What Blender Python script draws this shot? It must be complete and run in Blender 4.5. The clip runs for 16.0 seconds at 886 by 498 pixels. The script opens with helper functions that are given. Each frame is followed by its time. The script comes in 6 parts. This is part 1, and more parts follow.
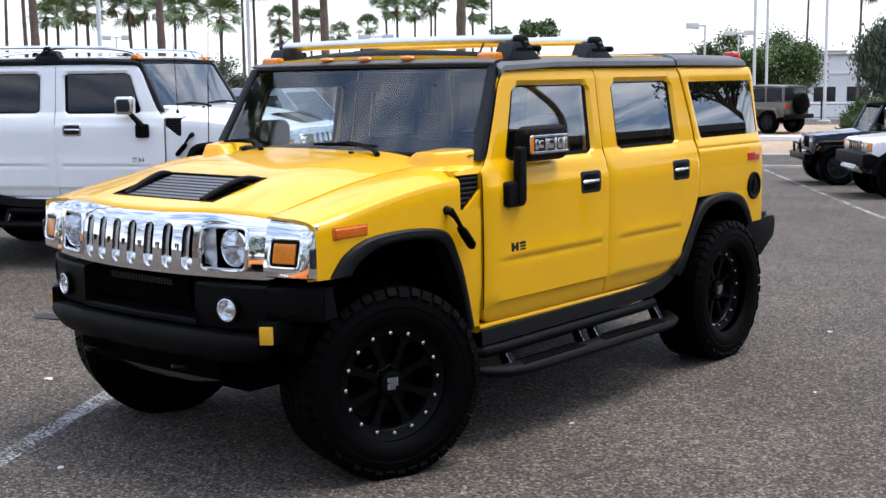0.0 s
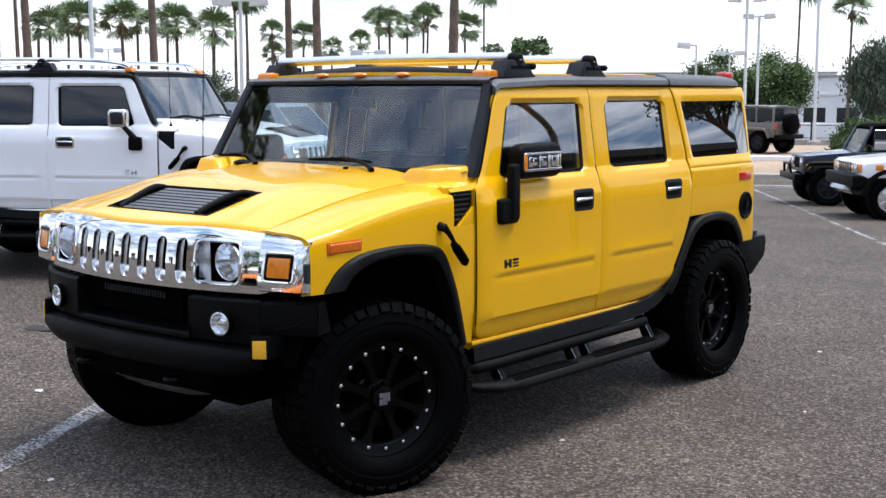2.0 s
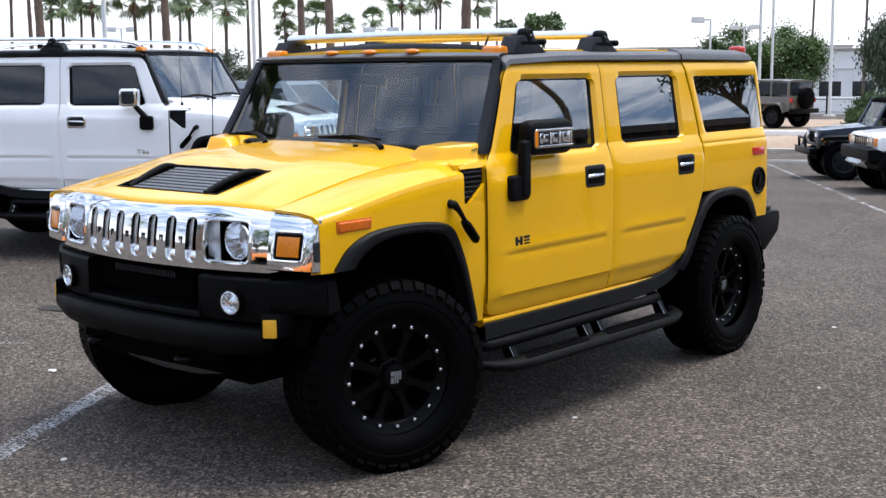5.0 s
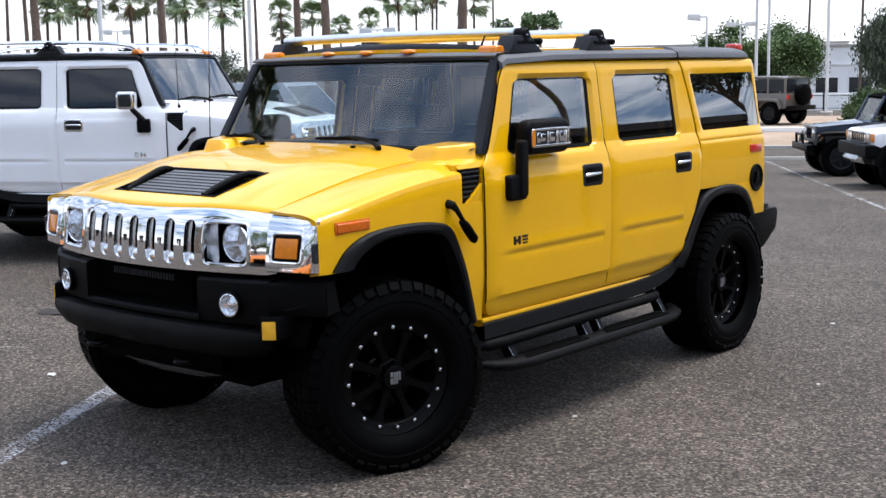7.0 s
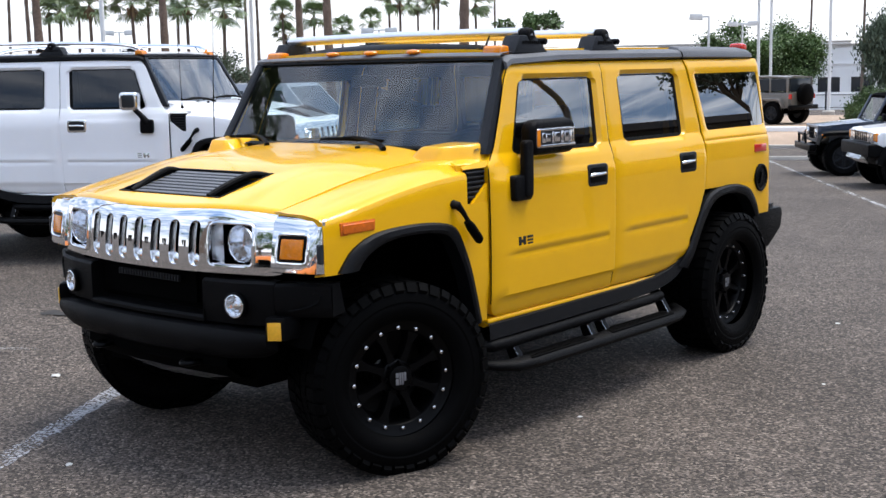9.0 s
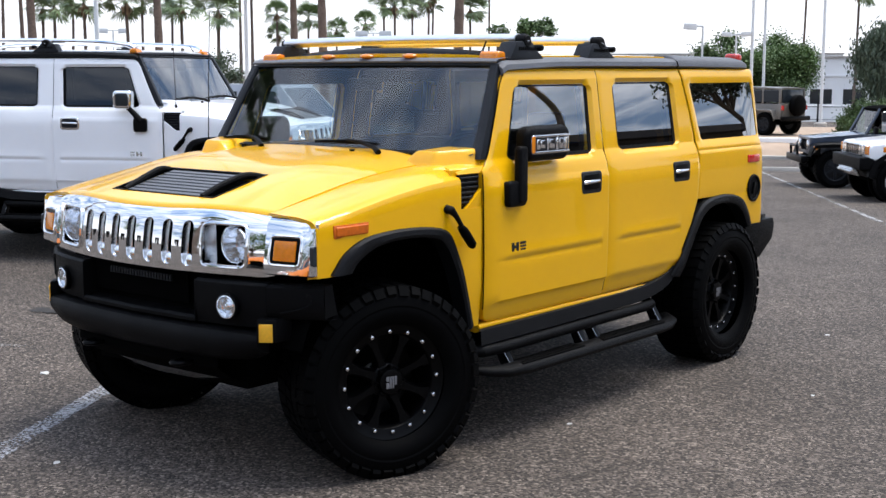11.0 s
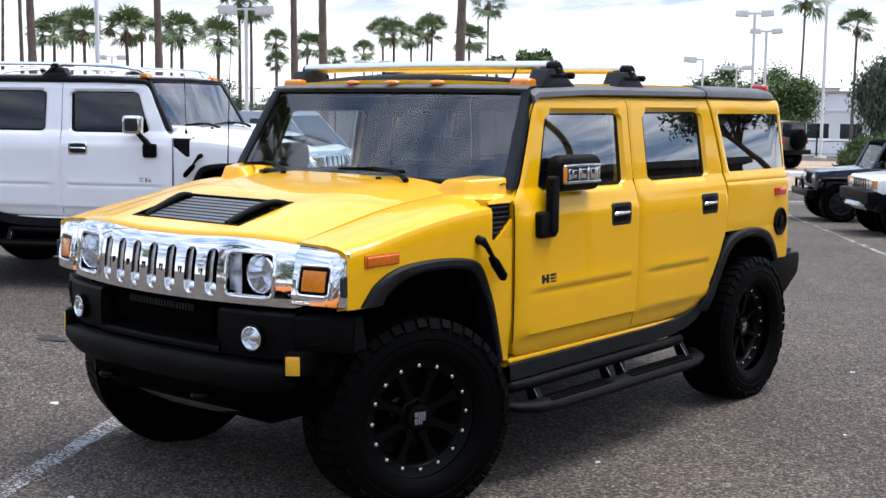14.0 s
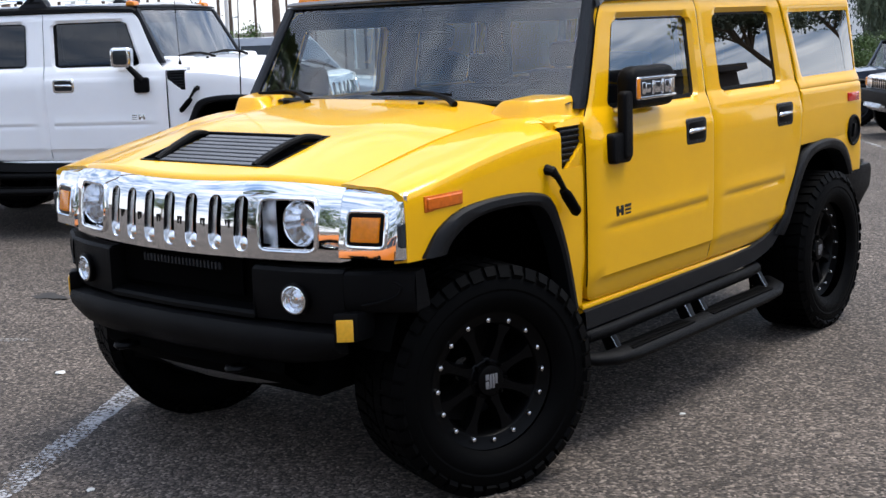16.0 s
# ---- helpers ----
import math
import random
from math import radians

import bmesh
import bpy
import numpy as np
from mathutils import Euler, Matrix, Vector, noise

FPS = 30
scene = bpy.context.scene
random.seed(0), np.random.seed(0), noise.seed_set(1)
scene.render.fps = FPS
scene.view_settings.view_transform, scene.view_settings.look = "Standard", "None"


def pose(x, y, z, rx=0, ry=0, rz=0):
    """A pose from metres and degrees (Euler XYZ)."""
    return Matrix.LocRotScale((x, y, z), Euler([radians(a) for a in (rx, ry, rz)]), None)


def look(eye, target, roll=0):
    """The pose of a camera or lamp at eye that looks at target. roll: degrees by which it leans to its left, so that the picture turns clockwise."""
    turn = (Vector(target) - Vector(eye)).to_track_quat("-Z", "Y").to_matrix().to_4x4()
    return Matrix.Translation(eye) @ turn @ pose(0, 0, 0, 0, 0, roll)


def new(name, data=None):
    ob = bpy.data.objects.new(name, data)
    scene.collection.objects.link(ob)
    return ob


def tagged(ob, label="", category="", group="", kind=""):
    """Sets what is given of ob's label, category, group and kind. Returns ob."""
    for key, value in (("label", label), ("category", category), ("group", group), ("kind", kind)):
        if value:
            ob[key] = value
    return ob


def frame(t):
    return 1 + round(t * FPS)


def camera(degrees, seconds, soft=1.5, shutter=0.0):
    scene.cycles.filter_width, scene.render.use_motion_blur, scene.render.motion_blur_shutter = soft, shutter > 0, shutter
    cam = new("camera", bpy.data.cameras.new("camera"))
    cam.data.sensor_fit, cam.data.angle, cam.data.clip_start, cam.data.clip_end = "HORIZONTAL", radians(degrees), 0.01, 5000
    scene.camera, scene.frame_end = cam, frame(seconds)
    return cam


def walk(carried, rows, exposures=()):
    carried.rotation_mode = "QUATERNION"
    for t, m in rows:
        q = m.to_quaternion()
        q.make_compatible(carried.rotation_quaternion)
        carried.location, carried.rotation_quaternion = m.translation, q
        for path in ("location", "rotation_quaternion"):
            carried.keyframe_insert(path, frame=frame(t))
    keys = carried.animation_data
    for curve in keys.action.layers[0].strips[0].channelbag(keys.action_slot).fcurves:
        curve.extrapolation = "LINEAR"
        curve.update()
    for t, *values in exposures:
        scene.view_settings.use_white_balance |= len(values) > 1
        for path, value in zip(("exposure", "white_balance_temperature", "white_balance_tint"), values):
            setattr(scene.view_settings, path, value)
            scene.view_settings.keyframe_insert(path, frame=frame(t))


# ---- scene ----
cam = camera(38.8, 16.0)
PATH = [
    (0, (4.794, -4.119, 1.826), (3.518, -2.604, 1.552), -0.8),
    (0.5, (4.79, -4.127, 1.829), (3.508, -2.615, 1.565), -0.9),
    (1, (4.788, -4.131, 1.826), (3.502, -2.621, 1.563), -1.2),
    (1.5, (4.79, -4.141, 1.832), (3.507, -2.629, 1.574), -0.9),
    (2, (4.792, -4.144, 1.829), (3.526, -2.615, 1.58), -0.1),
    (2.5, (4.782, -4.134, 1.822), (3.516, -2.61, 1.551), 0.0),
    (3, (4.783, -4.115, 1.817), (3.516, -2.593, 1.534), -1.0),
    (3.5, (4.785, -4.108, 1.822), (3.505, -2.599, 1.534), -1.2),
    (4, (4.791, -4.112, 1.826), (3.509, -2.603, 1.542), -0.6),
    (6.5, (4.789, -4.113, 1.829), (3.513, -2.601, 1.542), -0.7),
    (7, (4.792, -4.114, 1.83), (3.514, -2.603, 1.545), -1.1),
    (7.5, (4.794, -4.118, 1.831), (3.515, -2.607, 1.55), -1.2),
    (8, (4.784, -4.123, 1.827), (3.508, -2.609, 1.545), -0.8),
    (8.5, (4.775, -4.126, 1.828), (3.494, -2.616, 1.547), -0.8),
    (9, (4.774, -4.117, 1.831), (3.493, -2.607, 1.546), -1.2),
    (11.5, (4.751, -4.132, 1.832), (3.48, -2.613, 1.553), 0.2),
    (12, (4.728, -4.147, 1.825), (3.43, -2.654, 1.533), -0.4),
    (12.5, (4.695, -4.165, 1.822), (3.39, -2.677, 1.533), 0.2),
    (13, (4.664, -4.202, 1.818), (3.357, -2.717, 1.524), -0.2),
    (13.5, (4.623, -4.193, 1.814), (3.333, -2.697, 1.501), -0.2),
    (14, (4.523, -4.097, 1.814), (3.257, -2.566, 1.583), 0.6),
    (14.5, (4.38, -3.956, 1.807), (3.13, -2.421, 1.518), -0.3),
    (15, (4.2, -3.891, 1.792), (2.923, -2.382, 1.488), 1.2),
    (15.5, (3.949, -3.826, 1.803), (2.692, -2.299, 1.503), -1.4),
    (16, (3.775, -3.662, 1.776), (2.534, -2.134, 1.422), -2.1),
]
walk(cam, [(t, look(eye, target, roll)) for t, eye, target, roll in PATH])

# ---- world and light ----
world = bpy.data.worlds.new("overcast_sky")
scene.world = world
world.use_nodes = True
wn, wl = world.node_tree.nodes, world.node_tree.links
sky = wn.new("ShaderNodeTexSky")
sky.sky_type = 'NISHITA'
sky.sun_disc = False
sky.sun_elevation = radians(69.1)
sky.sun_rotation = radians(30)
# broken cloud layer over the clear sky, brighter overhead than towards the horizon
coord = wn.new("ShaderNodeTexCoord")
sep = wn.new("ShaderNodeSeparateXYZ")
lift = wn.new("ShaderNodeMath")
lift.operation = 'ADD'
lift.inputs[1].default_value = 0.14
flat = wn.new("ShaderNodeCombineXYZ")
for axis in ("X", "Y"):
    div = wn.new("ShaderNodeMath")
    div.operation = 'DIVIDE'
    wl.new(sep.outputs[axis], div.inputs[0])
    wl.new(lift.outputs[0], div.inputs[1])
    wl.new(div.outputs[0], flat.inputs[axis])
stretch = wn.new("ShaderNodeMapping")
stretch.inputs["Location"].default_value = (0.35, 0.20, 1.7)
stretch.inputs["Rotation"].default_value = (0, 0, radians(35))
stretch.inputs["Scale"].default_value = (1.0, 1.9, 1.0)
clouds = wn.new("ShaderNodeTexNoise")
clouds.inputs["Scale"].default_value = 2.9
clouds.inputs["Detail"].default_value = 9
clouds.inputs["Roughness"].default_value = 0.60
clouds.inputs["Distortion"].default_value = 0.5
ramp = wn.new("ShaderNodeValToRGB")
ramp.color_ramp.elements[0].position, ramp.color_ramp.elements[0].color = 0.38, (1.5, 2.5, 4.5, 1)
ramp.color_ramp.elements[1].position, ramp.color_ramp.elements[1].color = 0.66, (9.8, 10.2, 11.3, 1)
cover = wn.new("ShaderNodeMixRGB")
cover.inputs[0].default_value = 0.86
wl.new(sep.outputs["Z"], lift.inputs[0])
wl.new(flat.outputs[0], stretch.inputs[0])
wl.new(stretch.outputs[0], clouds.inputs["Vector"])
wl.new(clouds.outputs["Fac"], ramp.inputs[0])
wl.new(sky.outputs[0], cover.inputs[1])
# towards the horizon the cloud closes up
haze = wn.new("ShaderNodeMapRange")
haze.inputs["From Min"].default_value, haze.inputs["From Max"].default_value = 0.050, 0.095
haze.inputs["To Min"].default_value, haze.inputs["To Max"].default_value = 1.0, 0.0
near = wn.new("ShaderNodeMixRGB")
near.inputs[2].default_value = (10.4, 10.8, 11.8, 1)
wl.new(coord.outputs["Generated"], sep.inputs[0])
wl.new(sep.outputs["Z"], haze.inputs[0])
wl.new(haze.outputs[0], near.inputs[0])
wl.new(ramp.outputs[0], near.inputs[1])
wl.new(near.outputs[0], cover.inputs[2])
dome = wn.new("ShaderNodeMapRange")
dome.inputs["To Min"].default_value, dome.inputs["To Max"].default_value = 0.62, 1.30
shade = wn.new("ShaderNodeVectorMath")
shade.operation = 'SCALE'
wl.new(sep.outputs["Z"], dome.inputs[0])
wl.new(cover.outputs[0], shade.inputs[0])
wl.new(dome.outputs[0], shade.inputs["Scale"])
wl.new(shade.outputs[0], wn["Background"].inputs[0])
wn["Background"].inputs[1].default_value = 0.110
sun = new("sun", bpy.data.lights.new("sun", 'SUN'))
sun.data.energy, sun.data.angle, sun.data.color = 2.15, radians(34), (1.0, 0.97, 0.92)
sun.matrix_world = look((2.7, 4.6, 14), (0, 0, 0))
scene.view_settings.exposure = 0.98

# ---- materials ----
def material(name, base, rough=0.5, metal=0.0, coat=0.0, spread=0.0, scale=8.0, fine=0.0, fine_scale=300.0, bump=0.0, bump_scale=400.0, spec=0.5):
    """A principled material with two scales of variation and a fine relief."""
    m = bpy.data.materials.new(name)
    m.use_nodes = True
    n, l = m.node_tree.nodes, m.node_tree.links
    b = n["Principled BSDF"]
    b.inputs["Base Color"].default_value = (*base, 1)
    b.inputs["Roughness"].default_value = rough
    b.inputs["Metallic"].default_value = metal
    b.inputs["Coat Weight"].default_value = coat
    b.inputs["Coat Roughness"].default_value = 0.03
    b.inputs["Specular IOR Level"].default_value = spec
    tc = n.new("ShaderNodeTexCoord")
    last = None
    for amount, sc in ((spread, scale), (fine, fine_scale)):
        if not amount:
            continue
        tex = n.new("ShaderNodeTexNoise")
        tex.inputs["Scale"].default_value = sc
        tex.inputs["Detail"].default_value = 5
        l.new(tc.outputs["Object"], tex.inputs["Vector"])
        rng = n.new("ShaderNodeMapRange")
        rng.inputs["From Min"].default_value, rng.inputs["From Max"].default_value = 0.3, 0.7
        rng.inputs["To Min"].default_value, rng.inputs["To Max"].default_value = 1 - amount, 1 + amount
        l.new(tex.outputs["Fac"], rng.inputs[0])
        mul = n.new("ShaderNodeVectorMath")
        mul.operation = 'SCALE'
        if last is None:
            mul.inputs[0].default_value = base
        else:
            l.new(last, mul.inputs[0])
        l.new(rng.outputs[0], mul.inputs["Scale"])
        last = mul.outputs[0]
    if last is not None:
        l.new(last, b.inputs["Base Color"])
    if bump:
        tex = n.new("ShaderNodeTexNoise")
        tex.inputs["Scale"].default_value = bump_scale
        tex.inputs["Detail"].default_value = 4
        l.new(tc.outputs["Object"], tex.inputs["Vector"])
        bn = n.new("ShaderNodeBump")
        bn.inputs["Strength"].default_value = bump
        bn.inputs["Distance"].default_value = 0.004
        l.new(tex.outputs["Fac"], bn.inputs["Height"])
        l.new(bn.outputs[0], b.inputs["Normal"])
    return m


def glass(name, tint, straight, gloss=1.0):
    """A thin tinted pane: what passes is tinted; the mirrored share grows from straight on to grazing."""
    m = bpy.data.materials.new(name)
    m.use_nodes = True
    n, l = m.node_tree.nodes, m.node_tree.links
    n.remove(n["Principled BSDF"])
    tr, gl, lw, mx = n.new("ShaderNodeBsdfTransparent"), n.new("ShaderNodeBsdfGlossy"), n.new("ShaderNodeLayerWeight"), n.new("ShaderNodeMixShader")
    pw, mr = n.new("ShaderNodeMath"), n.new("ShaderNodeMapRange")
    tr.inputs[0].default_value = (*tint, 1)
    gl.inputs["Color"].default_value = (gloss, gloss, gloss, 1)
    gl.inputs["Roughness"].default_value = 0.0
    lw.inputs["Blend"].default_value = 0.5
    pw.operation = 'POWER'
    pw.inputs[1].default_value = 5.0
    mr.inputs["To Min"].default_value, mr.inputs["To Max"].default_value = straight, 1.0
    l.new(lw.outputs["Facing"], pw.inputs[0])
    l.new(pw.outputs[0], mr.inputs[0])
    l.new(mr.outputs[0], mx.inputs[0])
    l.new(tr.outputs[0], mx.inputs[1])
    l.new(gl.outputs[0], mx.inputs[2])
    l.new(mx.outputs[0], n["Material Output"].inputs[0])
    return m


def asphalt():
    m = bpy.data.materials.new("asphalt")
    m.use_nodes = True
    n, l = m.node_tree.nodes, m.node_tree.links
    b = n["Principled BSDF"]
    tc = n.new("ShaderNodeTexCoord")
    def noise_of(scale, detail=4, kind="ShaderNodeTexNoise"):
        t = n.new(kind)
        t.inputs["Scale"].default_value = scale
        if "Detail" in t.inputs:
            t.inputs["Detail"].default_value = detail
        l.new(tc.outputs["Object"], t.inputs["Vector"])
        return t
    stone = noise_of(80, 0, "ShaderNodeTexVoronoi")
    tone = n.new("ShaderNodeValToRGB")
    e = tone.color_ramp.elements
    e[0].position, e[0].color = 0.0, (0.0200, 0.0158, 0.0128, 1)
    e[1].position, e[1].color = 1.0, (0.30, 0.248, 0.205, 1)
    for p, c in ((0.30, (0.0470, 0.0380, 0.0312, 1)), (0.62, (0.0960, 0.0775, 0.0638, 1)), (0.88, (0.168, 0.136, 0.113, 1))):
        x = e.new(p)
        x.color = c
    sp = n.new("ShaderNodeSeparateColor")
    l.new(stone.outputs["Color"], sp.inputs[0])
    l.new(sp.outputs[0], tone.inputs[0])
    stain = noise_of(0.55, 6)
    patch = noise_of(6.0, 5)
    def ranged(sock, lo, hi):
        r = n.new("ShaderNodeMapRange")
        r.inputs["From Min"].default_value, r.inputs["From Max"].default_value = 0.3, 0.7
        r.inputs["To Min"].default_value, r.inputs["To Max"].default_value = lo, hi
        l.new(sock, r.inputs[0])
        return r.outputs[0]
    mul = n.new("ShaderNodeMath")
    mul.operation = 'MULTIPLY'
    l.new(ranged(stain.outputs["Fac"], 0.61, 0.96), mul.inputs[0])
    l.new(ranged(patch.outputs["Fac"], 0.86, 1.12), mul.inputs[1])
    sc = n.new("ShaderNodeVectorMath")
    sc.operation = 'SCALE'
    l.new(tone.outputs[0], sc.inputs[0])
    l.new(mul.outputs[0], sc.inputs["Scale"])
    l.new(sc.outputs[0], b.inputs["Base Color"])
    b.inputs["Roughness"].default_value = 0.85
    b.inputs["Specular IOR Level"].default_value = 0.3
    bn = n.new("ShaderNodeBump")
    bn.inputs["Strength"].default_value = 0.8
    bn.inputs["Distance"].default_value = 0.006
    l.new(stone.outputs["Distance"], bn.inputs["Height"])
    bn.invert = True
    l.new(bn.outputs[0], b.inputs["Normal"])
    return m


def worn(m, share, scale=55.0):
    """Lets the ground show through small holes worn into a thin coat."""
    n, l = m.node_tree.nodes, m.node_tree.links
    tc, tex, big, add, rng = n.new("ShaderNodeTexCoord"), n.new("ShaderNodeTexNoise"), n.new("ShaderNodeTexNoise"), n.new("ShaderNodeMath"), n.new("ShaderNodeMapRange")
    tr, mx = n.new("ShaderNodeBsdfTransparent"), n.new("ShaderNodeMixShader")
    tex.inputs["Scale"].default_value, tex.inputs["Detail"].default_value = scale, 3
    big.inputs["Scale"].default_value, big.inputs["Detail"].default_value = 2.2, 3
    rng.inputs["From Min"].default_value, rng.inputs["From Max"].default_value = 0.88 + share * 0.2, 1.05 + share * 0.2
    l.new(tc.outputs["Object"], tex.inputs["Vector"])
    l.new(tc.outputs["Object"], big.inputs["Vector"])
    l.new(tex.outputs["Fac"], add.inputs[0])
    l.new(big.outputs["Fac"], add.inputs[1])
    l.new(add.outputs[0], rng.inputs[0])
    l.new(rng.outputs[0], mx.inputs[0])
    l.new(tr.outputs[0], mx.inputs[1])
    l.new(n["Principled BSDF"].outputs[0], mx.inputs[2])
    l.new(mx.outputs[0], n["Material Output"].inputs[0])
    return m


ASPHALT = asphalt()
YELLOW = material("yellow_paint", (0.770, 0.400, 0.0025), 0.30, coat=0.75, spec=0.12, spread=0.02, scale=3)
WHITE = material("white_paint", (0.90, 0.905, 0.92), 0.35, coat=0.8, spread=0.02, scale=3)
NAVY = material("navy_paint", (0.014, 0.026, 0.050), 0.3, coat=1.0, spread=0.03)
TAN = material("grey_brown_paint", (0.14, 0.125, 0.105), 0.4, coat=0.5, spread=0.05)
ORANGE = material("orange_paint", (0.70, 0.19, 0.01), 0.3, coat=1.0, spread=0.02)
SILVER = material("silver_paint", (0.35, 0.37, 0.40), 0.3, metal=0.5, coat=0.8, spread=0.02)
CHROME = material("chrome", (0.86, 0.87, 0.88), 0.035, metal=1.0, spread=0.02, scale=5)
ALUMINIUM = material("satin_aluminium", (0.80, 0.81, 0.82), 0.36, metal=1.0, spread=0.03, scale=12)
STEEL = material("brushed_steel", (0.62, 0.63, 0.64), 0.25, metal=1.0, spread=0.06, scale=20)
PLASTIC = material("black_textured_plastic", (0.0026, 0.0026, 0.0029), 0.46, spec=0.075, spread=0.12, scale=6, bump=0.35, bump_scale=900)
TRIM = material("dark_grey_trim", (0.011, 0.0125, 0.0155), 0.40, spec=0.20, spread=0.10, scale=5, bump=0.3, bump_scale=900)
# trim grey lightened for light from above on the roof edge and louvres
LITTRIM = material("lit_grey_trim", (0.098, 0.102, 0.112), 0.55, spec=0.35, spread=0.10, scale=4, fine=0.12, fine_scale=120, bump=0.4, bump_scale=500)
SATIN = material("satin_black_metal", (0.0010, 0.0010, 0.0012), 0.34, spec=0.09, spread=0.1)
CLADDING = material("charcoal_cladding", (0.0050, 0.0054, 0.0064), 0.42, spec=0.13, spread=0.12, scale=5, bump=0.3, bump_scale=900)
DARK = material("black_underbody", (0.0012, 0.0012, 0.0012), 0.9, spec=0.02, spread=0.2)
RUBBER = material("tyre_rubber", (0.0009, 0.0009, 0.0010), 0.60, spec=0.045, spread=0.18, scale=9, bump=0.25, bump_scale=500)
SEATS = material("dark_leather", (0.003, 0.003, 0.0036), 0.6, spec=0.2, spread=0.1)
AMBER = material("amber_lens", (0.72, 0.21, 0.005), 0.16, coat=0.35, spread=0.10, scale=60)
DEEPAMBER = material("deep_amber_lens", (0.58, 0.115, 0.004), 0.22, coat=0.25, spread=0.18, scale=45)
RED = material("red_lens", (0.55, 0.02, 0.012), 0.12, coat=1.0, spread=0.10, scale=60)
REFLECTOR = material("yellow_reflector", (0.82, 0.42, 0.02), 0.35, coat=0.6, spread=0.08, scale=80)
BOWL = material("lamp_reflector", (0.93, 0.94, 0.96), 0.06, metal=1.0, bump=0.35, bump_scale=40)
BADGE = material("badge_grey", (0.20, 0.20, 0.21), 0.4, metal=0.4, spread=0.1)
PAPER = material("paper_white", (0.50, 0.50, 0.48), 0.8, spread=0.05)
SHIELD = glass("windscreen_glass", (0.92, 1.0, 1.0), 0.22, 0.42)
PALE = glass("pale_windscreen_glass", (0.82, 0.92, 0.94), 0.17)
LIGHTLY = glass("lightly_tinted_glass", (0.88, 0.96, 0.97), 0.31)
TINTED = glass("tinted_glass", (0.08, 0.095, 0.10), 0.33)
# tinted panes that mirror little, in place of the dark surroundings they reflect
DIMGLASS = glass("dim_mirroring_tinted_glass", (0.05, 0.055, 0.06), 0.06)
LENS = glass("clear_lens", (0.92, 0.93, 0.94), 0.06)
PAINTLINE = worn(material("white_road_paint", (0.30, 0.295, 0.30), 0.8, spread=0.30, scale=7, fine=0.35, fine_scale=70, bump=0.5, bump_scale=160), 0.15)
FADED = worn(material("worn_road_paint", (0.27, 0.265, 0.26), 0.8, spread=0.25, scale=4, fine=0.4, fine_scale=60, bump=0.5, bump_scale=160), 0.2, 30.0)
FAINT = worn(material("faint_road_paint", (0.20, 0.185, 0.17), 0.85, spread=0.25, scale=4, fine=0.4, fine_scale=60, bump=0.5, bump_scale=160), 0.55)
OIL = material("oil_stain", (0.020, 0.0175, 0.016), 0.9, spread=0.3, scale=14, fine=0.3, fine_scale=90)
BROWN = material("brown_stucco", (0.035, 0.028, 0.024), 0.9, spread=0.1, scale=0.6, bump=0.2, bump_scale=30)
CONCRETE = material("concrete_kerb", (0.40, 0.37, 0.33), 0.9, spread=0.12, scale=3, fine=0.1, fine_scale=80, bump=0.3, bump_scale=150)
GRAVEL = material("tan_gravel", (0.34, 0.25, 0.18), 0.95, spread=0.18, scale=1.2, fine=0.3, fine_scale=25, bump=0.6, bump_scale=60)
STUCCO = material("white_stucco", (0.86, 0.855, 0.84), 0.9, spread=0.06, scale=0.4, bump=0.2, bump_scale=30)
POLE = material("pale_painted_pole", (0.66, 0.68, 0.68), 0.5, spread=0.06, scale=2)
BARK = material("palm_bark", (0.135, 0.098, 0.076), 0.95, spread=0.25, scale=2.5, fine=0.25, fine_scale=14, bump=0.8, bump_scale=12)
BARK2 = material("tree_bark", (0.12, 0.09, 0.065), 0.95, spread=0.25, scale=3, bump=0.8, bump_scale=20)
FROND = material("palm_frond", (0.145, 0.20, 0.085), 0.55, spread=0.35, scale=0.9)
THATCH = material("dry_palm_skirt", (0.16, 0.105, 0.055), 0.9, spread=0.3, scale=3)
LEAF = material("tree_leaf", (0.060, 0.108, 0.024), 0.6, spread=0.45, scale=0.8)
LEAF2 = material("grey_green_leaf", (0.060, 0.085, 0.050), 0.65, spread=0.4, scale=0.9)
WINDOWDARK = material("dark_window", (0.02, 0.025, 0.03), 0.08, spread=0.2, scale=0.5)

# ---- mesh helpers ----
def finish(bm, name, mat, sharp=35):
    me = bpy.data.meshes.new(name)
    bmesh.ops.recalc_face_normals(bm, faces=bm.faces)
    bm.to_mesh(me)
    bm.free()
    me.materials.append(mat)
    for p in me.polygons:
        p.use_smooth = True
    me.set_sharp_from_angle(angle=radians(sharp))
    return me


def part(name, bm, mat, parent, label="", sharp=35):
    """One mesh under a thing or a part."""
    ob = new(name, finish(bm, name, mat, sharp) if isinstance(bm, bmesh.types.BMesh) else bm)
    ob.parent = parent
    if label:
        tagged(ob, label)
    return ob


def thing(name, m, label, category, group="", kind=""):
    ob = new(name)
    ob.empty_display_size = 0.2
    ob.matrix_world = m
    return tagged(ob, label, category, group, kind)


def lone(name, bm, mat, label, category, m=Matrix(), group="", kind="", sharp=35):
    ob = new(name, finish(bm, name, mat, sharp))
    ob.matrix_world = m
    return tagged(ob, label, category, group, kind)


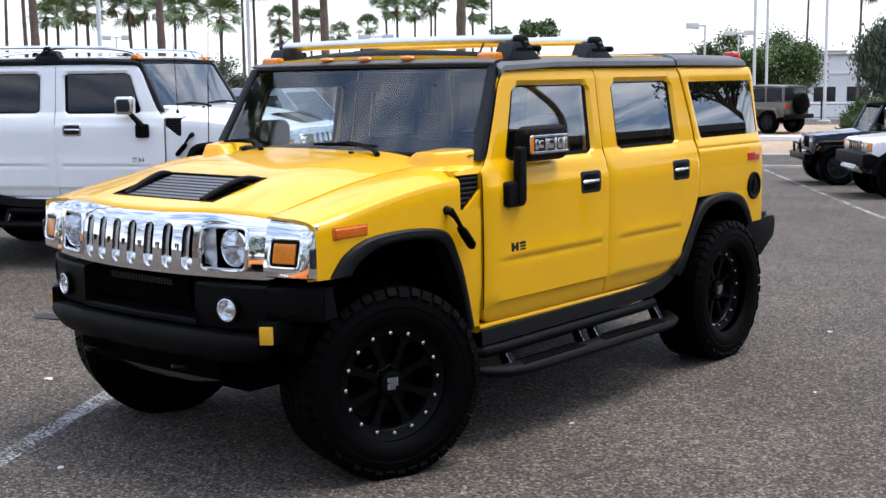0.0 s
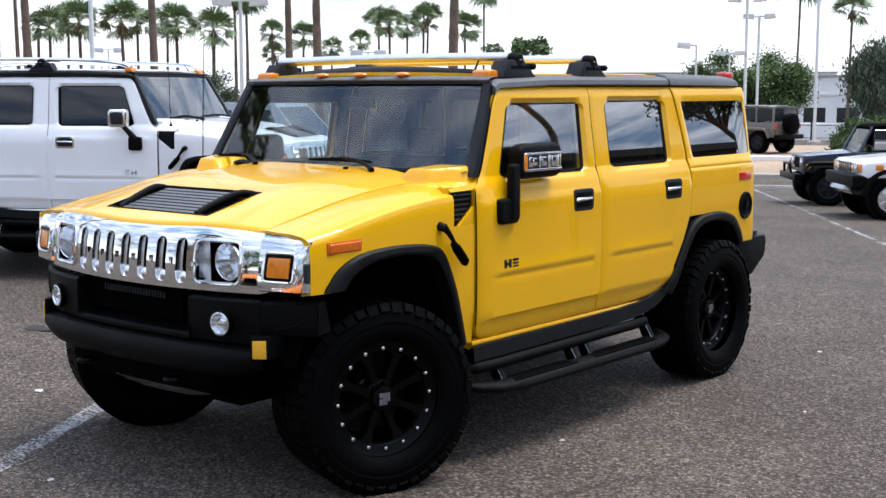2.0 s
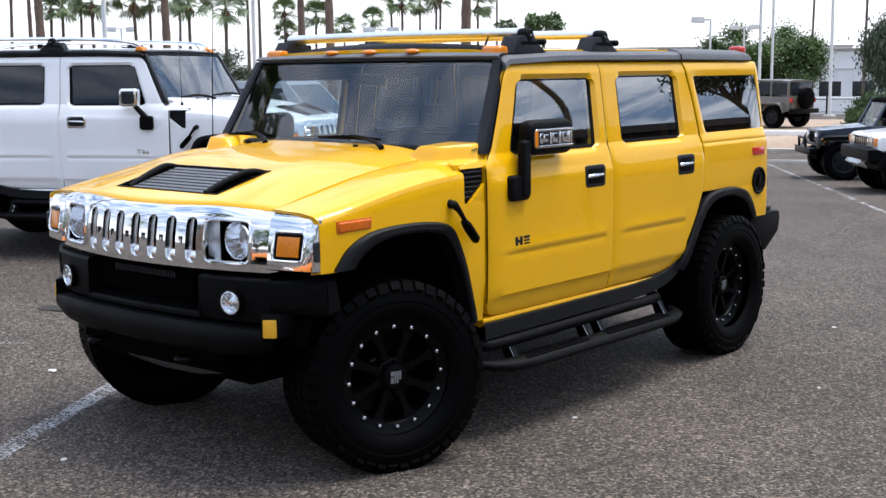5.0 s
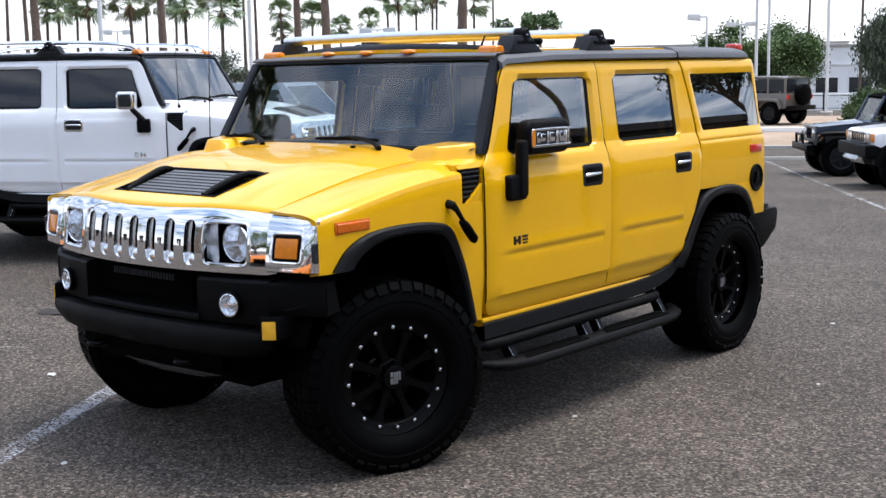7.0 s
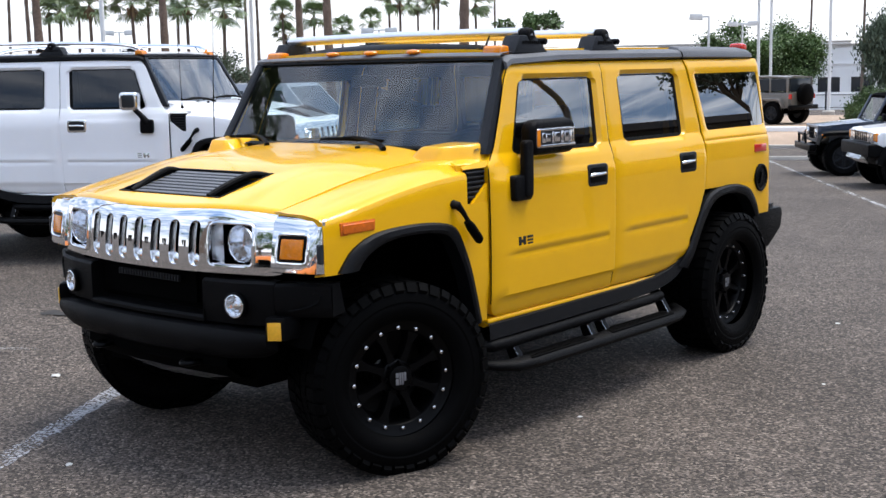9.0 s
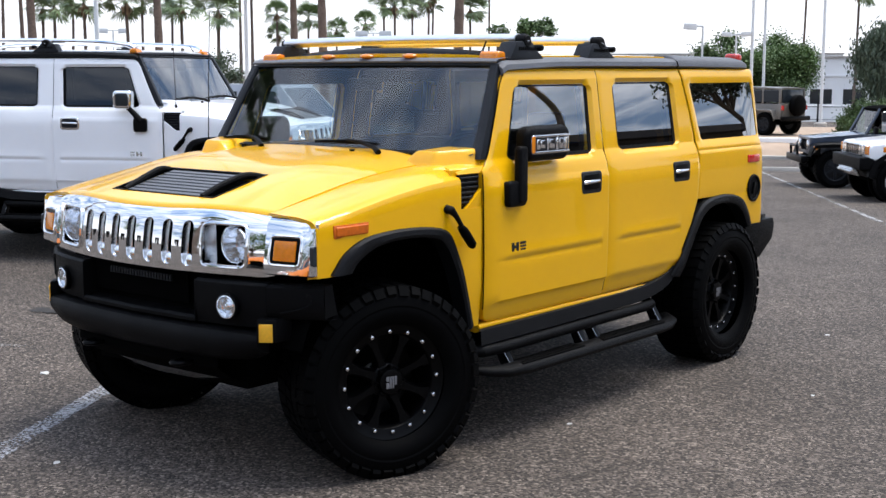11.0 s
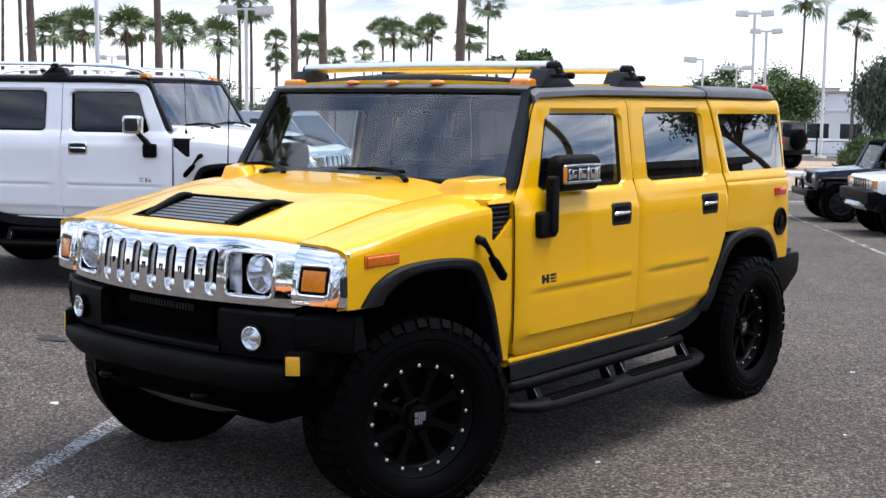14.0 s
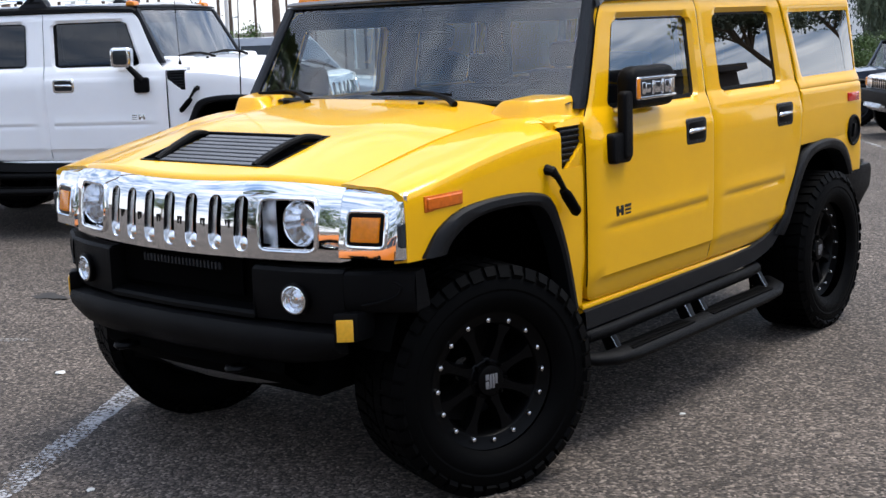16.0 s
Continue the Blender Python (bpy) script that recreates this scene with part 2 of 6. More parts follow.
def bevel(bm, width, segments=2, angle=30):
    es = [e for e in bm.edges if len(e.link_faces) == 2 and e.calc_face_angle(0) > radians(angle)]
    if es and width:
        bmesh.ops.bevel(bm, geom=es, offset=width, segments=segments, profile=0.6, affect='EDGES', clamp_overlap=True)
    return bm


def boxed(lo, hi, bev=0.0, segments=2, m=None):
    bm = bmesh.new()
    c = Matrix.Translation([(a + b) / 2 for a, b in zip(lo, hi)]) @ Matrix.Diagonal([abs(b - a) for a, b in zip(lo, hi)] + [1])
    bmesh.ops.create_cube(bm, size=1, matrix=(m or Matrix()) @ c)
    return bevel(bm, bev, segments)


def slab(y0, y1, z0, z1, x0, x1, r, bev=0.01, seg=6):
    """A plate across x with rounded corners in the y-z plane."""
    pts = []
    for cy, cz, a0 in ((y1 - r, z1 - r, 0), (y0 + r, z1 - r, 90), (y0 + r, z0 + r, 180), (y1 - r, z0 + r, 270)):
        for k in range(seg + 1):
            a = radians(a0 + 90 * k / seg)
            pts.append((cy + r * math.cos(a), cz + r * math.sin(a)))
    bm = prism(pts, x0, x1, 0)
    es = [e for e in bm.edges if len(e.link_faces) == 2 and e.calc_face_angle(0) > radians(60)]
    bmesh.ops.bevel(bm, geom=es, offset=bev, segments=3, profile=0.5, affect='EDGES', clamp_overlap=True)
    return bm


def joined(*bms):
    out = bmesh.new()
    for b in bms:
        me = bpy.data.meshes.new("tmp")
        b.to_mesh(me)
        b.free()
        out.from_mesh(me)
        bpy.data.meshes.remove(me)
    return out


def prism(points, a, b, axis=0, bev=0.0, segments=2):
    """A polygon pushed along an axis from a to b. Points are the two other coordinates in order."""
    bm = bmesh.new()
    def v(p, c):
        q = list(p)
        q.insert(axis, c)
        return bm.verts.new(q)
    lo, hi = [v(p, a) for p in points], [v(p, b) for p in points]
    n = len(points)
    bm.faces.new(lo)
    bm.faces.new(hi[::-1])
    for i in range(n):
        bm.faces.new((lo[i], hi[i], hi[(i + 1) % n], lo[(i + 1) % n]))
    bmesh.ops.recalc_face_normals(bm, faces=bm.faces)
    return bevel(bm, bev, segments)


def lathe(profile, seg=32, m=Matrix(), closed=False, caps=True):
    """A profile of (radius, height) turned round z."""
    bm = bmesh.new()
    rings = [[bm.verts.new(m @ Vector((r * math.cos(2 * math.pi * i / seg), r * math.sin(2 * math.pi * i / seg), h))) for i in range(seg)] for r, h in profile]
    pairs = list(zip(rings, rings[1:])) + ([(rings[-1], rings[0])] if closed else [])
    for r0, r1 in pairs:
        for i in range(seg):
            bm.faces.new((r0[i], r0[(i + 1) % seg], r1[(i + 1) % seg], r1[i]))
    if not closed and caps:
        for r in (rings[0], rings[-1][::-1]):
            bm.faces.new(r)
    bmesh.ops.remove_doubles(bm, verts=bm.verts, dist=1e-5)
    return bm


def tube(points, radius, seg=12, flat=1.0):
    """A round bar along points; radius a number or one for each point."""
    bm = bmesh.new()
    pts = [Vector(p) for p in points]
    rad = radius if isinstance(radius, (list, tuple)) else [radius] * len(pts)
    rings = []
    side = None
    for i, p in enumerate(pts):
        d = (pts[min(i + 1, len(pts) - 1)] - pts[max(i - 1, 0)]).normalized()
        if side is None:
            side = d.orthogonal().normalized() if abs(d.z) > 0.9 else d.cross(Vector((0, 0, 1))).normalized()
        side = (side - d * side.dot(d)).normalized()
        up = side.cross(d)
        rings.append([bm.verts.new(p + rad[i] * (math.cos(2 * math.pi * k / seg) * side + flat * math.sin(2 * math.pi * k / seg) * up)) for k in range(seg)])
    for r0, r1 in zip(rings, rings[1:]):
        for k in range(seg):
            bm.faces.new((r0[k], r0[(k + 1) % seg], r1[(k + 1) % seg], r1[k]))
    bm.faces.new(rings[0][::-1])
    bm.faces.new(rings[-1])
    return bm


def sheet(rows, skip=lambda i, j: False, lip=None, edge=None):
    """Quads through rows of points; lip: a shift by which all open edges are turned back."""
    bm = bmesh.new()
    g = [[bm.verts.new(p) for p in r] for r in rows]
    for i in range(len(g) - 1):
        for j in range(len(g[0]) - 1):
            if not skip(i, j):
                try:
                    bm.faces.new((g[i][j], g[i][j + 1], g[i + 1][j + 1], g[i + 1][j]))
                except ValueError:
                    pass
    bmesh.ops.delete(bm, geom=[v for v in bm.verts if not v.link_faces], context='VERTS')
    bmesh.ops.remove_doubles(bm, verts=bm.verts, dist=1e-5)
    bmesh.ops.dissolve_degenerate(bm, dist=1e-6, edges=bm.edges)
    if lip is not None:
        open_edges = [e for e in bm.edges if e.is_boundary]
        for s in (lip if isinstance(lip, list) else [lip]):
            res = bmesh.ops.extrude_edge_only(bm, edges=open_edges)
            vs = [x for x in res["geom"] if isinstance(x, bmesh.types.BMVert)]
            for v in vs:
                v.co += Vector(s)
            open_edges = [x for x in res["geom"] if isinstance(x, bmesh.types.BMEdge)]
    return bm


def mirrored(bm):
    for v in bm.verts:
        v.co.x = -v.co.x
    bmesh.ops.reverse_faces(bm, faces=bm.faces)
    return bm


def along(z, table):
    """Straight interpolation in a table of (z, value)."""
    return float(np.interp(z, [a for a, _ in table], [b for _, b in table]))


def spaced(*stops):
    """Numbers through stops (value, steps to the next)."""
    out = []
    for (a, n), (b, _) in zip(stops, stops[1:]):
        out += [a + (b - a) * k / n for k in range(n)]
    return out + [stops[-1][0]]

# ---- ground ----
def step(a, b, v):
    t = min(1.0, max(0.0, (v - a) / (b - a)))
    return t * t * (3 - 2 * t)


def ground_z(x, y):
    """The lot: level round the yellow car, a little higher under the white one, falling to the back, lower beyond the planted strip."""
    s = -0.35 * x + 0.94 * (y - 3)
    return 0.06 * step(2.0, 4.2, -x) * (1 - step(3.2, 9, s)) - min(0.66, 0.024 * max(0.0, s - 3.2)) - 2.9 * step(60, 88, s)


def ground_sheet():
    xs = sorted(set([-1500, -700, -400] + list(range(-250, 251, 10)) + [v * 0.5 for v in range(-60, 41)] + [400, 700, 1500]))
    ys = sorted(set([-1500, -700, -400] + list(range(-250, 251, 10)) + [v * 0.5 for v in range(-24, 121)] + [400, 700, 1500]))
    return sheet([[(x, y, ground_z(x, y)) for x in xs] for y in ys])


lone("ground", ground_sheet(), ASPHALT, "worn grey asphalt parking lot with pale aggregate", "ground", kind="structure")


def painted_line(name, p, q, width, label, mat=None):
    """A worn stripe that lies 4 mm over the asphalt."""
    p, q = Vector(p), Vector(q)
    d = (q - p)
    n = max(2, int(d.length / 0.05))
    side = Vector((-d.y, d.x)).normalized() * width / 2
    rng = random.Random(7)
    rows = []
    for i in range(n + 1):
        c = p + d * i / n
        w = 1 + rng.uniform(-0.16, 0.16)
        a, b = c - side * w, c + side * w
        rows.append([(a.x, a.y, ground_z(a.x, a.y) + 0.004), (c.x, c.y, ground_z(c.x, c.y) + 0.005), (b.x, b.y, ground_z(b.x, b.y) + 0.004)])
    return lone(name, sheet(rows), mat or PAINTLINE, label, "road marking", kind="structure")


painted_line("bay_line", (-0.20, -1.79), (-3.1, 3.05), 0.125, "worn white parking bay line on asphalt")
painted_line("bay_line_far", (-3.6, -0.25), (-1.95, 0.98), 0.06, "faint worn white parking line on asphalt", FAINT)
painted_line("lane_line", (1.45, 7.95), (-10.1, 25.75), 0.085, "long worn white lane line on asphalt", FADED)

stain = bmesh.new()
rim = []
for k in range(22):
    a = 2 * math.pi * k / 22
    r = 0.095 * (1 + 0.25 * math.sin(3 * a + 1) + 0.12 * math.sin(7 * a))
    rim.append(stain.verts.new((-3.56 + 1.5 * r * math.cos(a), 1.13 + 0.8 * r * math.sin(a), ground_z(-3.56, 1.13) + 0.004)))
stain.faces.new(rim)
lone("oil_stain", stain, OIL, "dark oil stain soaked into the asphalt", "stain", kind="structure")

# ---- the off-road wagon ----
ZX = [(0.50, 1.00), (0.60, 1.014), (0.64, 1.028), (0.70, 1.040), (0.93, 1.044), (1.25, 1.040), (1.34, 1.034), (1.38, 1.020), (1.41, 1.006), (1.60, 0.979), (1.75, 0.957), (1.80, 0.950), (1.83, 0.942), (1.845, 0.933), (1.86, 0.918)]


def side_x(y, z):
    u = min(0.985, max(0.0, (y - 3.61) / 0.14))
    return along(z, ZX) - 0.14 * (1 - math.sqrt(1 - u * u))


def opening(z, w):
    """Edges of a window with rounded corners at height z. w: z0, z1, table of fore edge, table of aft edge, radius."""
    z0, z1, t0, t1, r = w
    zc = min(max(z, z0), z1)
    off = 0.0
    for d in (zc - (z1 - r), (z0 + r) - zc):
        if d > 0:
            off = max(off, r - math.sqrt(max(0.0, r * r - d * d)))
    return along(zc, t0) + off, along(zc, t1) - off


def rows_for(lo, hi, w=None, extra=()):
    z = set(np.linspace(lo, hi, 26).round(4).tolist()) | set(extra) | {lo + 0.008, hi - 0.008}
    if w:
        z0, z1, _, _, r = w
        for b in (z0, z1):
            z |= {b, b - 0.015, b + 0.015, b - 0.032, b + 0.032}
        for k in range(5):
            a = r * (1 - math.cos(math.pi / 2 * k / 4))
            z |= {round(z1 - a, 5), round(z0 + a, 5)}
    out = []
    for v in sorted(z):
        if lo <= v <= hi and (not out or v - out[-1] > 0.0015):
            out.append(v)
    if w:
        out = sorted(set(out) | {w[0], w[1]})
    return out


def side_panel(name, rows, edges, w, parent, mat, flip, depth=lambda y, z: 0.0, rim=0.024, cut=None, label=""):
    """A panel of the side between two edge curves, with a window let in and its rim drawn inwards."""
    grid, zs = [], rows
    for i, z in enumerate(zs):
        ya, yb = edges(z)
        if w:
            wa, wb = opening(z, w)
            stops = [(ya, 1), (ya + 0.004, 4), (wa - 0.032, 3), (wa, 8), (wb, 3), (wb + 0.032, 8), (yb - 0.004, 1), (yb, 1)]
        else:
            stops = [(ya, 1), (ya + 0.004, 22), (yb - 0.004, 1), (yb, 1)]
        r = []
        cols = spaced(*stops)
        for j, y in enumerate(cols):
            d = depth(y, z)
            if w:
                a, b = opening(z, w)
                dist = math.hypot(max(a - y, y - b, 0), max(w[0] - z, z - w[1], 0))
                d += rim * max(0.0, 1 - dist / 0.032)
            if i in (0, len(zs) - 1) or j in (0, len(cols) - 1):
                d += 0.002
            r.append(((side_x(y, z) - d), y, z))
        grid.append(r)
    def skip(i, j):
        if w and zs[i] >= w[0] - 1e-6 and zs[i + 1] <= w[1] + 1e-6 and 8 <= j < 16:
            return True
        return bool(cut and cut(i, j, grid))
    bm = sheet(grid, skip, lip=[(-0.006, 0, 0), (-0.03, 0, 0)])
    if flip:
        mirrored(bm)
    return part(name, bm, mat, parent, label)


def side_glass(name, w, parent, mat, flip, depth=0.026, grow=0.012, label=""):
    z0, z1, t0, t1, r = w
    rows = []
    for z in np.linspace(z0 - grow, z1 + grow, 8):
        a, b = along(z, t0) - grow, along(z, t1) + grow
        rows.append([(side_x(y, 1.58) + 0.1425 * (1.58 - z) - depth, y, z) for y in np.linspace(a, b, 10)])
    bm = sheet(rows, lip=(-0.005, 0, 0))
    if flip:
        mirrored(bm)
    return part(name, bm, mat, parent, label)


W1 = (1.402, 1.762, [(1.402, 0.905), (1.762, 1.030)], [(1.402, 1.663), (1.762, 1.678)], 0.035)
W2 = (1.408, 1.769, [(1.408, 1.944), (1.769, 1.946)], [(1.408, 2.582), (1.769, 2.568)], 0.035)
W3 = (1.418, 1.765, [(1.418, 2.872), (1.765, 2.790)], [(1.418, 3.658), (1.765, 3.612)], 0.02)
FRONT_Y0 = [(0.61, 0.72), (0.617, 0.692), (0.635, 0.672), (0.67, 0.658), (1.36, 0.658), (1.385, 0.690), (1.42, 0.730), (1.47, 0.757), (1.635, 0.834), (1.775, 0.895), (1.835, 0.942), (1.851, 0.975)]
FRONT_Y1 = [(0.61, 1.748), (1.35, 1.764), (1.851, 1.774)]
REAR_Y1 = [(0.612, 2.16), (0.63, 2.33), (0.67, 2.47), (0.73, 2.555), (0.80, 2.605), (0.92, 2.69), (1.07, 2.772), (1.30, 2.795), (1.45, 2.790), (1.60, 2.760), (1.76, 2.715), (1.851, 2.690)]
ARCH_F = [(0.62, -0.40), (0.97, -0.355), (1.05, -0.30), (1.085, -0.235), (1.105, -0.165), (1.122, -0.04)]
ARCH_R = [(0.60, 0.575), (0.66, 0.560), (0.80, 0.522), (0.95, 0.470), (1.06, 0.402), (1.10, 0.30), (1.122, 0.18)]
HOOD_EDGE = [(-0.60, 1.208), (-0.50, 1.226), (-0.30, 1.270), (-0.10, 1.315), (0.10, 1.350), (0.30, 1.374), (0.50, 1.388), (0.70, 1.396)]
HOOD_MID = [(-0.66, 1.226), (-0.16, 1.355), (0.0, 1.391), (0.10, 1.407), (0.30, 1.424), (0.70, 1.452)]
SHOULDER = [(-0.46, 1.210), (-0.43, 1.214), (-0.30, 1.238), (-0.13, 1.272), (0.05, 1.304), (0.30, 1.336), (0.52, 1.346)]


def eased(table, width):
    """The same curve with its corners smoothed."""
    xs = np.arange(table[0][0], table[-1][0] + 1e-6, 0.01)
    out = []
    for x in xs:
        w = min(width, x - table[0][0], table[-1][0] - x)
        ss = np.linspace(x - w, x + w, 15) if w > 0.005 else [x]
        out.append((float(x), float(np.mean([along(s, table) for s in ss]))))
    return out


HOOD_EDGE, HOOD_MID, SHOULDER = eased(HOOD_EDGE, 0.14), eased(HOOD_MID, 0.05), eased(SHOULDER, 0.12)


def press(y, z, a, b):
    """Pressed lines of the doors: the long crease and the sunken lower field."""
    d = 0.0
    if a + 0.13 < y < b - 0.07:
        d += 0.007 * math.exp(-((z - 0.905) / 0.012) ** 2) - 0.004 * math.exp(-((z - 0.935) / 0.018) ** 2)
    inner = min(z - 0.70, y - (a + 0.035), (1.30 - z) * 0.4)
    d -= 0.012 * step(-0.010, 0.010, inner) - 0.007
    return d


def grille_y(x):
    return -0.652 + 0.135 * (x / 0.78) ** 2


def grille_lean(z):
    """How far the chrome front lies back at a height."""
    return 0.72 * (z - 1.005) ** 2 - 0.006


def wheel(parent, centre, outward, steer, tyre_r, detailed=True, chrome=False, dish=0.0):
    """Black alloy with eight spokes, studs round the lip and a lugged tyre. The rim is the part, the rest hangs on it."""
    k = tyre_r / 0.446
    turn = Matrix.Translation(centre) @ Matrix.Rotation(radians(steer), 4, 'Z') @ Matrix.Rotation(radians(90 if outward > 0 else -90), 4, 'Y') @ Matrix.Scale(k, 4)
    seg = 48 if detailed else 28
    # z of the wheel's own frame points outwards; the cap's face lies at 0
    rim = lathe([(0.245, -0.26), (0.262, -0.25), (0.250, -0.10), (0.246, -0.035), (0.258, -0.012), (0.274, -0.008), (0.276, 0.000), (0.268, 0.004), (0.252, -0.004), (0.236, -0.010), (0.222, -0.014), (0.214, -0.024), (0.206, -0.09), (0.20, -0.19), (0.12, -0.20), (0.05, -0.20)], seg, caps=False)
    pieces = [rim]
    for i in range(8):
        a = math.pi / 8 + i * math.pi / 4
        sp = bmesh.new()
        ring = [(0.055, 0.036, -0.030), (0.12, 0.022, -0.028), (0.175, 0.026, -0.026), (0.224, 0.052, -0.022)]
        vs = []
        for r, h, z in ring:
            vs.append([sp.verts.new((r, -h, z - 0.045)), sp.verts.new((r, -h * 0.62, z)), sp.verts.new((r, h * 0.62, z)), sp.verts.new((r, h, z - 0.045))])
        for u, v in zip(vs, vs[1:]):
            for q in range(3):
                sp.faces.new((u[q], u[q + 1], v[q + 1], v[q]))
        bmesh.ops.transform(sp, matrix=Matrix.Rotation(a, 4, 'Z'), verts=sp.verts)
        pieces.append(sp)
    pieces.append(lathe([(0.085, -0.10), (0.082, -0.034), (0.072, -0.026), (0.06, -0.026)], 32))
    rim_ob = part("wheel_rim", joined(*pieces), CHROME if chrome else SATIN, parent, "satin black eight-spoke alloy wheel rim")
    rim_ob.matrix_local = turn
    cap = lathe([(0.062, -0.05), (0.062, -0.012), (0.056, -0.002), (0.046, 0.0)], 32)
    part("hub_cap", cap, SATIN, rim_ob, "black round hub cap")
    if detailed:
        mark = joined(boxed((-0.026, 0.004, 0.0), (0.030, 0.013, 0.003), 0.001), boxed((-0.026, -0.008, 0.0), (0.030, 0.001, 0.003), 0.001), boxed((-0.026, -0.026, 0.0), (-0.004, -0.011, 0.003), 0.001),
                      boxed((0.002, -0.026, 0.0), (0.030, -0.011, 0.003), 0.001), boxed((-0.026, 0.016, 0.0), (0.014, 0.027, 0.003), 0.001))
        part("hub_emblem", mark, BADGE, rim_ob, "pale grey emblem of plain bars")
        lug = lathe([(0.0085, -0.03), (0.0085, -0.012), (0.005, -0.006)], 6)
        lug_me = finish(lug, "lug_nut", SATIN)
        for i in range(8):
            a = i * math.pi / 4
            o = part("lug_nut", lug_me, None, rim_ob)
            o.matrix_local = pose(0.070 * math.cos(a), 0.070 * math.sin(a), 0.004)
    stud = lathe([(0.0105, -0.004), (0.0105, 0.007), (0.009, 0.012), (0.005, 0.0145)], 10)
    stud_me = finish(stud, "stud", STEEL)
    for i in range(16):
        a = radians(1.4) + i * math.pi / 8
        o = part("stud", stud_me, None, rim_ob)
        o.matrix_local = pose(0.2345 * math.cos(a), 0.2345 * math.sin(a), -0.010)
    # the tyre
    tp = [(0.268, -0.27), (0.30, -0.292), (0.36, -0.300), (0.410, -0.286), (0.434, -0.262), (0.436, -0.135), (0.434, -0.010), (0.410, 0.016), (0.385, 0.024), (0.36, 0.029), (0.352, 0.026), (0.335, 0.030), (0.305, 0.024), (0.284, 0.010), (0.268, -0.006)]
    pieces = [lathe(tp, 96 if detailed else 36, caps=False)]
    n = 44 if detailed else 24
    def lugs(a0, h0, h1, z0, z1, da, skew, r0=0.432, r1=0.4465):
        b = bmesh.new()
        q = []
        for r in (r0, r1):
            for z, s in ((z0, 0.0), (z1, skew)):
                for sg in (-1, 1):
                    aa = a0 + s + sg * da
                    q.append(b.verts.new((r * math.cos(aa), r * math.sin(aa), z)))
        for f in ((4, 5, 7, 6), (0, 1, 5, 4), (2, 6, 7, 3), (0, 4, 6, 2), (1, 3, 7, 5)):
            b.faces.new([q[i] for i in f])
        return b
    for i in range(n):
        a = 2 * math.pi * i / n
        d = math.pi / n
        wide = 0.80 if i % 2 else 0.70
        pieces.append(lugs(a, 0, 0, -0.285, -0.205, d * wide, 0.02))
        pieces.append(lugs(a + d * 0.5, 0, 0, -0.195, -0.145, d * 0.74, 0.05))
        pieces.append(lugs(a + d, 0, 0, -0.132, -0.082, d * 0.74, -0.05))
        pieces.append(lugs(a + d * 0.5, 0, 0, -0.070, 0.008, d * wide, -0.02))
        # shoulder blocks that turn down the sidewall
        for zz, rr in ((0.008, 0.020), (-0.285, -0.300)):
            b = bmesh.new()
            q = [b.verts.new((r * math.cos(a + d * 0.5 + s * d * wide), r * math.sin(a + d * 0.5 + s * d * wide), z)) for r, z in ((0.4465, zz), (0.405 if i % 2 else 0.415, rr + (0.009 if rr > 0 else -0.006)), (0.398, rr)) for s in (-1, 1)]
            b.faces.new((q[0], q[1], q[3], q[2]))
            b.faces.new((q[2], q[3], q[5], q[4]))
            t = [b.verts.new((0.43 * math.cos(a + d * 0.5 + s * d * wide), 0.43 * math.sin(a + d * 0.5 + s * d * wide), zz - (0.01 if rr > 0 else -0.01))) for s in (-1, 1)]
            b.faces.new((q[0], q[2], t[0]))
            b.faces.new((q[1], t[1], q[3]))
            pieces.append(b)
    part("tyre", joined(*pieces), RUBBER, rim_ob, "black all-terrain tyre with lugged shoulders", sharp=30).matrix_local = Matrix.Translation((0, 0, 0.022 + dish))
    return rim_ob


def flare(parent, outer, inner, flip, x0, label):
    """A wheel-arch flare: a band between two curves, proud of the side."""
    rows = []
    for (ya, za), (yb, zb) in zip(outer, inner):
        xa = (x0 if x0 else side_x(ya, za))
        rows.append([(xa - 0.03, ya, za), (xa + 0.012, ya, za), (xa + 0.024, ya * 0.8 + yb * 0.2, za * 0.8 + zb * 0.2), (xa + 0.027, ya * 0.3 + yb * 0.7, za * 0.3 + zb * 0.7), (xa + 0.018, yb, zb), (xa - 0.06, yb, zb)])
    bm = sheet(rows)
    bmesh.ops.subdivide_edges(bm, edges=[e for e in bm.edges if abs(e.verts[0].co.y - e.verts[1].co.y) + abs(e.verts[0].co.z - e.verts[1].co.z) > 0.08], cuts=1, use_grid_fill=True)
    if flip:
        mirrored(bm)
    return part("wheel_arch_flare", bm, CLADDING, parent, label)


def smooth_curve(pts, n):
    """Catmull-Rom through points."""
    out = []
    p = [pts[0]] + list(pts) + [pts[-1]]
    for i in range(1, len(p) - 2):
        for k in range(n):
            t = k / n
            out.append(tuple(0.5 * (2 * b + (c - a) * t + (2 * a - 5 * b + 4 * c - d) * t * t + (3 * b - a - 3 * c + d) * t ** 3) for a, b, c, d in zip(p[i - 1], p[i], p[i + 1], p[i + 2])))
    return out + [tuple(pts[-1])]


def hood_z(x, y):
    s = 1 - min(1.0, max(0.0, (abs(x) - 0.38) / 0.385)) ** 1.7
    e = along(y, HOOD_EDGE)
    return e + (along(y, HOOD_MID) - e) * s


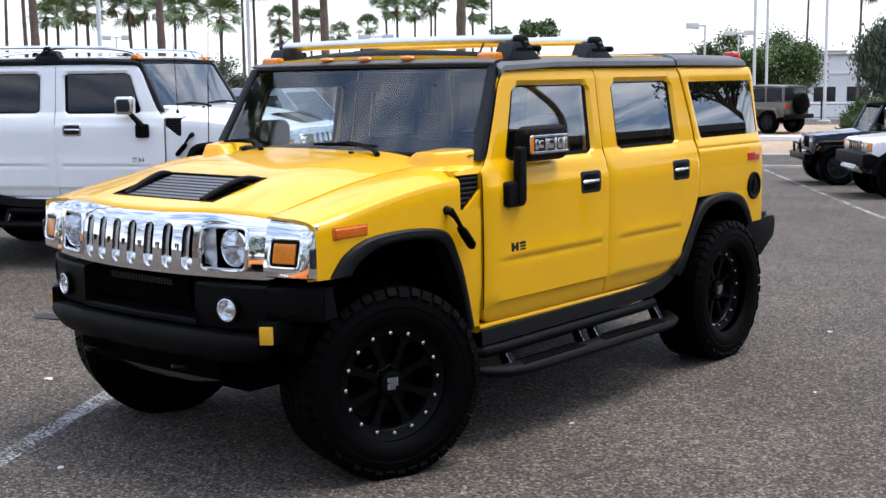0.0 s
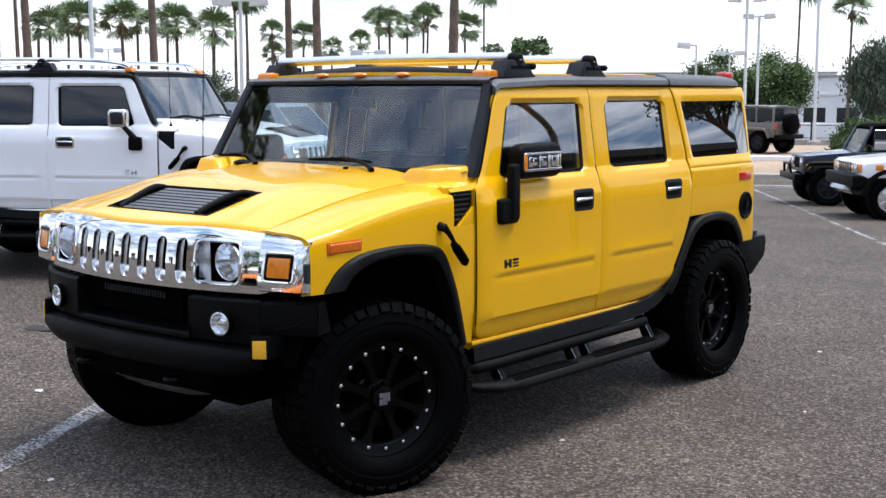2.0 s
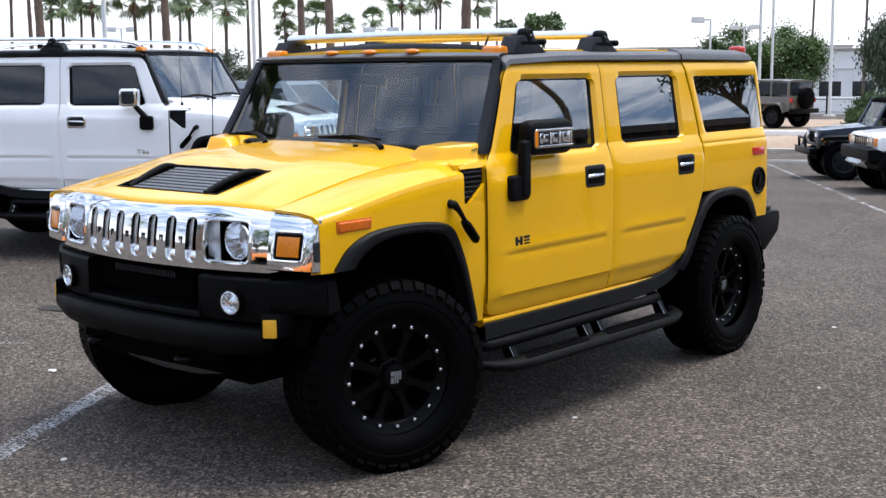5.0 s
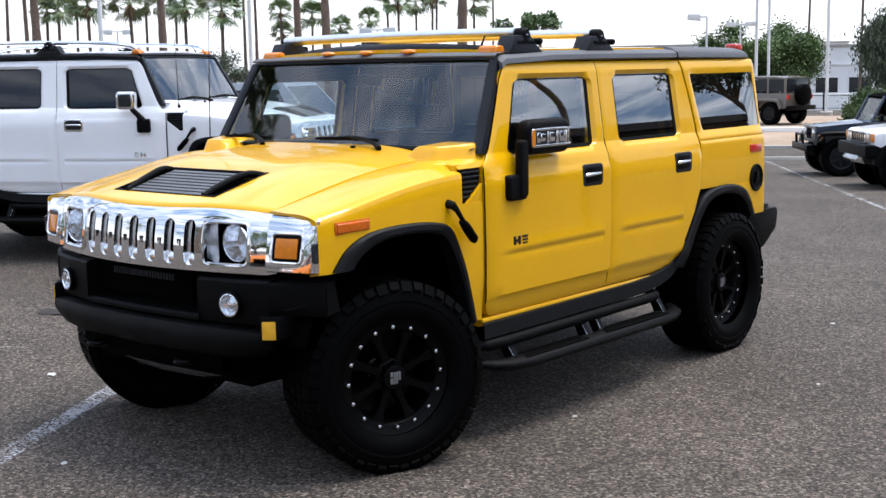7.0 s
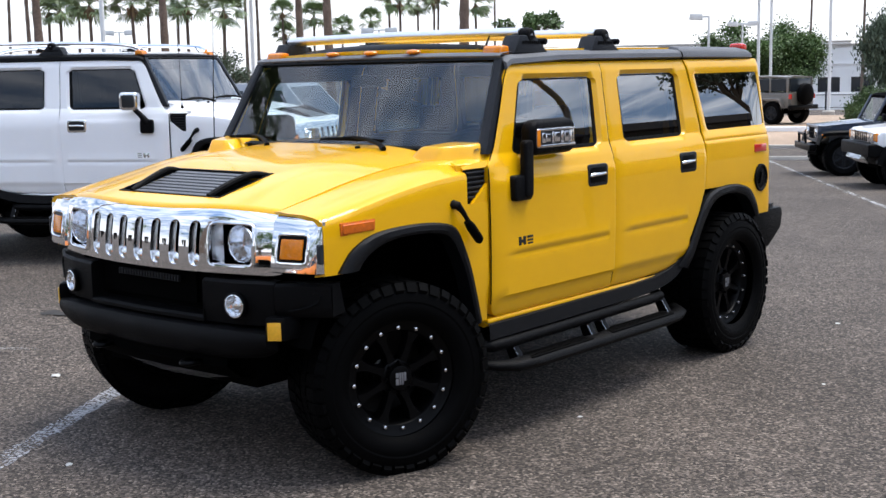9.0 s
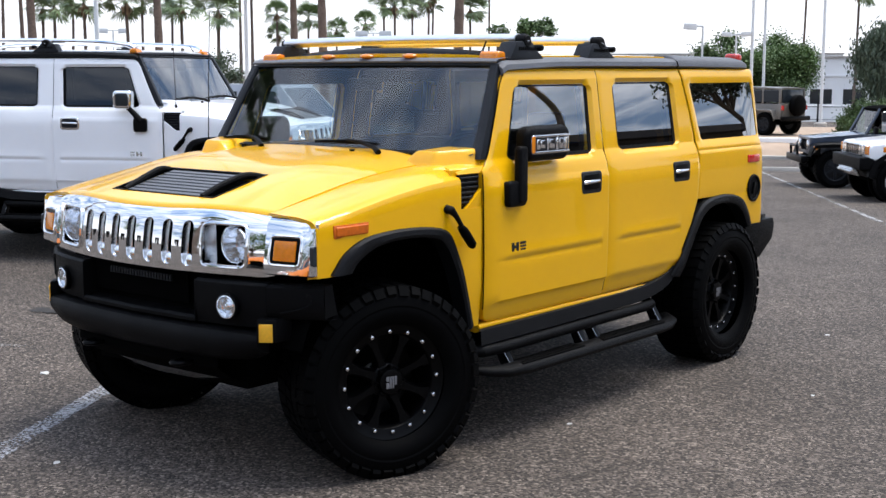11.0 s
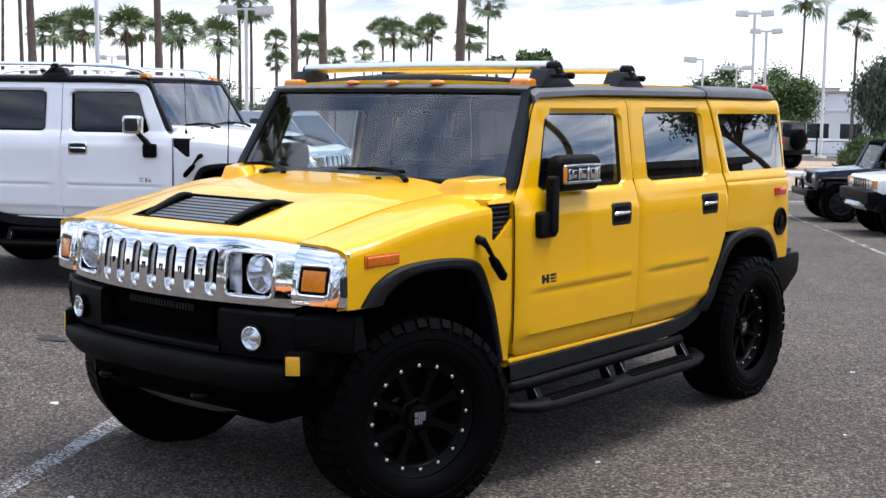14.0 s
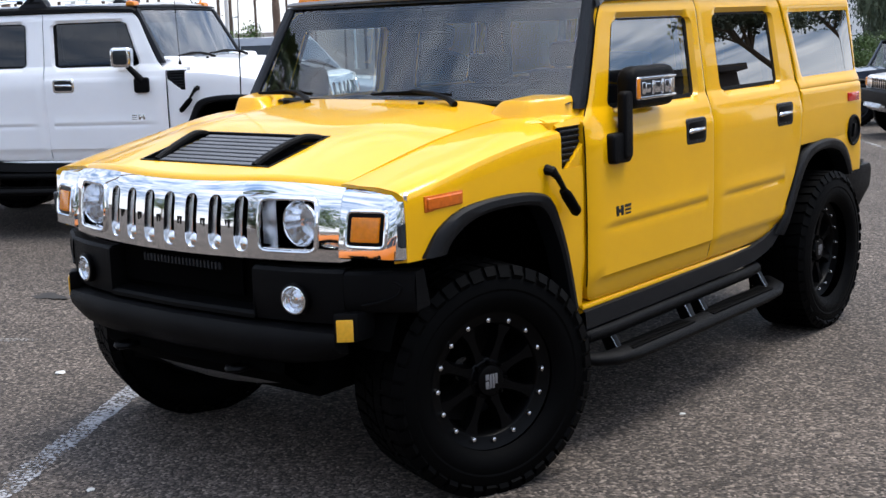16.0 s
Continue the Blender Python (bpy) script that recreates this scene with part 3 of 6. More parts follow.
def off_road_wagon(m, paint, label, steer=0.0, tyre_r=0.446, lift=0.0, bright=False, near=True):
    """A boxy four-door off-roader. Own frame: x to its left side, y to its tail, origin on the ground under the front axle."""
    car = thing("off_road_suv", m, label, "car")
    body = lambda name, bm, mat, lab="", sharp=35: part(name, bm, mat, car, lab, sharp)
    shiny = CHROME if bright else TRIM
    for flip in (False, True):
        sg = -1 if flip else 1
        fl = (lambda b: mirrored(b)) if flip else (lambda b: b)
        # doors and quarter
        fd = side_panel("front_door", rows_for(0.61, 1.851, W1, (0.617, 0.635, 0.665, 0.69, 0.71, 0.88, 0.893, 0.905, 0.917, 0.93, 0.945, 1.28, 1.31, 1.34, 1.36, 1.38)),
                        lambda z: (along(z, FRONT_Y0), along(z, FRONT_Y1) - 0.0028), W1, car, paint, flip, lambda y, z: press(y, z, 0.66, 1.76))
        rd = side_panel("rear_door", rows_for(0.612, 1.851, W2, (0.63, 0.65, 0.67, 0.70, 0.73, 0.765, 0.80, 0.88, 0.893, 0.905, 0.917, 0.93, 0.945, 1.34, 1.36, 1.38)),
                        lambda z: (along(z, FRONT_Y1) + 0.0028, along(z, REAR_Y1) - 0.0028), W2, car, paint, flip, lambda y, z: press(y, z, 1.76, 2.62))
        arch_back = [(0.84, 3.47), (0.93, 3.425), (1.0, 3.365), (1.04, 3.27), (1.062, 3.14)]
        qrows = rows_for(0.84, 1.851, W3, (0.93, 1.0, 1.03, 1.062, 1.335, 1.345, 1.355, 1.365, 1.375))
        side_panel("rear_quarter_panel", [z for z in qrows if z >= 1.062] if 1.062 in qrows else [1.062] + [z for z in qrows if z > 1.062], lambda z: (along(z, REAR_Y1) + 0.0028, 3.748), W3, car, paint, flip,
                   lambda y, z: 0.006 * math.exp(-((z - 1.355) / 0.007) ** 2), rim=0.006)
        side_panel("rear_corner_panel", [0.84, 0.87, 0.90, 0.93, 0.96, 0.985, 1.0, 1.02, 1.04, 1.0615], lambda z: (along(z, arch_back), 3.748), None, car, paint, flip)
        side_glass("door_window", W1, fd, DIMGLASS if bright else LIGHTLY, flip, label="lightly tinted side window")
        side_glass("door_window", W2, rd, DIMGLASS if bright else TINTED, flip, label="dark tinted side window")
        side_glass("quarter_window", W3, car, DIMGLASS if bright else TINTED, flip, depth=0.008, label="dark tinted rear side window")
        for w, lo, e in ((W1, 0.70, lambda z: (along(z, FRONT_Y0) + 0.004, along(z, FRONT_Y1) - 0.02)), (W2, 0.80, lambda z: (along(z, FRONT_Y1) + 0.02, along(z, REAR_Y1) - 0.03)), (W3, 1.07, lambda z: (along(z, REAR_Y1) + 0.02, 3.60))):
            side_panel("door_lining", rows_for(lo, 1.845, w), e, w, car, SEATS, flip, lambda y, z: 0.060, rim=0.0, label="dark inner lining")
        # dark tubes down the door seams stand for the shade in the gaps
        for d, edge, lo, hi in ((fd, FRONT_Y0, 0.68, 1.83), (fd, FRONT_Y1, 0.63, 1.84), (rd, REAR_Y1, 0.66, 1.84)):
            line = [(side_x(along(z, edge), z) - 0.011, along(z, edge) - (0.003 if edge is FRONT_Y0 else 0.0), z) for z in np.linspace(lo, hi, 22)]
            part("seam_shade", fl(tube(line, 0.0030, 6)), DARK, d)
        # black rubber run round the door windows
        for w, d in ((W1, fd), (W2, rd)):
            z0, z1, t0, t1, r = w
            ring_o = []
            for z in [z0 - 0.006, z0 + 0.012] + np.linspace(z0 + 0.05, z1 - 0.05, 5).tolist() + [z1 - 0.003, z1 + 0.006]:
                ring_o.append((z, along(z, t0) - 0.006, along(z, t1) + 0.006))
            g = []
            for z, a, b in ring_o:
                g.append([(side_x(y, z) - dd, y, z) for y, dd in ((a, 0.0235), (a + 0.009, 0.0235), (b - 0.028, 0.0235), (b, 0.0235))])
            bm = sheet(g, lambda i, j: j == 1 and 0 < i < 7, lip=(-0.006, 0, 0))
            part("window_seal", fl(bm), PLASTIC, d, "black rubber window seal")
        # front fender
        zs = [0.60, 0.70, 0.80, 0.90, 0.97, 1.01, 1.05, 1.085, 1.105, 1.122]
        rows = []
        for z in zs:
            f, r = along(z, ARCH_F), along(z, ARCH_R)
            ys = spaced((-0.450, 6), (f, 6), (r, 6), (0.648, 1))
            rows.append([(1.024 - 0.34 * max(0.0, -0.30 - y) ** 1.6 - 0.02 * step(0.8, 0.6, z), y, z) for y in ys])
        for k in range(1, 10):
            row = []
            for y in spaced((-0.450, 6), (-0.04, 6), (0.18, 6), (0.648, 1)):
                top = along(y, SHOULDER)
                edge = along(y, HOOD_EDGE)
                lo_x = 1.024 - 0.34 * max(0.0, -0.30 - y) ** 1.6
                if k <= 3:
                    z = 1.122 + (top - 0.030 - 1.122) * k / 3
                    x = lo_x - 0.004 * k / 3
                else:
                    x, z = ((lo_x - 0.010, top - 0.014), (lo_x - 0.028, top - 0.002), (lo_x - 0.055, top + 0.010 * 0.6), (0.90, top + (edge - top) * 0.55), (0.82, edge - 0.009), (0.764, edge - 0.004))[k - 4]
                if k > 5:
                    z += (0.013, 0.024, 0.011, 0.002)[k - 6] * step(-0.05, 0.46, y)
                yy = y
                if y < -0.2:
                    yy = y - 0.024 * (1 - min(1.0, max(0.0, (x - 0.757) / 0.25))) * (-0.2 - y) / 0.225
                row.append((x, yy, z))
            rows.append(row)
        def cut(i, j):
            if i < len(zs) - 1:
                if 6 <= j < 12:
                    return True
                if j < 6 and zs[i] < 0.969:
                    return True
            elif j >= 16 and rows[i + 1][j][2] > 1.20:
                return True
            return False
        body("front_fender", fl(sheet(rows, cut, lip=[(-0.01, 0, 0), (-0.05, 0, -0.01)])), paint)
        # vent behind the fender
        tri = [(0.535, 1.186), (0.650, 1.276), (0.650, 1.186)]
        ledge = bmesh.new()
        sections = []
        for y, high, low in ((0.482, 1.382, 1.360), (0.56, 1.392, 1.374), (0.714, 1.398, 1.384)):
            sections.append([ledge.verts.new((x, y, z)) for x, z in ((0.74, 1.320), (0.74, high), (0.93, high), (0.998, low), (1.008, 1.352), (0.96, 1.320))])
        for u, v in zip(sections, sections[1:]):
            for k in range(6):
                ledge.faces.new((u[k], v[k], v[(k + 1) % 6], u[(k + 1) % 6]))
        ledge.faces.new(sections[0])
        ledge.faces.new(sections[-1][::-1])
        bevel(ledge, 0.007, 2)
        body("cowl_side_panel", fl(joined(prism(tri, 0.96, 1.020, 0, 0.003), ledge, boxed((0.90, 0.55, 1.12), (0.985, 0.655, 1.36)))), paint)
        vent_frame = prism([(0.505, 1.184), (0.55, 1.184), (0.650, 1.27), (0.650, 1.352), (0.485, 1.352)], 0.97, 1.002, 0, 0.003)
        vent = body("side_vent", fl(vent_frame), PLASTIC, "black louvred side vent")
        for i in range(6):
            z = 1.215 + i * 0.0235
            y1 = min(0.646, 0.536 + (z - 1.184) * 1.163)
            part("vent_slat", fl(boxed((0.985, 0.505, -0.0045), (1.009, y1, 0.0045), 0.002, 1, Matrix.Translation((0, 0, z)))), TRIM, vent)
        # pod at the corner of the scuttle
        def pod_z(x, y):
            outer_x = 0.880 + 0.108 * step(0.44, 0.70, y)
            return 1.372 + (0.082 + 0.05 * (y - 0.5)) * step(0, 1, (y - 0.452) / 0.060) * step(0, 1, (x - 0.615) / 0.13) * step(0, 1, (outer_x - x) / 0.050)
        pod = sheet([[(x, y, pod_z(x, y)) for x in np.linspace(0.61, 0.992, 40)] for y in np.linspace(0.45, 0.724, 30)], lip=(0, 0, -0.03))
        body("scuttle_pod", fl(pod), paint)
        # flares
        outer = smooth_curve([(-0.385, 0.975), (-0.355, 1.014), (-0.30, 1.068), (-0.17, 1.120), (0.05, 1.136), (0.27, 1.124), (0.39, 1.086), (0.45, 0.99), (0.505, 0.85), (0.565, 0.62)], 3)
        inner = smooth_curve([(-0.275, 0.975), (-0.252, 1.004), (-0.20, 1.040), (-0.10, 1.076), (0.05, 1.090), (0.24, 1.080), (0.34, 1.048), (0.405, 0.96), (0.465, 0.83), (0.530, 0.60)], 3)
        flare(car, outer, inner, flip, 1.024, "dark grey plastic wheel arch flare")
        outer = smooth_curve([(2.47, 0.625), (2.56, 0.725), (2.62, 0.81), (2.71, 0.94), (2.80, 1.02), (2.92, 1.056), (3.12, 1.066), (3.27, 1.046), (3.37, 1.005), (3.43, 0.93), (3.475, 0.84)], 3)
        inner = smooth_curve([(2.57, 0.60), (2.63, 0.70), (2.68, 0.78), (2.765, 0.90), (2.84, 0.965), (2.94, 1.004), (3.10, 1.014), (3.23, 0.996), (3.31, 0.96), (3.37, 0.90), (3.42, 0.83)], 3)
        flare(car, outer, inner, flip, 0, "dark grey plastic wheel arch flare")
        # rocker and sill
        body("sill", fl(prism([(0.99, 0.56), (1.012, 0.572), (1.020, 0.590), (1.016, 0.604), (0.96, 0.608), (0.94, 0.57)], 0.64, 2.30, 1, 0.003)), paint)
        rk = sheet([[(0.93, y, z0 + 0.015), (1.018, y, z0), (1.036, y, z0 + 0.012), (1.030, y, z0 + 0.085), (1.004, y, z0 + 0.098), (0.93, y, z0 + 0.099)] for y, z0 in ((0.635, 0.492), (1.2, 0.494), (2.0, 0.502), (2.22, 0.510), (2.36, 0.532), (2.45, 0.560), (2.52, 0.60))], lip=None)
        body("rocker_panel", fl(rk), CLADDING, "dark grey plastic rocker cladding")
        # step bars
        if near:
            bar = body("step_rail", fl(tube([(0.96, 0.60, 0.475), (1.02, 0.66, 0.468), (1.028, 0.80, 0.466), (1.028, 2.15, 0.474), (1.02, 2.27, 0.478), (0.95, 2.33, 0.482)], 0.030)), PLASTIC, "black tubular step rail")
            stp = tube([(0.97, 0.60, 0.385), (1.05, 0.67, 0.372), (1.085, 0.76, 0.362), (1.09, 0.92, 0.356), (1.09, 1.50, 0.354), (1.09, 2.20, 0.352), (1.085, 2.34, 0.352), (1.05, 2.45, 0.356), (0.97, 2.52, 0.366)], [0.036, 0.044, 0.052, 0.058, 0.058, 0.058, 0.052, 0.044, 0.036], 16, 0.62)
            stp = part("step_tube", fl(stp), PLASTIC, bar, "black step tube with ribbed tread pads")
            for a, b in ((0.86, 1.42), (1.60, 2.26)):
                part("tread_pad", fl(joined(boxed((1.040, a, 0.378), (1.126, b, 0.3905), 0.005, 2), *[boxed((1.046, a + 0.02 + (b - a - 0.04) * k / 22, 0.389), (1.120, a + 0.02 + (b - a - 0.04) * (k + 0.5) / 22, 0.3925), 0.001, 1) for k in range(22)])), RUBBER, bar)
            for y in (0.84, 1.50, 1.64, 2.30):
                part("step_bracket", fl(prism([(0.95, 0.50), (1.00, 0.50), (1.075, 0.375), (1.075, 0.34), (1.03, 0.34)], y - 0.022, y + 0.022, 1, 0.004)), SATIN, bar, "black angled step bracket")
                part("bracket_edge", fl(tube([(1.002, y - 0.0235, 0.497), (1.076, y - 0.0235, 0.385)], 0.0011, 6)), STEEL, bar, "thin bright strip along the bracket edge")
        # door handles, mirror, badge, lamps
        for y, d in ((1.582, fd), (2.562, rd)):
            h = part("door_handle", fl(slab(y - 0.098, y + 0.098, 1.184, 1.304, 1.028, 1.048, 0.026, 0.006)), shiny if not bright else CHROME, d, "chrome door handle plate" if bright else "dark door handle plate with chrome bar")
            part("handle_pocket", fl(slab(y - 0.080, y + 0.080, 1.204, 1.288, 1.040, 1.0495, 0.020, 0.002)), TRIM if bright else SATIN, h)
            part("handle_pull", fl(tube([(1.040, y - 0.074, 1.243), (1.050, y - 0.062, 1.246), (1.053, y, 1.248), (1.050, y + 0.062, 1.250), (1.040, y + 0.074, 1.251)], 0.0105, 10)), CHROME, h, "chrome pull bar")
        arm = slab(0.876, 0.946, 1.185, 1.47, 1.044, 1.088, 0.022, 0.014) if not bright else tube([(1.055, 0.865, 1.27), (1.072, 0.905, 1.33), (1.075, 0.985, 1.41)], [0.034, 0.026, 0.022], 12)
        part("mirror_bracket", fl(joined(slab(0.800, 0.950 if not bright else 0.930, 1.172, 1.300, 1.030, 1.078, 0.024, 0.012), arm)), PLASTIC, fd, "black mirror bracket")
        if bright:
            hs = slab(0.925, 1.110, 1.385, 1.555, 1.025, 1.115, 0.036, 0.022)
        else:
            hs = slab(0.930, 1.316, 1.388, 1.566, 1.004, 1.090, 0.058, 0.030)
        mir = body("door_mirror", fl(hs), CHROME if bright else PLASTIC, "square chrome door mirror" if bright else "black folded door mirror")
        if bright:
            part("mirror_face", fl(slab(0.952, 1.078, 1.412, 1.528, 1.108, 1.1185, 0.022, 0.003)), WINDOWDARK, mir, "dark mirror face")
        if not bright:
            part("indicator_bezel", fl(slab(0.962, 1.288, 1.424, 1.522, 1.073, 1.0925, 0.022, 0.005)), CHROME, mir, "clear indicator lens with chrome bars")
            part("indicator_recess", fl(slab(0.985, 1.276, 1.438, 1.509, 1.08, 1.0935, 0.014, 0.002)), TRIM, mir)
            part("indicator_amber", fl(slab(0.964, 0.992, 1.430, 1.516, 1.08, 1.0945, 0.012, 0.003)), AMBER, mir, "amber edge of the indicator")
            for z in (1.434, 1.514):
                part("indicator_bar", fl(boxed((1.085, 0.985, z - 0.006), (1.101, 1.288, z + 0.006), 0.004)), CHROME, mir)
            for y, w, h in ((1.015, 0.012, 0.026), (1.052, 0.016, 0.020), (1.098, 0.007, 0.030), (1.132, 0.018, 0.024), (1.178, 0.010, 0.032), (1.214, 0.015, 0.027), (1.252, 0.012, 0.031)):
                part("indicator_cell", fl(boxed((-0.008, -w, -h), (0.006, w, h), 0.004, 2, Matrix.Translation((1.0925, y, 1.474)) @ Matrix.Rotation(radians(14 if h > 0.027 else -12), 4, 'Z'))), BOWL, mir)
        bx = 1.0455
        bd = joined(boxed((bx, 0.858, 0.945), (bx + 0.006, 0.880, 0.990), 0.001), boxed((bx, 0.896, 0.945), (bx + 0.006, 0.918, 0.990), 0.001), boxed((bx, 0.876, 0.960), (bx + 0.006, 0.90, 0.975), 0.001),
                    boxed((bx, 0.930, 0.945), (bx + 0.006, 0.978, 0.955), 0.001), boxed((bx, 0.930, 0.962), (bx + 0.006, 0.978, 0.971), 0.001), boxed((bx, 0.930, 0.978), (bx + 0.006, 0.978, 0.990), 0.001))
        part("door_badge", fl(bd), CHROME if bright else TRIM, fd, "small dark chrome badge of plain bars")
        mk = body("side_marker_bezel", fl(boxed((1.010, -0.383, 1.130), (1.0285, -0.167, 1.188), 0.006)), DEEPAMBER)
        part("side_marker_lens", fl(boxed((1.015, -0.374, 1.137), (1.036, -0.176, 1.181), 0.010, 3)), DEEPAMBER, mk, "amber side marker lens")
        for v in (mk,):
            v.matrix_local = Matrix.Translation((-0.005 * sg, 0.02, 0))
        body("rear_side_marker", fl(boxed((1.020, 3.432, 1.247), (1.046, 3.596, 1.298), 0.006, 2, None)), RED, "red rear side marker lens")
        # hood latch
        lt = body("hood_latch", fl(tube([(1.018, 0.385, 1.197), (1.048, 0.390, 1.192), (1.058, 0.410, 1.165), (1.066, 0.455, 1.100)], [0.023, 0.020, 0.013, 0.010], 10)), PLASTIC, "black rubber hood latch")
        part("latch_grip", fl(tube([(1.066, 0.43, 1.115), (1.070, 0.455, 1.088), (1.068, 0.52, 1.020), (1.062, 0.530, 1.008)], [0.016, 0.024, 0.023, 0.014], 10)), RUBBER, lt)
        # fuel flap on the left
        if not flip:
            fm = Matrix.Translation((side_x(3.518, 1.08) - 0.002, 3.518, 1.078)) @ Matrix.Rotation(radians(90), 4, 'Y') @ Matrix.Rotation(0, 4, 'Z')
            fm = fm @ Matrix.Diagonal((1.0, 0.98, 1.0, 1.0))
            ff = body("fuel_filler", lathe([(0.090, -0.03), (0.090, 0.010), (0.083, 0.015), (0.074, 0.012), (0.070, 0.005), (0.02, 0.004)], 36, fm), PLASTIC, "black round fuel filler flap")
            part("filler_handle", boxed((0, -0.012, -0.05), (0.018, 0.012, 0.03), 0.004, 2, Matrix.Translation((side_x(3.518, 1.08) - 0.004, 3.515, 1.085)) @ Matrix.Rotation(radians(-20), 4, 'X')), SATIN, ff)
        # wheel wells
        for yc, ya, yb in ((0.1, -0.45, 0.66), (3.05, 2.45, 3.56)):
            arc = [(yc + 0.60 * math.cos(t), 0.47 + 0.60 * math.sin(t)) for t in np.linspace(0.30, math.pi - 0.30, 19)]
            w = sheet([[(0.50, y, z), (0.93 if yc < 1 else 0.99, y, z)] for y, z in arc])
            w.faces.new([w.verts.new((0.50, y, z)) for y, z in arc])
            body("wheel_well", fl(w), DARK)
        # roof edge band
        band = [(0.930, 1.850), (0.944, 1.858), (0.937, 1.882), (0.912, 1.899), (0.86, 1.906), (0.80, 1.907)]
        rows = []
        for y in (0.925, 0.96, 1.4, 1.768, 1.776, 2.6, 2.655, 2.663, 3.2, 3.5, 3.58, 3.63, 3.67):
            t = 0.05 * max(0.0, (y - 3.5) / 0.17) ** 2
            dent = 0.004 if y in (1.768, 1.776, 2.655, 2.663) else 0
            zz = -0.03 * max(0.0, (1.02 - y) / 0.09) ** 2
            lift_top, fall = (0.016 if y > 2.66 else 0.0), 0.030 * max(0.0, (y - 3.46) / 0.21) ** 2
            rows.append([(x - t - (0.0 if dent == 0 else 0.002), y, z + zz + 0.010 * math.sin(math.pi * (y - 0.9) / 2.9) + ((lift_top - fall) * max(0, k - 1) / 3 if k < 5 else lift_top - fall)) for k, (x, z) in enumerate(band)])
        edge = body("roof_edge", fl(sheet(rows, lip=(-0.02, 0, 0))), PLASTIC if bright else LITTRIM, "dark grey roof edge moulding")
        part("edge_seam", fl(tube([(x + 0.001, 2.662, z + 0.010) for x, z in band[:4]] + [(0.86, 2.662, 1.922)], 0.0035, 6)), DARK, edge)

    # roof skin
    rows = [[(x, y + 0.05 * (abs(x) / 0.85) ** 2 * (1 if y < 1 else 0), 1.912 + 0.013 * math.sin(math.pi * min(1, (y - 0.9) / 2.9)) + 0.020 * (1 - (x / 0.85) ** 2)) for x in np.linspace(-0.85, 0.85, 13)] for y in (0.955, 1.02, 1.2, 1.6, 2.2, 2.8, 3.3, 3.55, 3.66)]
    rows.append([(x, 3.73, 1.86) for x in np.linspace(-0.80, 0.80, 13)])
    body("roof", sheet(rows, lip=(0, 0, -0.02)), paint)
    # windscreen
    def screen(u, v, push=0.0):
        """u across -1..1, v up 0..1."""
        half = 0.990 + (0.912 - 0.990) * v
        x = u * half
        y = 0.615 + 0.275 * v + (0.075 - 0.035 * v) * u * u
        return (x, y - push, 1.425 + 0.452 * v - 0.004 * u * u)
    us = [-1.02, -1.0, -0.988, -0.955, -0.940] + np.linspace(-0.84, 0.84, 13).tolist() + [0.940, 0.955, 0.988, 1.0, 1.02]
    vs = [-0.02, 0.0, 0.045, 0.055, 0.3, 0.5, 0.7, 0.982, 0.986, 0.992, 1.0]
    rows = []
    for v in vs:
        r = []
        for u in us:
            p = list(screen(max(-1, min(1, u)), v, 0.010 if (0.95 <= abs(u) <= 1.0 or v > 0.984 or v < 0.05) else 0.0))
            if abs(u) > 1:
                yd = along(p[2], FRONT_Y0) + 0.004
                p = [math.copysign(side_x(yd, p[2]) - 0.016, u), yd, p[2]]
            r.append(tuple(p))
        rows.append(r)
    body("windscreen_frame", sheet(rows, lambda i, j: 2 <= i < 7 and 4 <= j < len(us) - 5, lip=(0, 0.02, 0)), TRIM, "dark windscreen frame")
    body("windscreen", sheet([[screen(u, v, -0.006) for u in np.linspace(-0.966, 0.966, 17)] for v in np.linspace(0.045, 0.985, 9)]), PALE if bright else SHIELD, "faintly tinted flat windscreen")
    rows = []
    for dy, dz in ((-0.012, -0.003), (-0.016, 0.006), (0.0, 0.016), (0.04, 0.022), (0.10, 0.026)):
        rows.append([(u * (0.905 if dy < 0.05 else 0.89), screen(u, 1.0)[1] + dy, 1.880 + dz + 0.006 * (1 - u * u)) for u in np.linspace(-1, 1, 17)])
    body("roof_header", sheet(rows), PLASTIC if bright else LITTRIM, "dark grey header over the windscreen")
    body("headliner", joined(boxed((-0.87, 0.99, 1.845), (0.87, 3.66, 1.875)), boxed((-0.86, 3.60, 1.775), (0.86, 3.70, 1.89))), SEATS, "dark cabin headliner")
    # hood
    cols = spaced((-0.755, 12), (-0.375, 8), (0.375, 12), (0.755, 1))
    yrows = [None, None, None, None, -0.475] + spaced((-0.475, 6), (-0.145, 1))[1:] + [-0.11, -0.075, -0.045, -0.02, 0.0, 0.02, 0.045, 0.075, 0.11, 0.15, 0.20, 0.25, 0.30, 0.36, 0.42, 0.48, 0.54, 0.60]
    rows = []
    for i, y in enumerate(yrows):
        r = []
        for x in cols:
            y0 = grille_y(x) + 0.052
            if i < 3:
                yy = y0 + (0.0, 0.008, 0.022)[i]
                r.append((x, yy, hood_z(x, yy) - (0.020, 0.005, 0.0)[i]))
            else:
                ease = 0.050 * step(0.40, 0.75, abs(x)) * max(0.0, (-0.20 - y) / 0.275) if i > 3 else 0.0
                yy = y0 + 0.034 if i == 3 else y + ease
                r.append((x, yy, hood_z(x, yy)))
        rows.append(r)
    a = yrows.index(-0.475)
    body("hood", sheet(rows, lambda i, j: a <= i < a + 6 and 12 <= j < 20, lip=[(0, 0, -0.008), (0, 0, -0.03)]), paint)
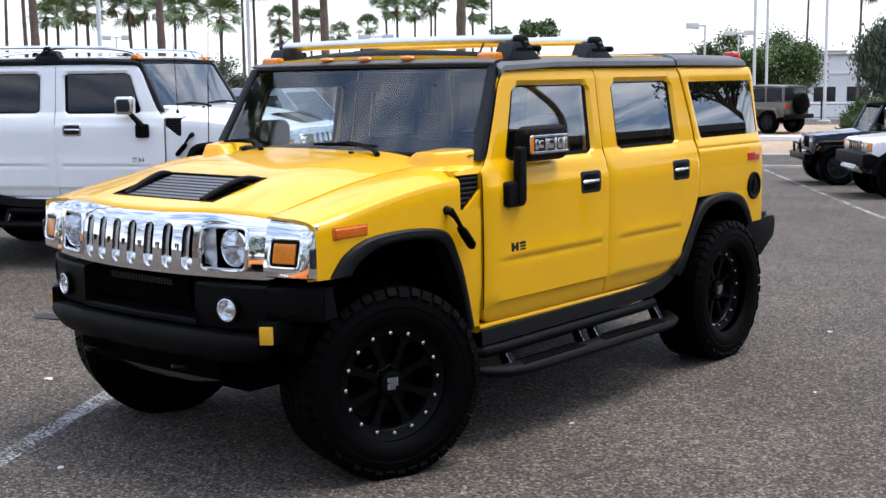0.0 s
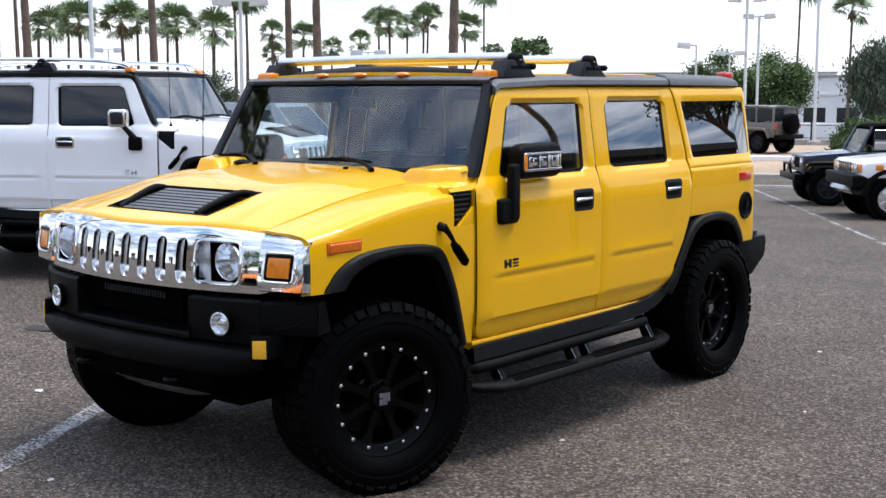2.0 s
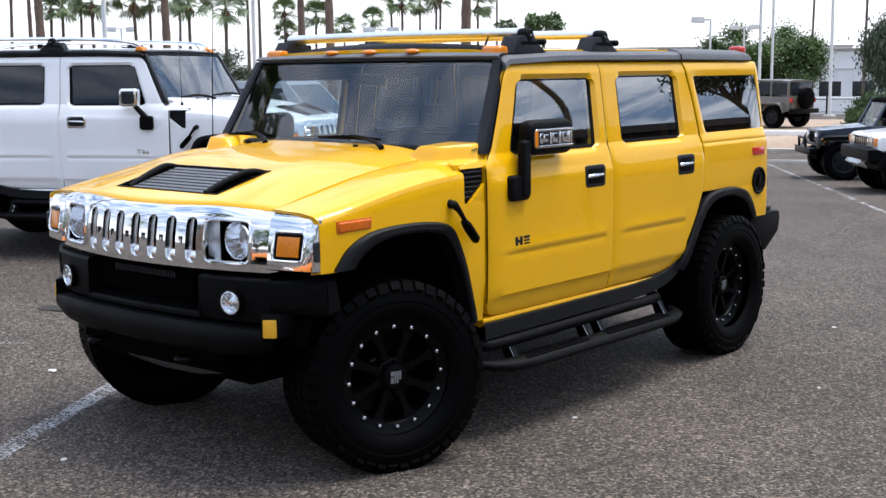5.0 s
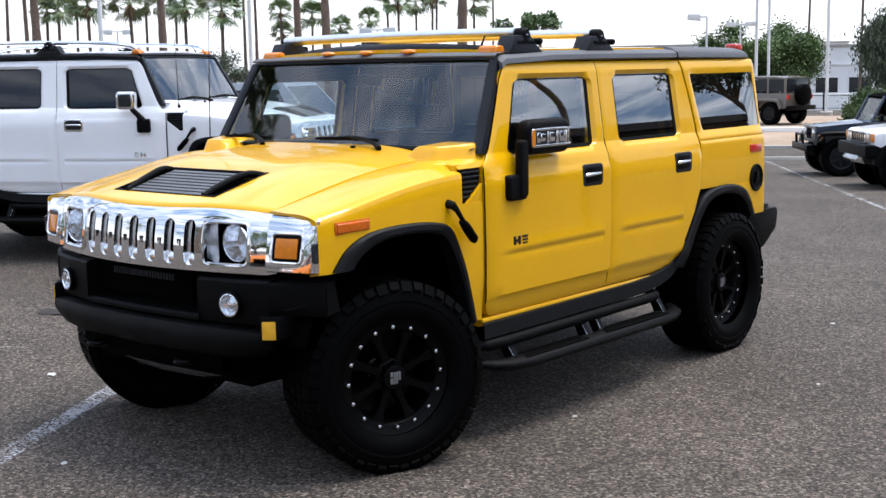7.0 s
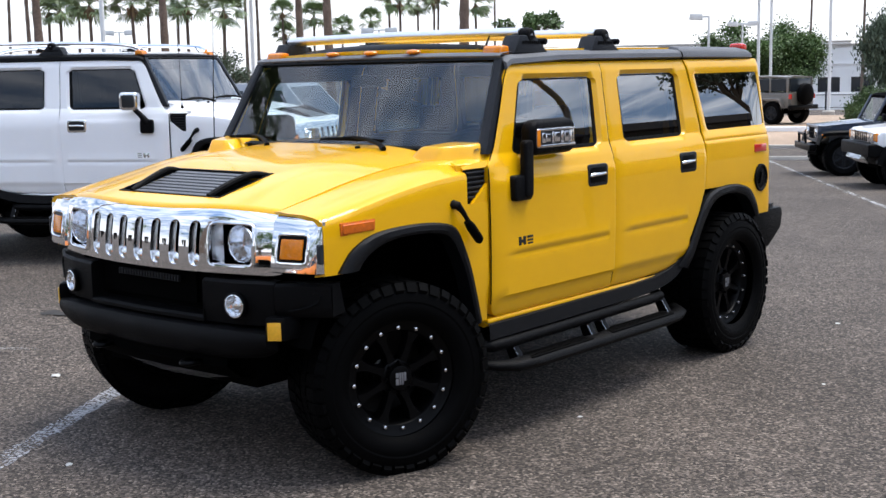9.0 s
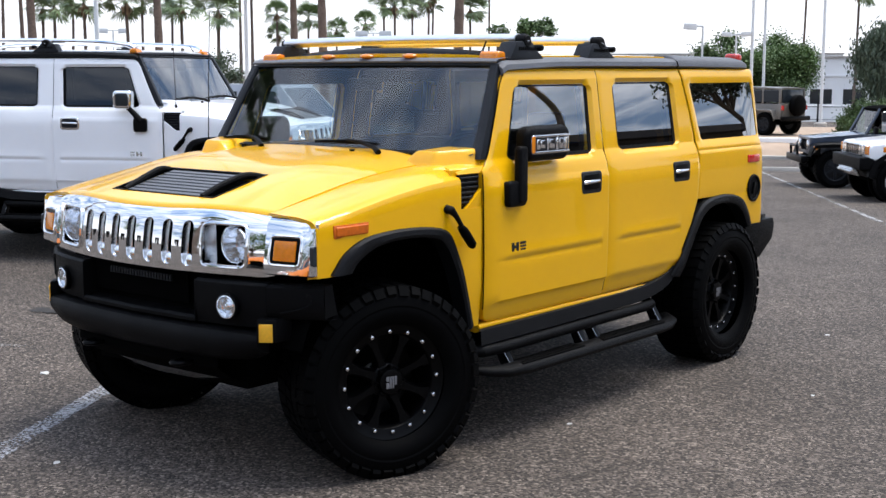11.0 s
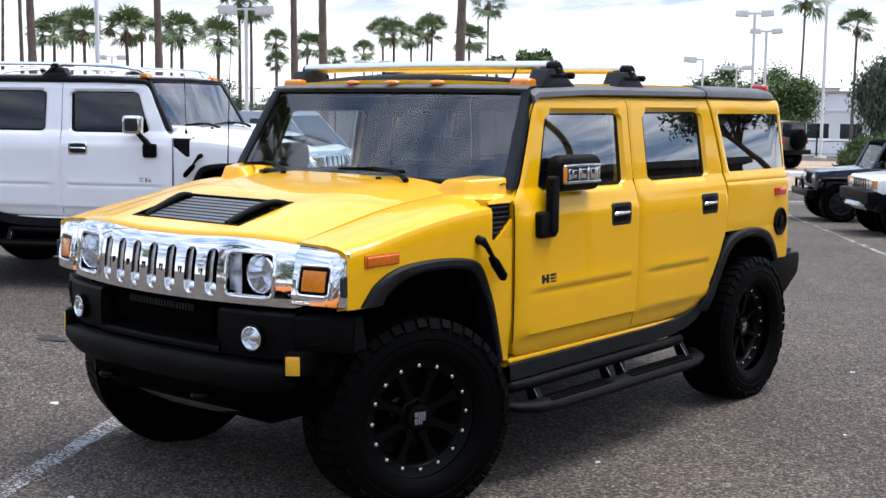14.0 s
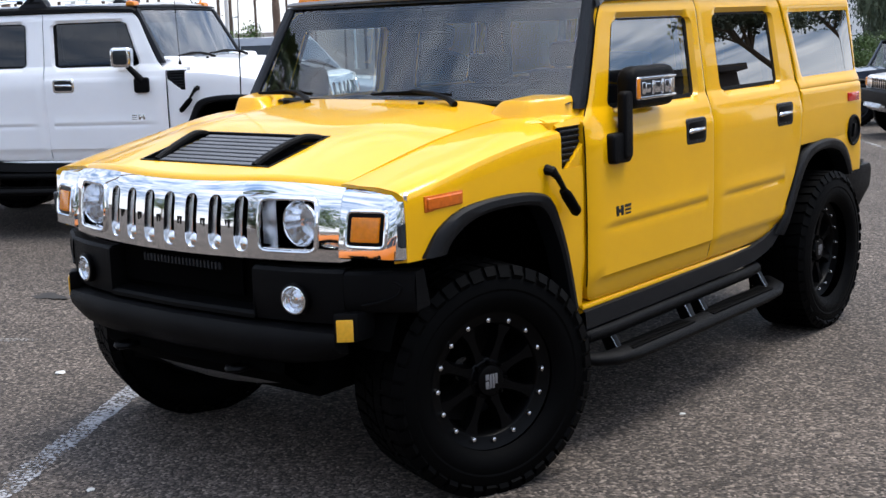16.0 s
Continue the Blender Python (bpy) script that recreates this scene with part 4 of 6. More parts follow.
    # scuttle under the windscreen
    body("scuttle", sheet([[(x, y + 0.06 * (x / 0.9) ** 2, z) for x in np.linspace(-0.96, 0.96, 15)] for y, z in ((0.575, 1.432), (0.60, 1.440), (0.66, 1.436))]), PLASTIC, "black plastic scuttle")
    # hood louvres
    vent = body("hood_vent_tray", sheet([[(x, y, hood_z(x, y) - 0.035) for x in np.linspace(-0.374, 0.374, 7)] for y in np.linspace(-0.473, -0.147, 6)]), DARK, "black hood vent")
    fr = []
    for lo, hi in (((-0.376, -0.476), (0.376, -0.466)), ((-0.376, -0.154), (0.376, -0.144)), ((-0.376, -0.476), (-0.366, -0.144)), ((0.366, -0.476), (0.376, -0.144))):
        n = 5
        b = sheet([[(x, y, hood_z(x, y) + 0.003) for x in np.linspace(lo[0], hi[0], n)] for y in np.linspace(lo[1], hi[1], n)], lip=(0, 0, -0.025))
        fr.append(b)
    part("vent_frame", joined(*fr), PLASTIC, vent)
    for i in range(8):
        y = -0.446 + i * 0.0372
        z = hood_z(0, y)
        # slats in the lightened grey, for the sky they reflect
        part("louvre", boxed((-0.290, -0.0145, -0.003), (0.290, 0.0145, 0.003), 0.002, 1, Matrix.Translation((0, y, z - 0.003)) @ Matrix.Rotation(radians(12), 4, 'X')), LITTRIM, vent)
    for sx in (-1, 1):
        pts = [(sx * 0.285, -0.462, hood_z(0.28, -0.462) - 0.004), (sx * 0.292, -0.39, hood_z(0.28, -0.39) + 0.010), (sx * 0.305, -0.29, hood_z(0.3, -0.29) + 0.020), (sx * 0.318, -0.22, hood_z(0.3, -0.22) + 0.018), (sx * 0.335, -0.158, hood_z(0.3, -0.158) - 0.006)]
        part("lift_handle", tube(smooth_curve(pts, 4), 0.017, 10), PLASTIC, vent, "black curved lift handle")
    # wipers
    for x0, s in ((0.32, 1.0), (-0.50, 0.8)):
        wp = body("wiper", tube([(x0 + 0.19 * s, 0.47, 1.438), (x0 + 0.13 * s, 0.50, 1.460), (x0, 0.555, 1.478), (x0 - 0.14 * s, 0.588, 1.486)], [0.015, 0.012, 0.010, 0.007], 8), PLASTIC, "black wiper arm")
        part("wiper_blade", tube([(x0 - 0.40 * s, 0.612, 1.468), (x0 - 0.15 * s, 0.592, 1.476), (x0 + 0.08 * s, 0.590, 1.470)], [0.006, 0.012, 0.006], 8), RUBBER, wp)
        body("washer_jet", boxed((x0 - 0.012, 0.47, 1.428), (x0 + 0.012, 0.49, 1.448), 0.005), PLASTIC)
    # grille
    zs = sorted(set(np.round(np.concatenate([np.linspace(0.962, 1.236, 10), [0.985 + 0.031 * (1 - math.cos(t)) for t in np.linspace(0, math.pi / 2, 6)], [1.186 - 0.031 * (1 - math.cos(t)) for t in np.linspace(0, math.pi / 2, 6)], [1.170, 0.998, 1.006, 1.178]]), 5).tolist()))
    zs = [z for i, z in enumerate(zs) if i == 0 or z - zs[i - 1] > 0.001]
    def slot_half(z):
        off = 0.0
        for d in (z - 1.155, 1.016 - z):
            if d > 0:
                off = max(off, 0.031 - math.sqrt(max(0.0, 0.031 ** 2 - min(d, 0.031) ** 2)))
        return 0.031 - min(off, 0.030)
    def lamp_half(z):
        off = 0.0
        for d in (min(z, 1.178) - 1.153, 1.023 - max(z, 0.998)):
            if d > 0:
                off = max(off, 0.025 - math.sqrt(max(0.0, 0.025 ** 2 - d * d)))
        return 0.112 - off
    rows = []
    for z in zs:
        stops = [(-0.765, 3), (-0.565 - lamp_half(z), 6), (-0.565 + lamp_half(z), 2)]
        for k in range(-3, 4):
            h = slot_half(min(max(z, 0.985), 1.186))
            stops += [(k * 0.122 - h, 4), (k * 0.122 + h, 2)]
        stops += [(0.565 - lamp_half(z), 6), (0.565 + lamp_half(z), 3), (0.765, 1)]
        r = []
        for x in spaced(*stops):
            yy = grille_y(x) + grille_lean(z)
            if z > 1.20:
                yy += 0.6 * (z - 1.20) ** 1.2
            top = hood_z(x, grille_y(x) + 0.057) - 0.014
            zz = z if z < 1.19 else 1.19 + (z - 1.19) * (top - 1.19) / 0.046
            r.append((x, yy, zz))
        rows.append(r)
    cells, c = [], 3
    cells.append((c, c + 6, 0.998, 1.178)); c += 8
    for k in range(7):
        cells.append((c, c + 4, 0.985, 1.186)); c += 6
    cells.append((c, c + 6, 0.998, 1.178))
    gr = body("grille", sheet(rows, lambda i, j: any(p <= j < q and zs[i] >= lo - 1e-4 and zs[i + 1] <= hi + 1e-4 for p, q, lo, hi in cells), lip=[(0, 0.006, 0), (0, 0.05, 0)]), CHROME, "chrome grille shell with seven upright slots")
    part("grille_backing", sheet([[(x, grille_y(x) + 0.075, z) for x in np.linspace(-0.44, 0.44, 9)] for z in (0.97, 1.20)]), DARK, gr)
    for k in range(-3, 4):
        x = k * 0.122
        t = lathe([(0.030, 0.0), (0.029, 0.03), (0.022, 0.052), (0.010, 0.062)], 16, Matrix.Translation((x, grille_y(x) + 0.035, 0.978)) @ Matrix.Rotation(radians(22), 4, 'X'))
        part("slot_tongue", t, CHROME, gr, "chrome tongue at the foot of a slot")
        liner = [(x - 0.0308 + 0.010 * (1 - math.cos(t)), grille_y(x) + 0.004 + 0.024 * math.sin(t)) for t in np.linspace(0, math.pi / 2, 8)]
        part("slot_liner", sheet([[(px_, py_ + grille_lean(z), z) for px_, py_ in liner] for z in (0.992, 1.03, 1.08, 1.13, 1.182)]), STEEL, gr, "curved bright inside of a slot")
    # plain bars in place of the lettering between the slots
    for k in range(6):
        x = -0.305 + k * 0.122
        y = grille_y(x) - 0.003
        part("grille_mark", joined(boxed((x - 0.011, y, 1.068), (x - 0.003, y + 0.004, 1.098)), boxed((x + 0.003, y, 1.068), (x + 0.011, y + 0.004, 1.098))), SATIN, gr)
    for sx in (-1, 1):
        box = sheet([[(sx * 0.565 + a * 0.112, grille_y(0.565) + d, 1.088 + b * 0.09) for d in (0.035, 0.13)] for a, b in ((-1, -1), (1, -1), (1, 1), (-1, 1), (-1, -1))])
        part("lamp_box", joined(box, boxed((sx * 0.565 - 0.112, grille_y(0.565) + 0.125, 0.998), (sx * 0.565 + 0.112, grille_y(0.565) + 0.135, 1.178))), SATIN, gr)
        lm = Matrix.Translation((sx * 0.598, grille_y(0.565) + 0.030, 1.092)) @ Matrix.Scale(1.02, 4) @ Matrix.Rotation(radians(90), 4, 'X')
        hl = part("headlamp", lathe([(0.082, -0.06), (0.084, -0.004), (0.080, 0.004), (0.077, 0.0), (0.072, -0.030), (0.058, -0.062), (0.038, -0.084), (0.016, -0.094)], 18, lm), BOWL, gr, "round headlamp with faceted reflector", 8)
        part("headlamp_lens", lathe([(0.079, 0.0), (0.066, 0.012), (0.040, 0.020), (0.010, 0.022)], 36, lm), LENS, hl)
        part("headlamp_bulb", lathe([(0.013, -0.092), (0.013, -0.030), (0.008, -0.022)], 12, lm), STEEL, hl)
        part("lamp_wing", sheet([[(sx * (0.4545 + 0.014 * (k / 4) ** 2), grille_y(0.46) + 0.010 + 0.055 * k / 4, z) for k in range(5)] for z in (1.004, 1.09, 1.172)]), STEEL, gr, "bright inner wing of the lamp recess")
    for sx in (-1, 1):
        y = grille_y(0.565)
        pts = []
        for t in range(33):
            a = 2 * math.pi * t / 32
            cx, cz = math.cos(a), math.sin(a)
            px_ = sx * 0.565 + math.copysign(min(1, abs(cx) ** 0.28), cx) * 0.116
            pz = 1.088 + math.copysign(min(1, abs(cz) ** 0.28), cz) * 0.094
            pts.append((px_, grille_y(px_) - 0.005 + grille_lean(pz), pz))
        part("lamp_bezel", tube(pts, 0.0075, 8), CHROME, gr, "chrome headlamp bezel")
    # corner lamp housings
    for sx in (-1, 1):
        fl = (lambda b: mirrored(b)) if sx < 0 else (lambda b: b)
        def corner(u, z):
            """Plan of the corner: from the grille's end round to the fender."""
            x = along(u, [(0, 0.770), (0.35, 0.87), (0.62, 0.955), (0.78, 0.992), (0.90, 1.002), (1.0, 1.006)])
            y = along(u, [(0, -0.540), (0.35, -0.515), (0.62, -0.492), (0.78, -0.474), (0.90, -0.460), (1.0, -0.446)])
            return x, y
        rows = []
        zc = [0.976, 0.982, 1.03, 1.09, 1.15, 1.185, 1.197, 1.203]
        uc = [0, 0.03, 0.2, 0.35, 0.5, 0.62, 0.70, 0.78, 0.84, 0.90, 1.0]
        for i, z in enumerate(zc):
            r = []
            for u in uc:
                x, y = corner(u, z)
                if i in (0, len(zc) - 1):
                    y += 0.010
                    x -= 0.004
                y += 0.80 * (z - 0.97) ** 2 * (1 - 0.75 * step(0.65, 0.95, u))
                rise = 0.012 * (1 - u) * step(1.10, 1.20, z)
                r.append((x, y, z + rise + 0.006 * step(0.66, 1.0, u) * step(1.12, 1.20, z)))
            rows.append(r)
        rows.append([(corner(u, 0)[0] - 0.01 - 0.03 * u, corner(u, 0)[1] + 0.058 - 0.040 * u, 1.206 + 0.010 * (1 - u) + 0.003 * u) for u in uc])
        ch = body("corner_lamp_housing", fl(sheet(rows, lip=(-0.012, 0.010, -0.002))), CHROME, "chrome corner lamp housing")
        def on_corner(x, off, z=1.083):
            y = float(np.interp(x, [0.770, 0.87, 0.955, 0.996], [-0.540, -0.515, -0.492, -0.470]))
            return y - off + 0.80 * (z - 0.97) ** 2
        pts = []
        for t in range(33):
            a = 2 * math.pi * t / 32
            cx, cz = math.cos(a), math.sin(a)
            qx = 0.872 + math.copysign(abs(cx) ** 0.25, cx) * 0.074
            qz = 1.083 + math.copysign(abs(cz) ** 0.25, cz) * 0.062
            pts.append((qx, on_corner(qx, 0.002, qz), qz))
        part("indicator_rim", fl(tube(pts, 0.008, 8)), CHROME, ch, "chrome rim round the indicator")
        part("indicator_well", fl(sheet([[(x, on_corner(x, 0.003, z), z) for x in np.linspace(0.800, 0.944, 5)] for z in np.linspace(1.024, 1.142, 7)], lip=(0, 0.006, 0))), SATIN, ch)
        part("indicator_lens", fl(sheet([[(x, on_corner(x, 0.007 + 0.004 * math.sin(math.pi * (x - 0.820) / 0.104) + (0.002 if i % 2 else 0.0) + (0.0015 if k % 2 else 0), z), z) for i, x in enumerate(np.linspace(0.820, 0.924, 15))] for k, z in enumerate(np.linspace(1.041, 1.125, 9))], lip=(0, 0.010, 0))), AMBER, ch, "amber indicator lens")
        # dark glossy slab on the outer face of the chrome corner
        part("corner_dark_panel", fl(slab(-0.474, -0.444, 1.022, 1.108, 0.985, 1.0055, 0.010, 0.003)), WINDOWDARK, ch, "dark glossy side panel")
    # front bumper
    def bump_y(x):
        return along(abs(x), [(0, -0.690), (0.42, -0.672), (0.62, -0.640), (0.775, -0.590), (0.86, -0.53), (1.0, -0.445)])
    def loaf(x0, x1, prof, n, dy=0.0, taper=False):
        return sheet([[(x, bump_y(x) + dy + a * (1 - (0.6 * max(0, (abs(x) - 0.5) / 0.275) ** 2 if taper else 0)), 0.705 + (b - 0.705) * (1 - (0.5 * max(0, (abs(x) - 0.5) / 0.275) ** 2 if taper else 0))) for a, b in prof] for x in np.linspace(x0, x1, n)])
    low = [(0.16, 0.735), (0.045, 0.730), (0.018, 0.722), (0.004, 0.700), (0.0, 0.670), (0.004, 0.635), (0.020, 0.605), (0.06, 0.582), (0.18, 0.560)]
    lower_bar = loaf(-0.775, 0.775, low, 29, 0.0, True)
    for s in (0, 1):
        ends = [v for v in lower_bar.verts if abs(v.co.x - (-0.775, 0.775)[s]) < 1e-4]
        lower_bar.faces.new(ends)
    bp = body("front_bumper", lower_bar, PLASTIC, "black textured plastic front bumper")
    up = [(0.10, 0.940), (0.055, 0.938), (0.042, 0.926), (0.040, 0.86), (0.044, 0.80), (0.055, 0.742), (0.16, 0.735)]
    for sx in (-1, 1):
        fl = (lambda b: mirrored(b)) if sx < 0 else (lambda b: b)
        part("bumper_pod", fl(joined(loaf(0.42, 0.785, up, 9), prism([(bump_y(0.42) + 0.04, 0.75), (bump_y(0.42) + 0.042, 0.93), (bump_y(0.42) + 0.15, 0.935), (bump_y(0.42) + 0.15, 0.74)], 0.418, 0.421))), PLASTIC, bp)
        wing = [(0.10, 0.935), (0.052, 0.932), (0.040, 0.920), (0.037, 0.88), (0.039, 0.83), (0.046, 0.798), (0.062, 0.782), (0.12, 0.778)]
        part("bumper_wing", fl(joined(loaf(0.79, 1.003, wing, 9, -0.004), prism([(bump_y(1.0) + 0.04, 0.79), (bump_y(1.0) + 0.04, 0.93), (-0.36, 0.935), (-0.33, 0.80)], 1.0, 1.004))), PLASTIC, bp, "black bumper end cap")
        part("wing_crease", fl(tube(smooth_curve([(0.84, bump_y(0.84) + 0.034, 0.812), (0.90, bump_y(0.90) + 0.033, 0.826), (0.945, bump_y(0.945) + 0.033, 0.846), (0.96, bump_y(0.96) + 0.034, 0.880), (0.935, bump_y(0.935) + 0.034, 0.895)], 4), 0.0045, 8)), PLASTIC, bp)
        fm = Matrix.Translation((sx * 0.612, bump_y(0.612) + 0.030, 0.828)) @ Matrix.Rotation(radians(90), 4, 'X') @ Matrix.Rotation(radians(sx * 10), 4, 'Y')
        fg = part("fog_lamp", lathe([(0.058, -0.02), (0.060, 0.006), (0.053, 0.010), (0.050, 0.002), (0.048, -0.012), (0.02, -0.03)], 32, fm), SATIN, bp, "round clear fog lamp")
        part("fog_reflector", lathe([(0.047, 0.0), (0.038, -0.010), (0.026, -0.006), (0.014, 0.002), (0.001, 0.005)], 14, fm, caps=False), BOWL, fg, "", 8)
        part("fog_lens", lathe([(0.047, 0.002), (0.040, 0.010), (0.020, 0.015), (0.006, 0.016)], 28, fm), LENS, fg)
        part("fog_ring", lathe([(0.047, 0.0), (0.051, 0.010), (0.047, 0.012), (0.044, 0.004)], 28, fm, True), CHROME, fg)
        part("side_reflector", fl(boxed((-0.030, -0.004, -0.040), (0.030, 0.004, 0.040), 0.004, 2, Matrix.Translation((0.806, -0.566, 0.728)) @ Matrix.Rotation(radians(37), 4, 'Z'))), REFLECTOR, bp, "yellow square reflector")
        part("reflector_bracket", fl(prism([(0.772, -0.590), (0.80, -0.565), (0.84, -0.535), (0.84, -0.44), (0.74, -0.46)], 0.685, 0.79, 2, 0.01)), PLASTIC, bp)
    # centre intake
    part("intake_back", sheet([[(x, bump_y(x) + 0.13, z) for x in np.linspace(-0.42, 0.42, 9)] for z in (0.74, 0.955)]), DARK, bp)
    part("intake_lip", loaf(-0.42, 0.42, [(0.14, 0.772), (0.05, 0.768), (0.038, 0.758), (0.040, 0.742), (0.10, 0.735)], 13), PLASTIC, bp)
    part("number_plate_panel", boxed((-0.40, -0.570, 0.80), (0.30, -0.56, 0.945), 0.003), DARK, bp)
    part("intake_mesh", joined(*[boxed((-0.24 + k * 0.021, -0.60, 0.895), (-0.228 + k * 0.021, -0.585, 0.925), 0.002, 1, Matrix.Translation((0, 0, 0)) ) for k in range(22)]), TRIM, bp, "row of dark mesh tabs")
    # under the bumper
    part("air_dam", joined(sheet([[(x, bump_y(x) + 0.03 + d, z) for x in np.linspace(-0.52, 0.52, 15)] for d, z in ((0.04, 0.61), (0.03, 0.54), (0.12, 0.47), (0.30, 0.42))])), DARK, bp)
    for sx in (-1, 1):
        part("tow_hook", tube(smooth_curve([(sx * 0.36, -0.55, 0.55), (sx * 0.36, -0.66, 0.55), (sx * 0.33, -0.69, 0.55), (sx * 0.30, -0.66, 0.55), (sx * 0.30, -0.55, 0.55)], 4), 0.013, 8), SATIN, bp, "black tow hook")
    part("skid_plate", sheet([[(x, y, z + 0.04 * (x / 0.4) ** 2) for x in np.linspace(-0.42, 0.42, 9)] for y, z in ((-0.56, 0.50), (-0.48, 0.42), (-0.30, 0.36), (0.2, 0.33))], lip=(0, 0, 0.012)), STEEL, bp, "scuffed metal skid plate")
    # marker lamps on the header
    for x, y, big in ((0.03, 0.872, 0), (0.33, 0.882, 0), (-0.27, 0.882, 0), (0.812, 0.985, 1), (-0.812, 0.985, 1)):
        z = 1.917 if not big else 1.916
        if bright and not big:
            continue
        if big:
            bm = prism([(y - 0.030, z - 0.030), (y - 0.018, z + 0.014), (y + 0.002, z + 0.024), (y + 0.050, z + 0.018), (y + 0.055, z - 0.030)], x - 0.058, x + 0.058, 0, 0.010, 3)
        else:
            bm = bmesh.new()
            bmesh.ops.create_uvsphere(bm, u_segments=20, v_segments=10, radius=1.0, matrix=Matrix.Translation((x, y + 0.03, z)) @ Matrix.Diagonal((0.046, 0.030, 0.014, 1)))
        body("roof_marker_lamp", bm, AMBER, "amber roof marker lamp")
    # roof rack
    for y in ((1.876,) if bright else (1.178, 1.876)):
        rack = body("rack_bar", tube([(-0.875, y, 2.003), (-0.4, y, 2.008), (0, y, 2.010), (0.4, y, 2.008), (0.85, y, 2.003)], 0.041, 20, 0.64), CHROME if bright else ALUMINIUM, "bright satin aluminium roof rack crossbar")
        for sx in (-1, 1):
            foot = prism([(y - 0.15, 1.895), (y - 0.090, 1.988), (y + 0.04, 1.990), (y + 0.080, 1.950), (y + 0.16, 1.895)], sx * 0.80, sx * 0.905, 0, 0.010)
            part("rack_foot", foot, TRIM, rack, "dark grey rack foot")
            part("rack_mark", joined(*[boxed((sx * 0.905 - 0.004, y - 0.075 + 0.017 * k, 1.943), (sx * 0.905 + 0.004, y - 0.066 + 0.017 * k, 1.960)) for k in range(9)]), PLASTIC, rack)
            em = Matrix.Translation((sx * 0.872, y, 1.990)) @ Matrix.Rotation(radians(90 * sx), 4, 'Y')
            part("end_cap", lathe([(0.036, -0.05), (0.038, 0.006), (0.036, 0.028), (0.028, 0.036), (0.01, 0.037)], 24, em), PLASTIC, rack, "round black end cap with lock")
            part("lock", boxed((-0.004, -0.009, 0.034), (0.004, 0.009, 0.040), 0.001, 1, em), STEEL, rack)
            part("clamp_knob", lathe([(0.017, -0.03), (0.017, 0.02), (0.012, 0.026)], 14, Matrix.Translation((sx * 0.885, y + 0.125, 1.957)) @ Matrix.Rotation(radians(90 * sx), 4, 'Y')), PLASTIC, rack)
    if bright:
        for sx in (-1, 1):
            rail = smooth_curve([(sx * 0.80, 1.02, 1.945), (sx * 0.82, 1.15, 1.985), (sx * 0.83, 1.6, 2.012), (sx * 0.83, 2.4, 2.022), (sx * 0.83, 3.2, 2.012), (sx * 0.80, 3.5, 1.96)], 4)
            body("roof_rail", tube(rail, 0.022, 10), CHROME, "polished roof rail")
    if not bright:
        body("wind_deflector", sheet([[(x, 0.985 + 0.06 * (x / 0.7) ** 2 + d, 1.922 + h - 0.026 * (x / 0.7) ** 2) for x in np.linspace(-0.70, 0.70, 15)] for d, h in ((0.0, -0.012), (0.03, 0.026), (0.08, 0.044))], lip=(0, 0, -0.006)), SATIN, "smoked black sunroof deflector")
    body("whip_antenna", joined(lathe([(0.016, -0.03), (0.014, 0.02), (0.006, 0.04)], 12, Matrix.Translation((-0.91, 0.57, 1.385))), tube([(-0.91, 0.57, 1.40), (-0.905, 0.58, 1.8), (-0.90, 0.595, 2.17)], [0.0035, 0.0028, 0.0018], 8)), SATIN, "thin black whip antenna")
    body("antenna_base", joined(boxed((0.66, 1.02, 1.905), (0.74, 1.16, 1.928), 0.008), tube([(0.70, 1.05, 1.92), (0.695, 1.10, 1.99)], [0.007, 0.004], 8)), PLASTIC)
    body("rear_roof_lamp", boxed((0.79, 3.54, 1.900), (0.88, 3.63, 1.952), 0.022, 3), RED, "red rear roof marker lamp")
    # tail
    rear = sheet([[(x * (1 - 0.05 * max(0, z - 1.4)), 3.765 - 0.10 * max(0, z - 1.4) - 0.03 * (x / 0.87) ** 4, z) for x in np.linspace(-0.87, 0.87, 11)] for z in (0.84, 1.0, 1.2, 1.40, 1.42, 1.6, 1.78, 1.85)])
    tg = body("tailgate", rear, paint)
    part("tailgate_window", sheet([[(x, 3.772 - 0.10 * max(0, z - 1.4), z) for x in np.linspace(-0.70, 0.70, 5)] for z in (1.43, 1.76)]), TINTED, tg)
    tb = prism([(3.50, 0.845), (3.93, 0.845), (3.955, 0.80), (3.93, 0.70), (3.74, 0.585), (3.66, 0.585), (3.56, 0.70)], -1.0, 1.0, 0, 0.018, 2)
    rb = body("rear_bumper", tb, PLASTIC, "black plastic rear bumper")
    for sx in (-1, 1):
        part("bumper_step", joined(*[boxed((sx * 0.94, 3.58 + 0.0, 0.850 + 0.011 * k), (sx * 1.002, 3.80, 0.857 + 0.011 * k), 0.002, 1) for k in range(3)]), PLASTIC, rb)
    # underbody
    for b in (boxed((-0.95, 0.62, 0.50), (0.95, 2.46, 0.62)), boxed((-0.55, -0.45, 0.42), (0.55, 3.7, 0.75)), boxed((-0.93, 3.50, 0.60), (0.93, 3.72, 0.85))):
        body("chassis", b, DARK)
    for y in (0, 3.118):
        body("axle", joined(tube([(-0.80, y, 0.437 + lift * 0.0), (0.80, y, 0.437)], 0.055, 12), lathe([(0.06, -0.15), (0.15, -0.05), (0.15, 0.05), (0.06, 0.15)], 16, Matrix.Translation((0.1, y, 0.437)) @ Matrix.Rotation(radians(90), 4, 'Y'))), DARK)
    # cabin
    body("cabin_floor", boxed((-0.93, 0.66, 0.70), (0.93, 3.70, 0.75)), SEATS)
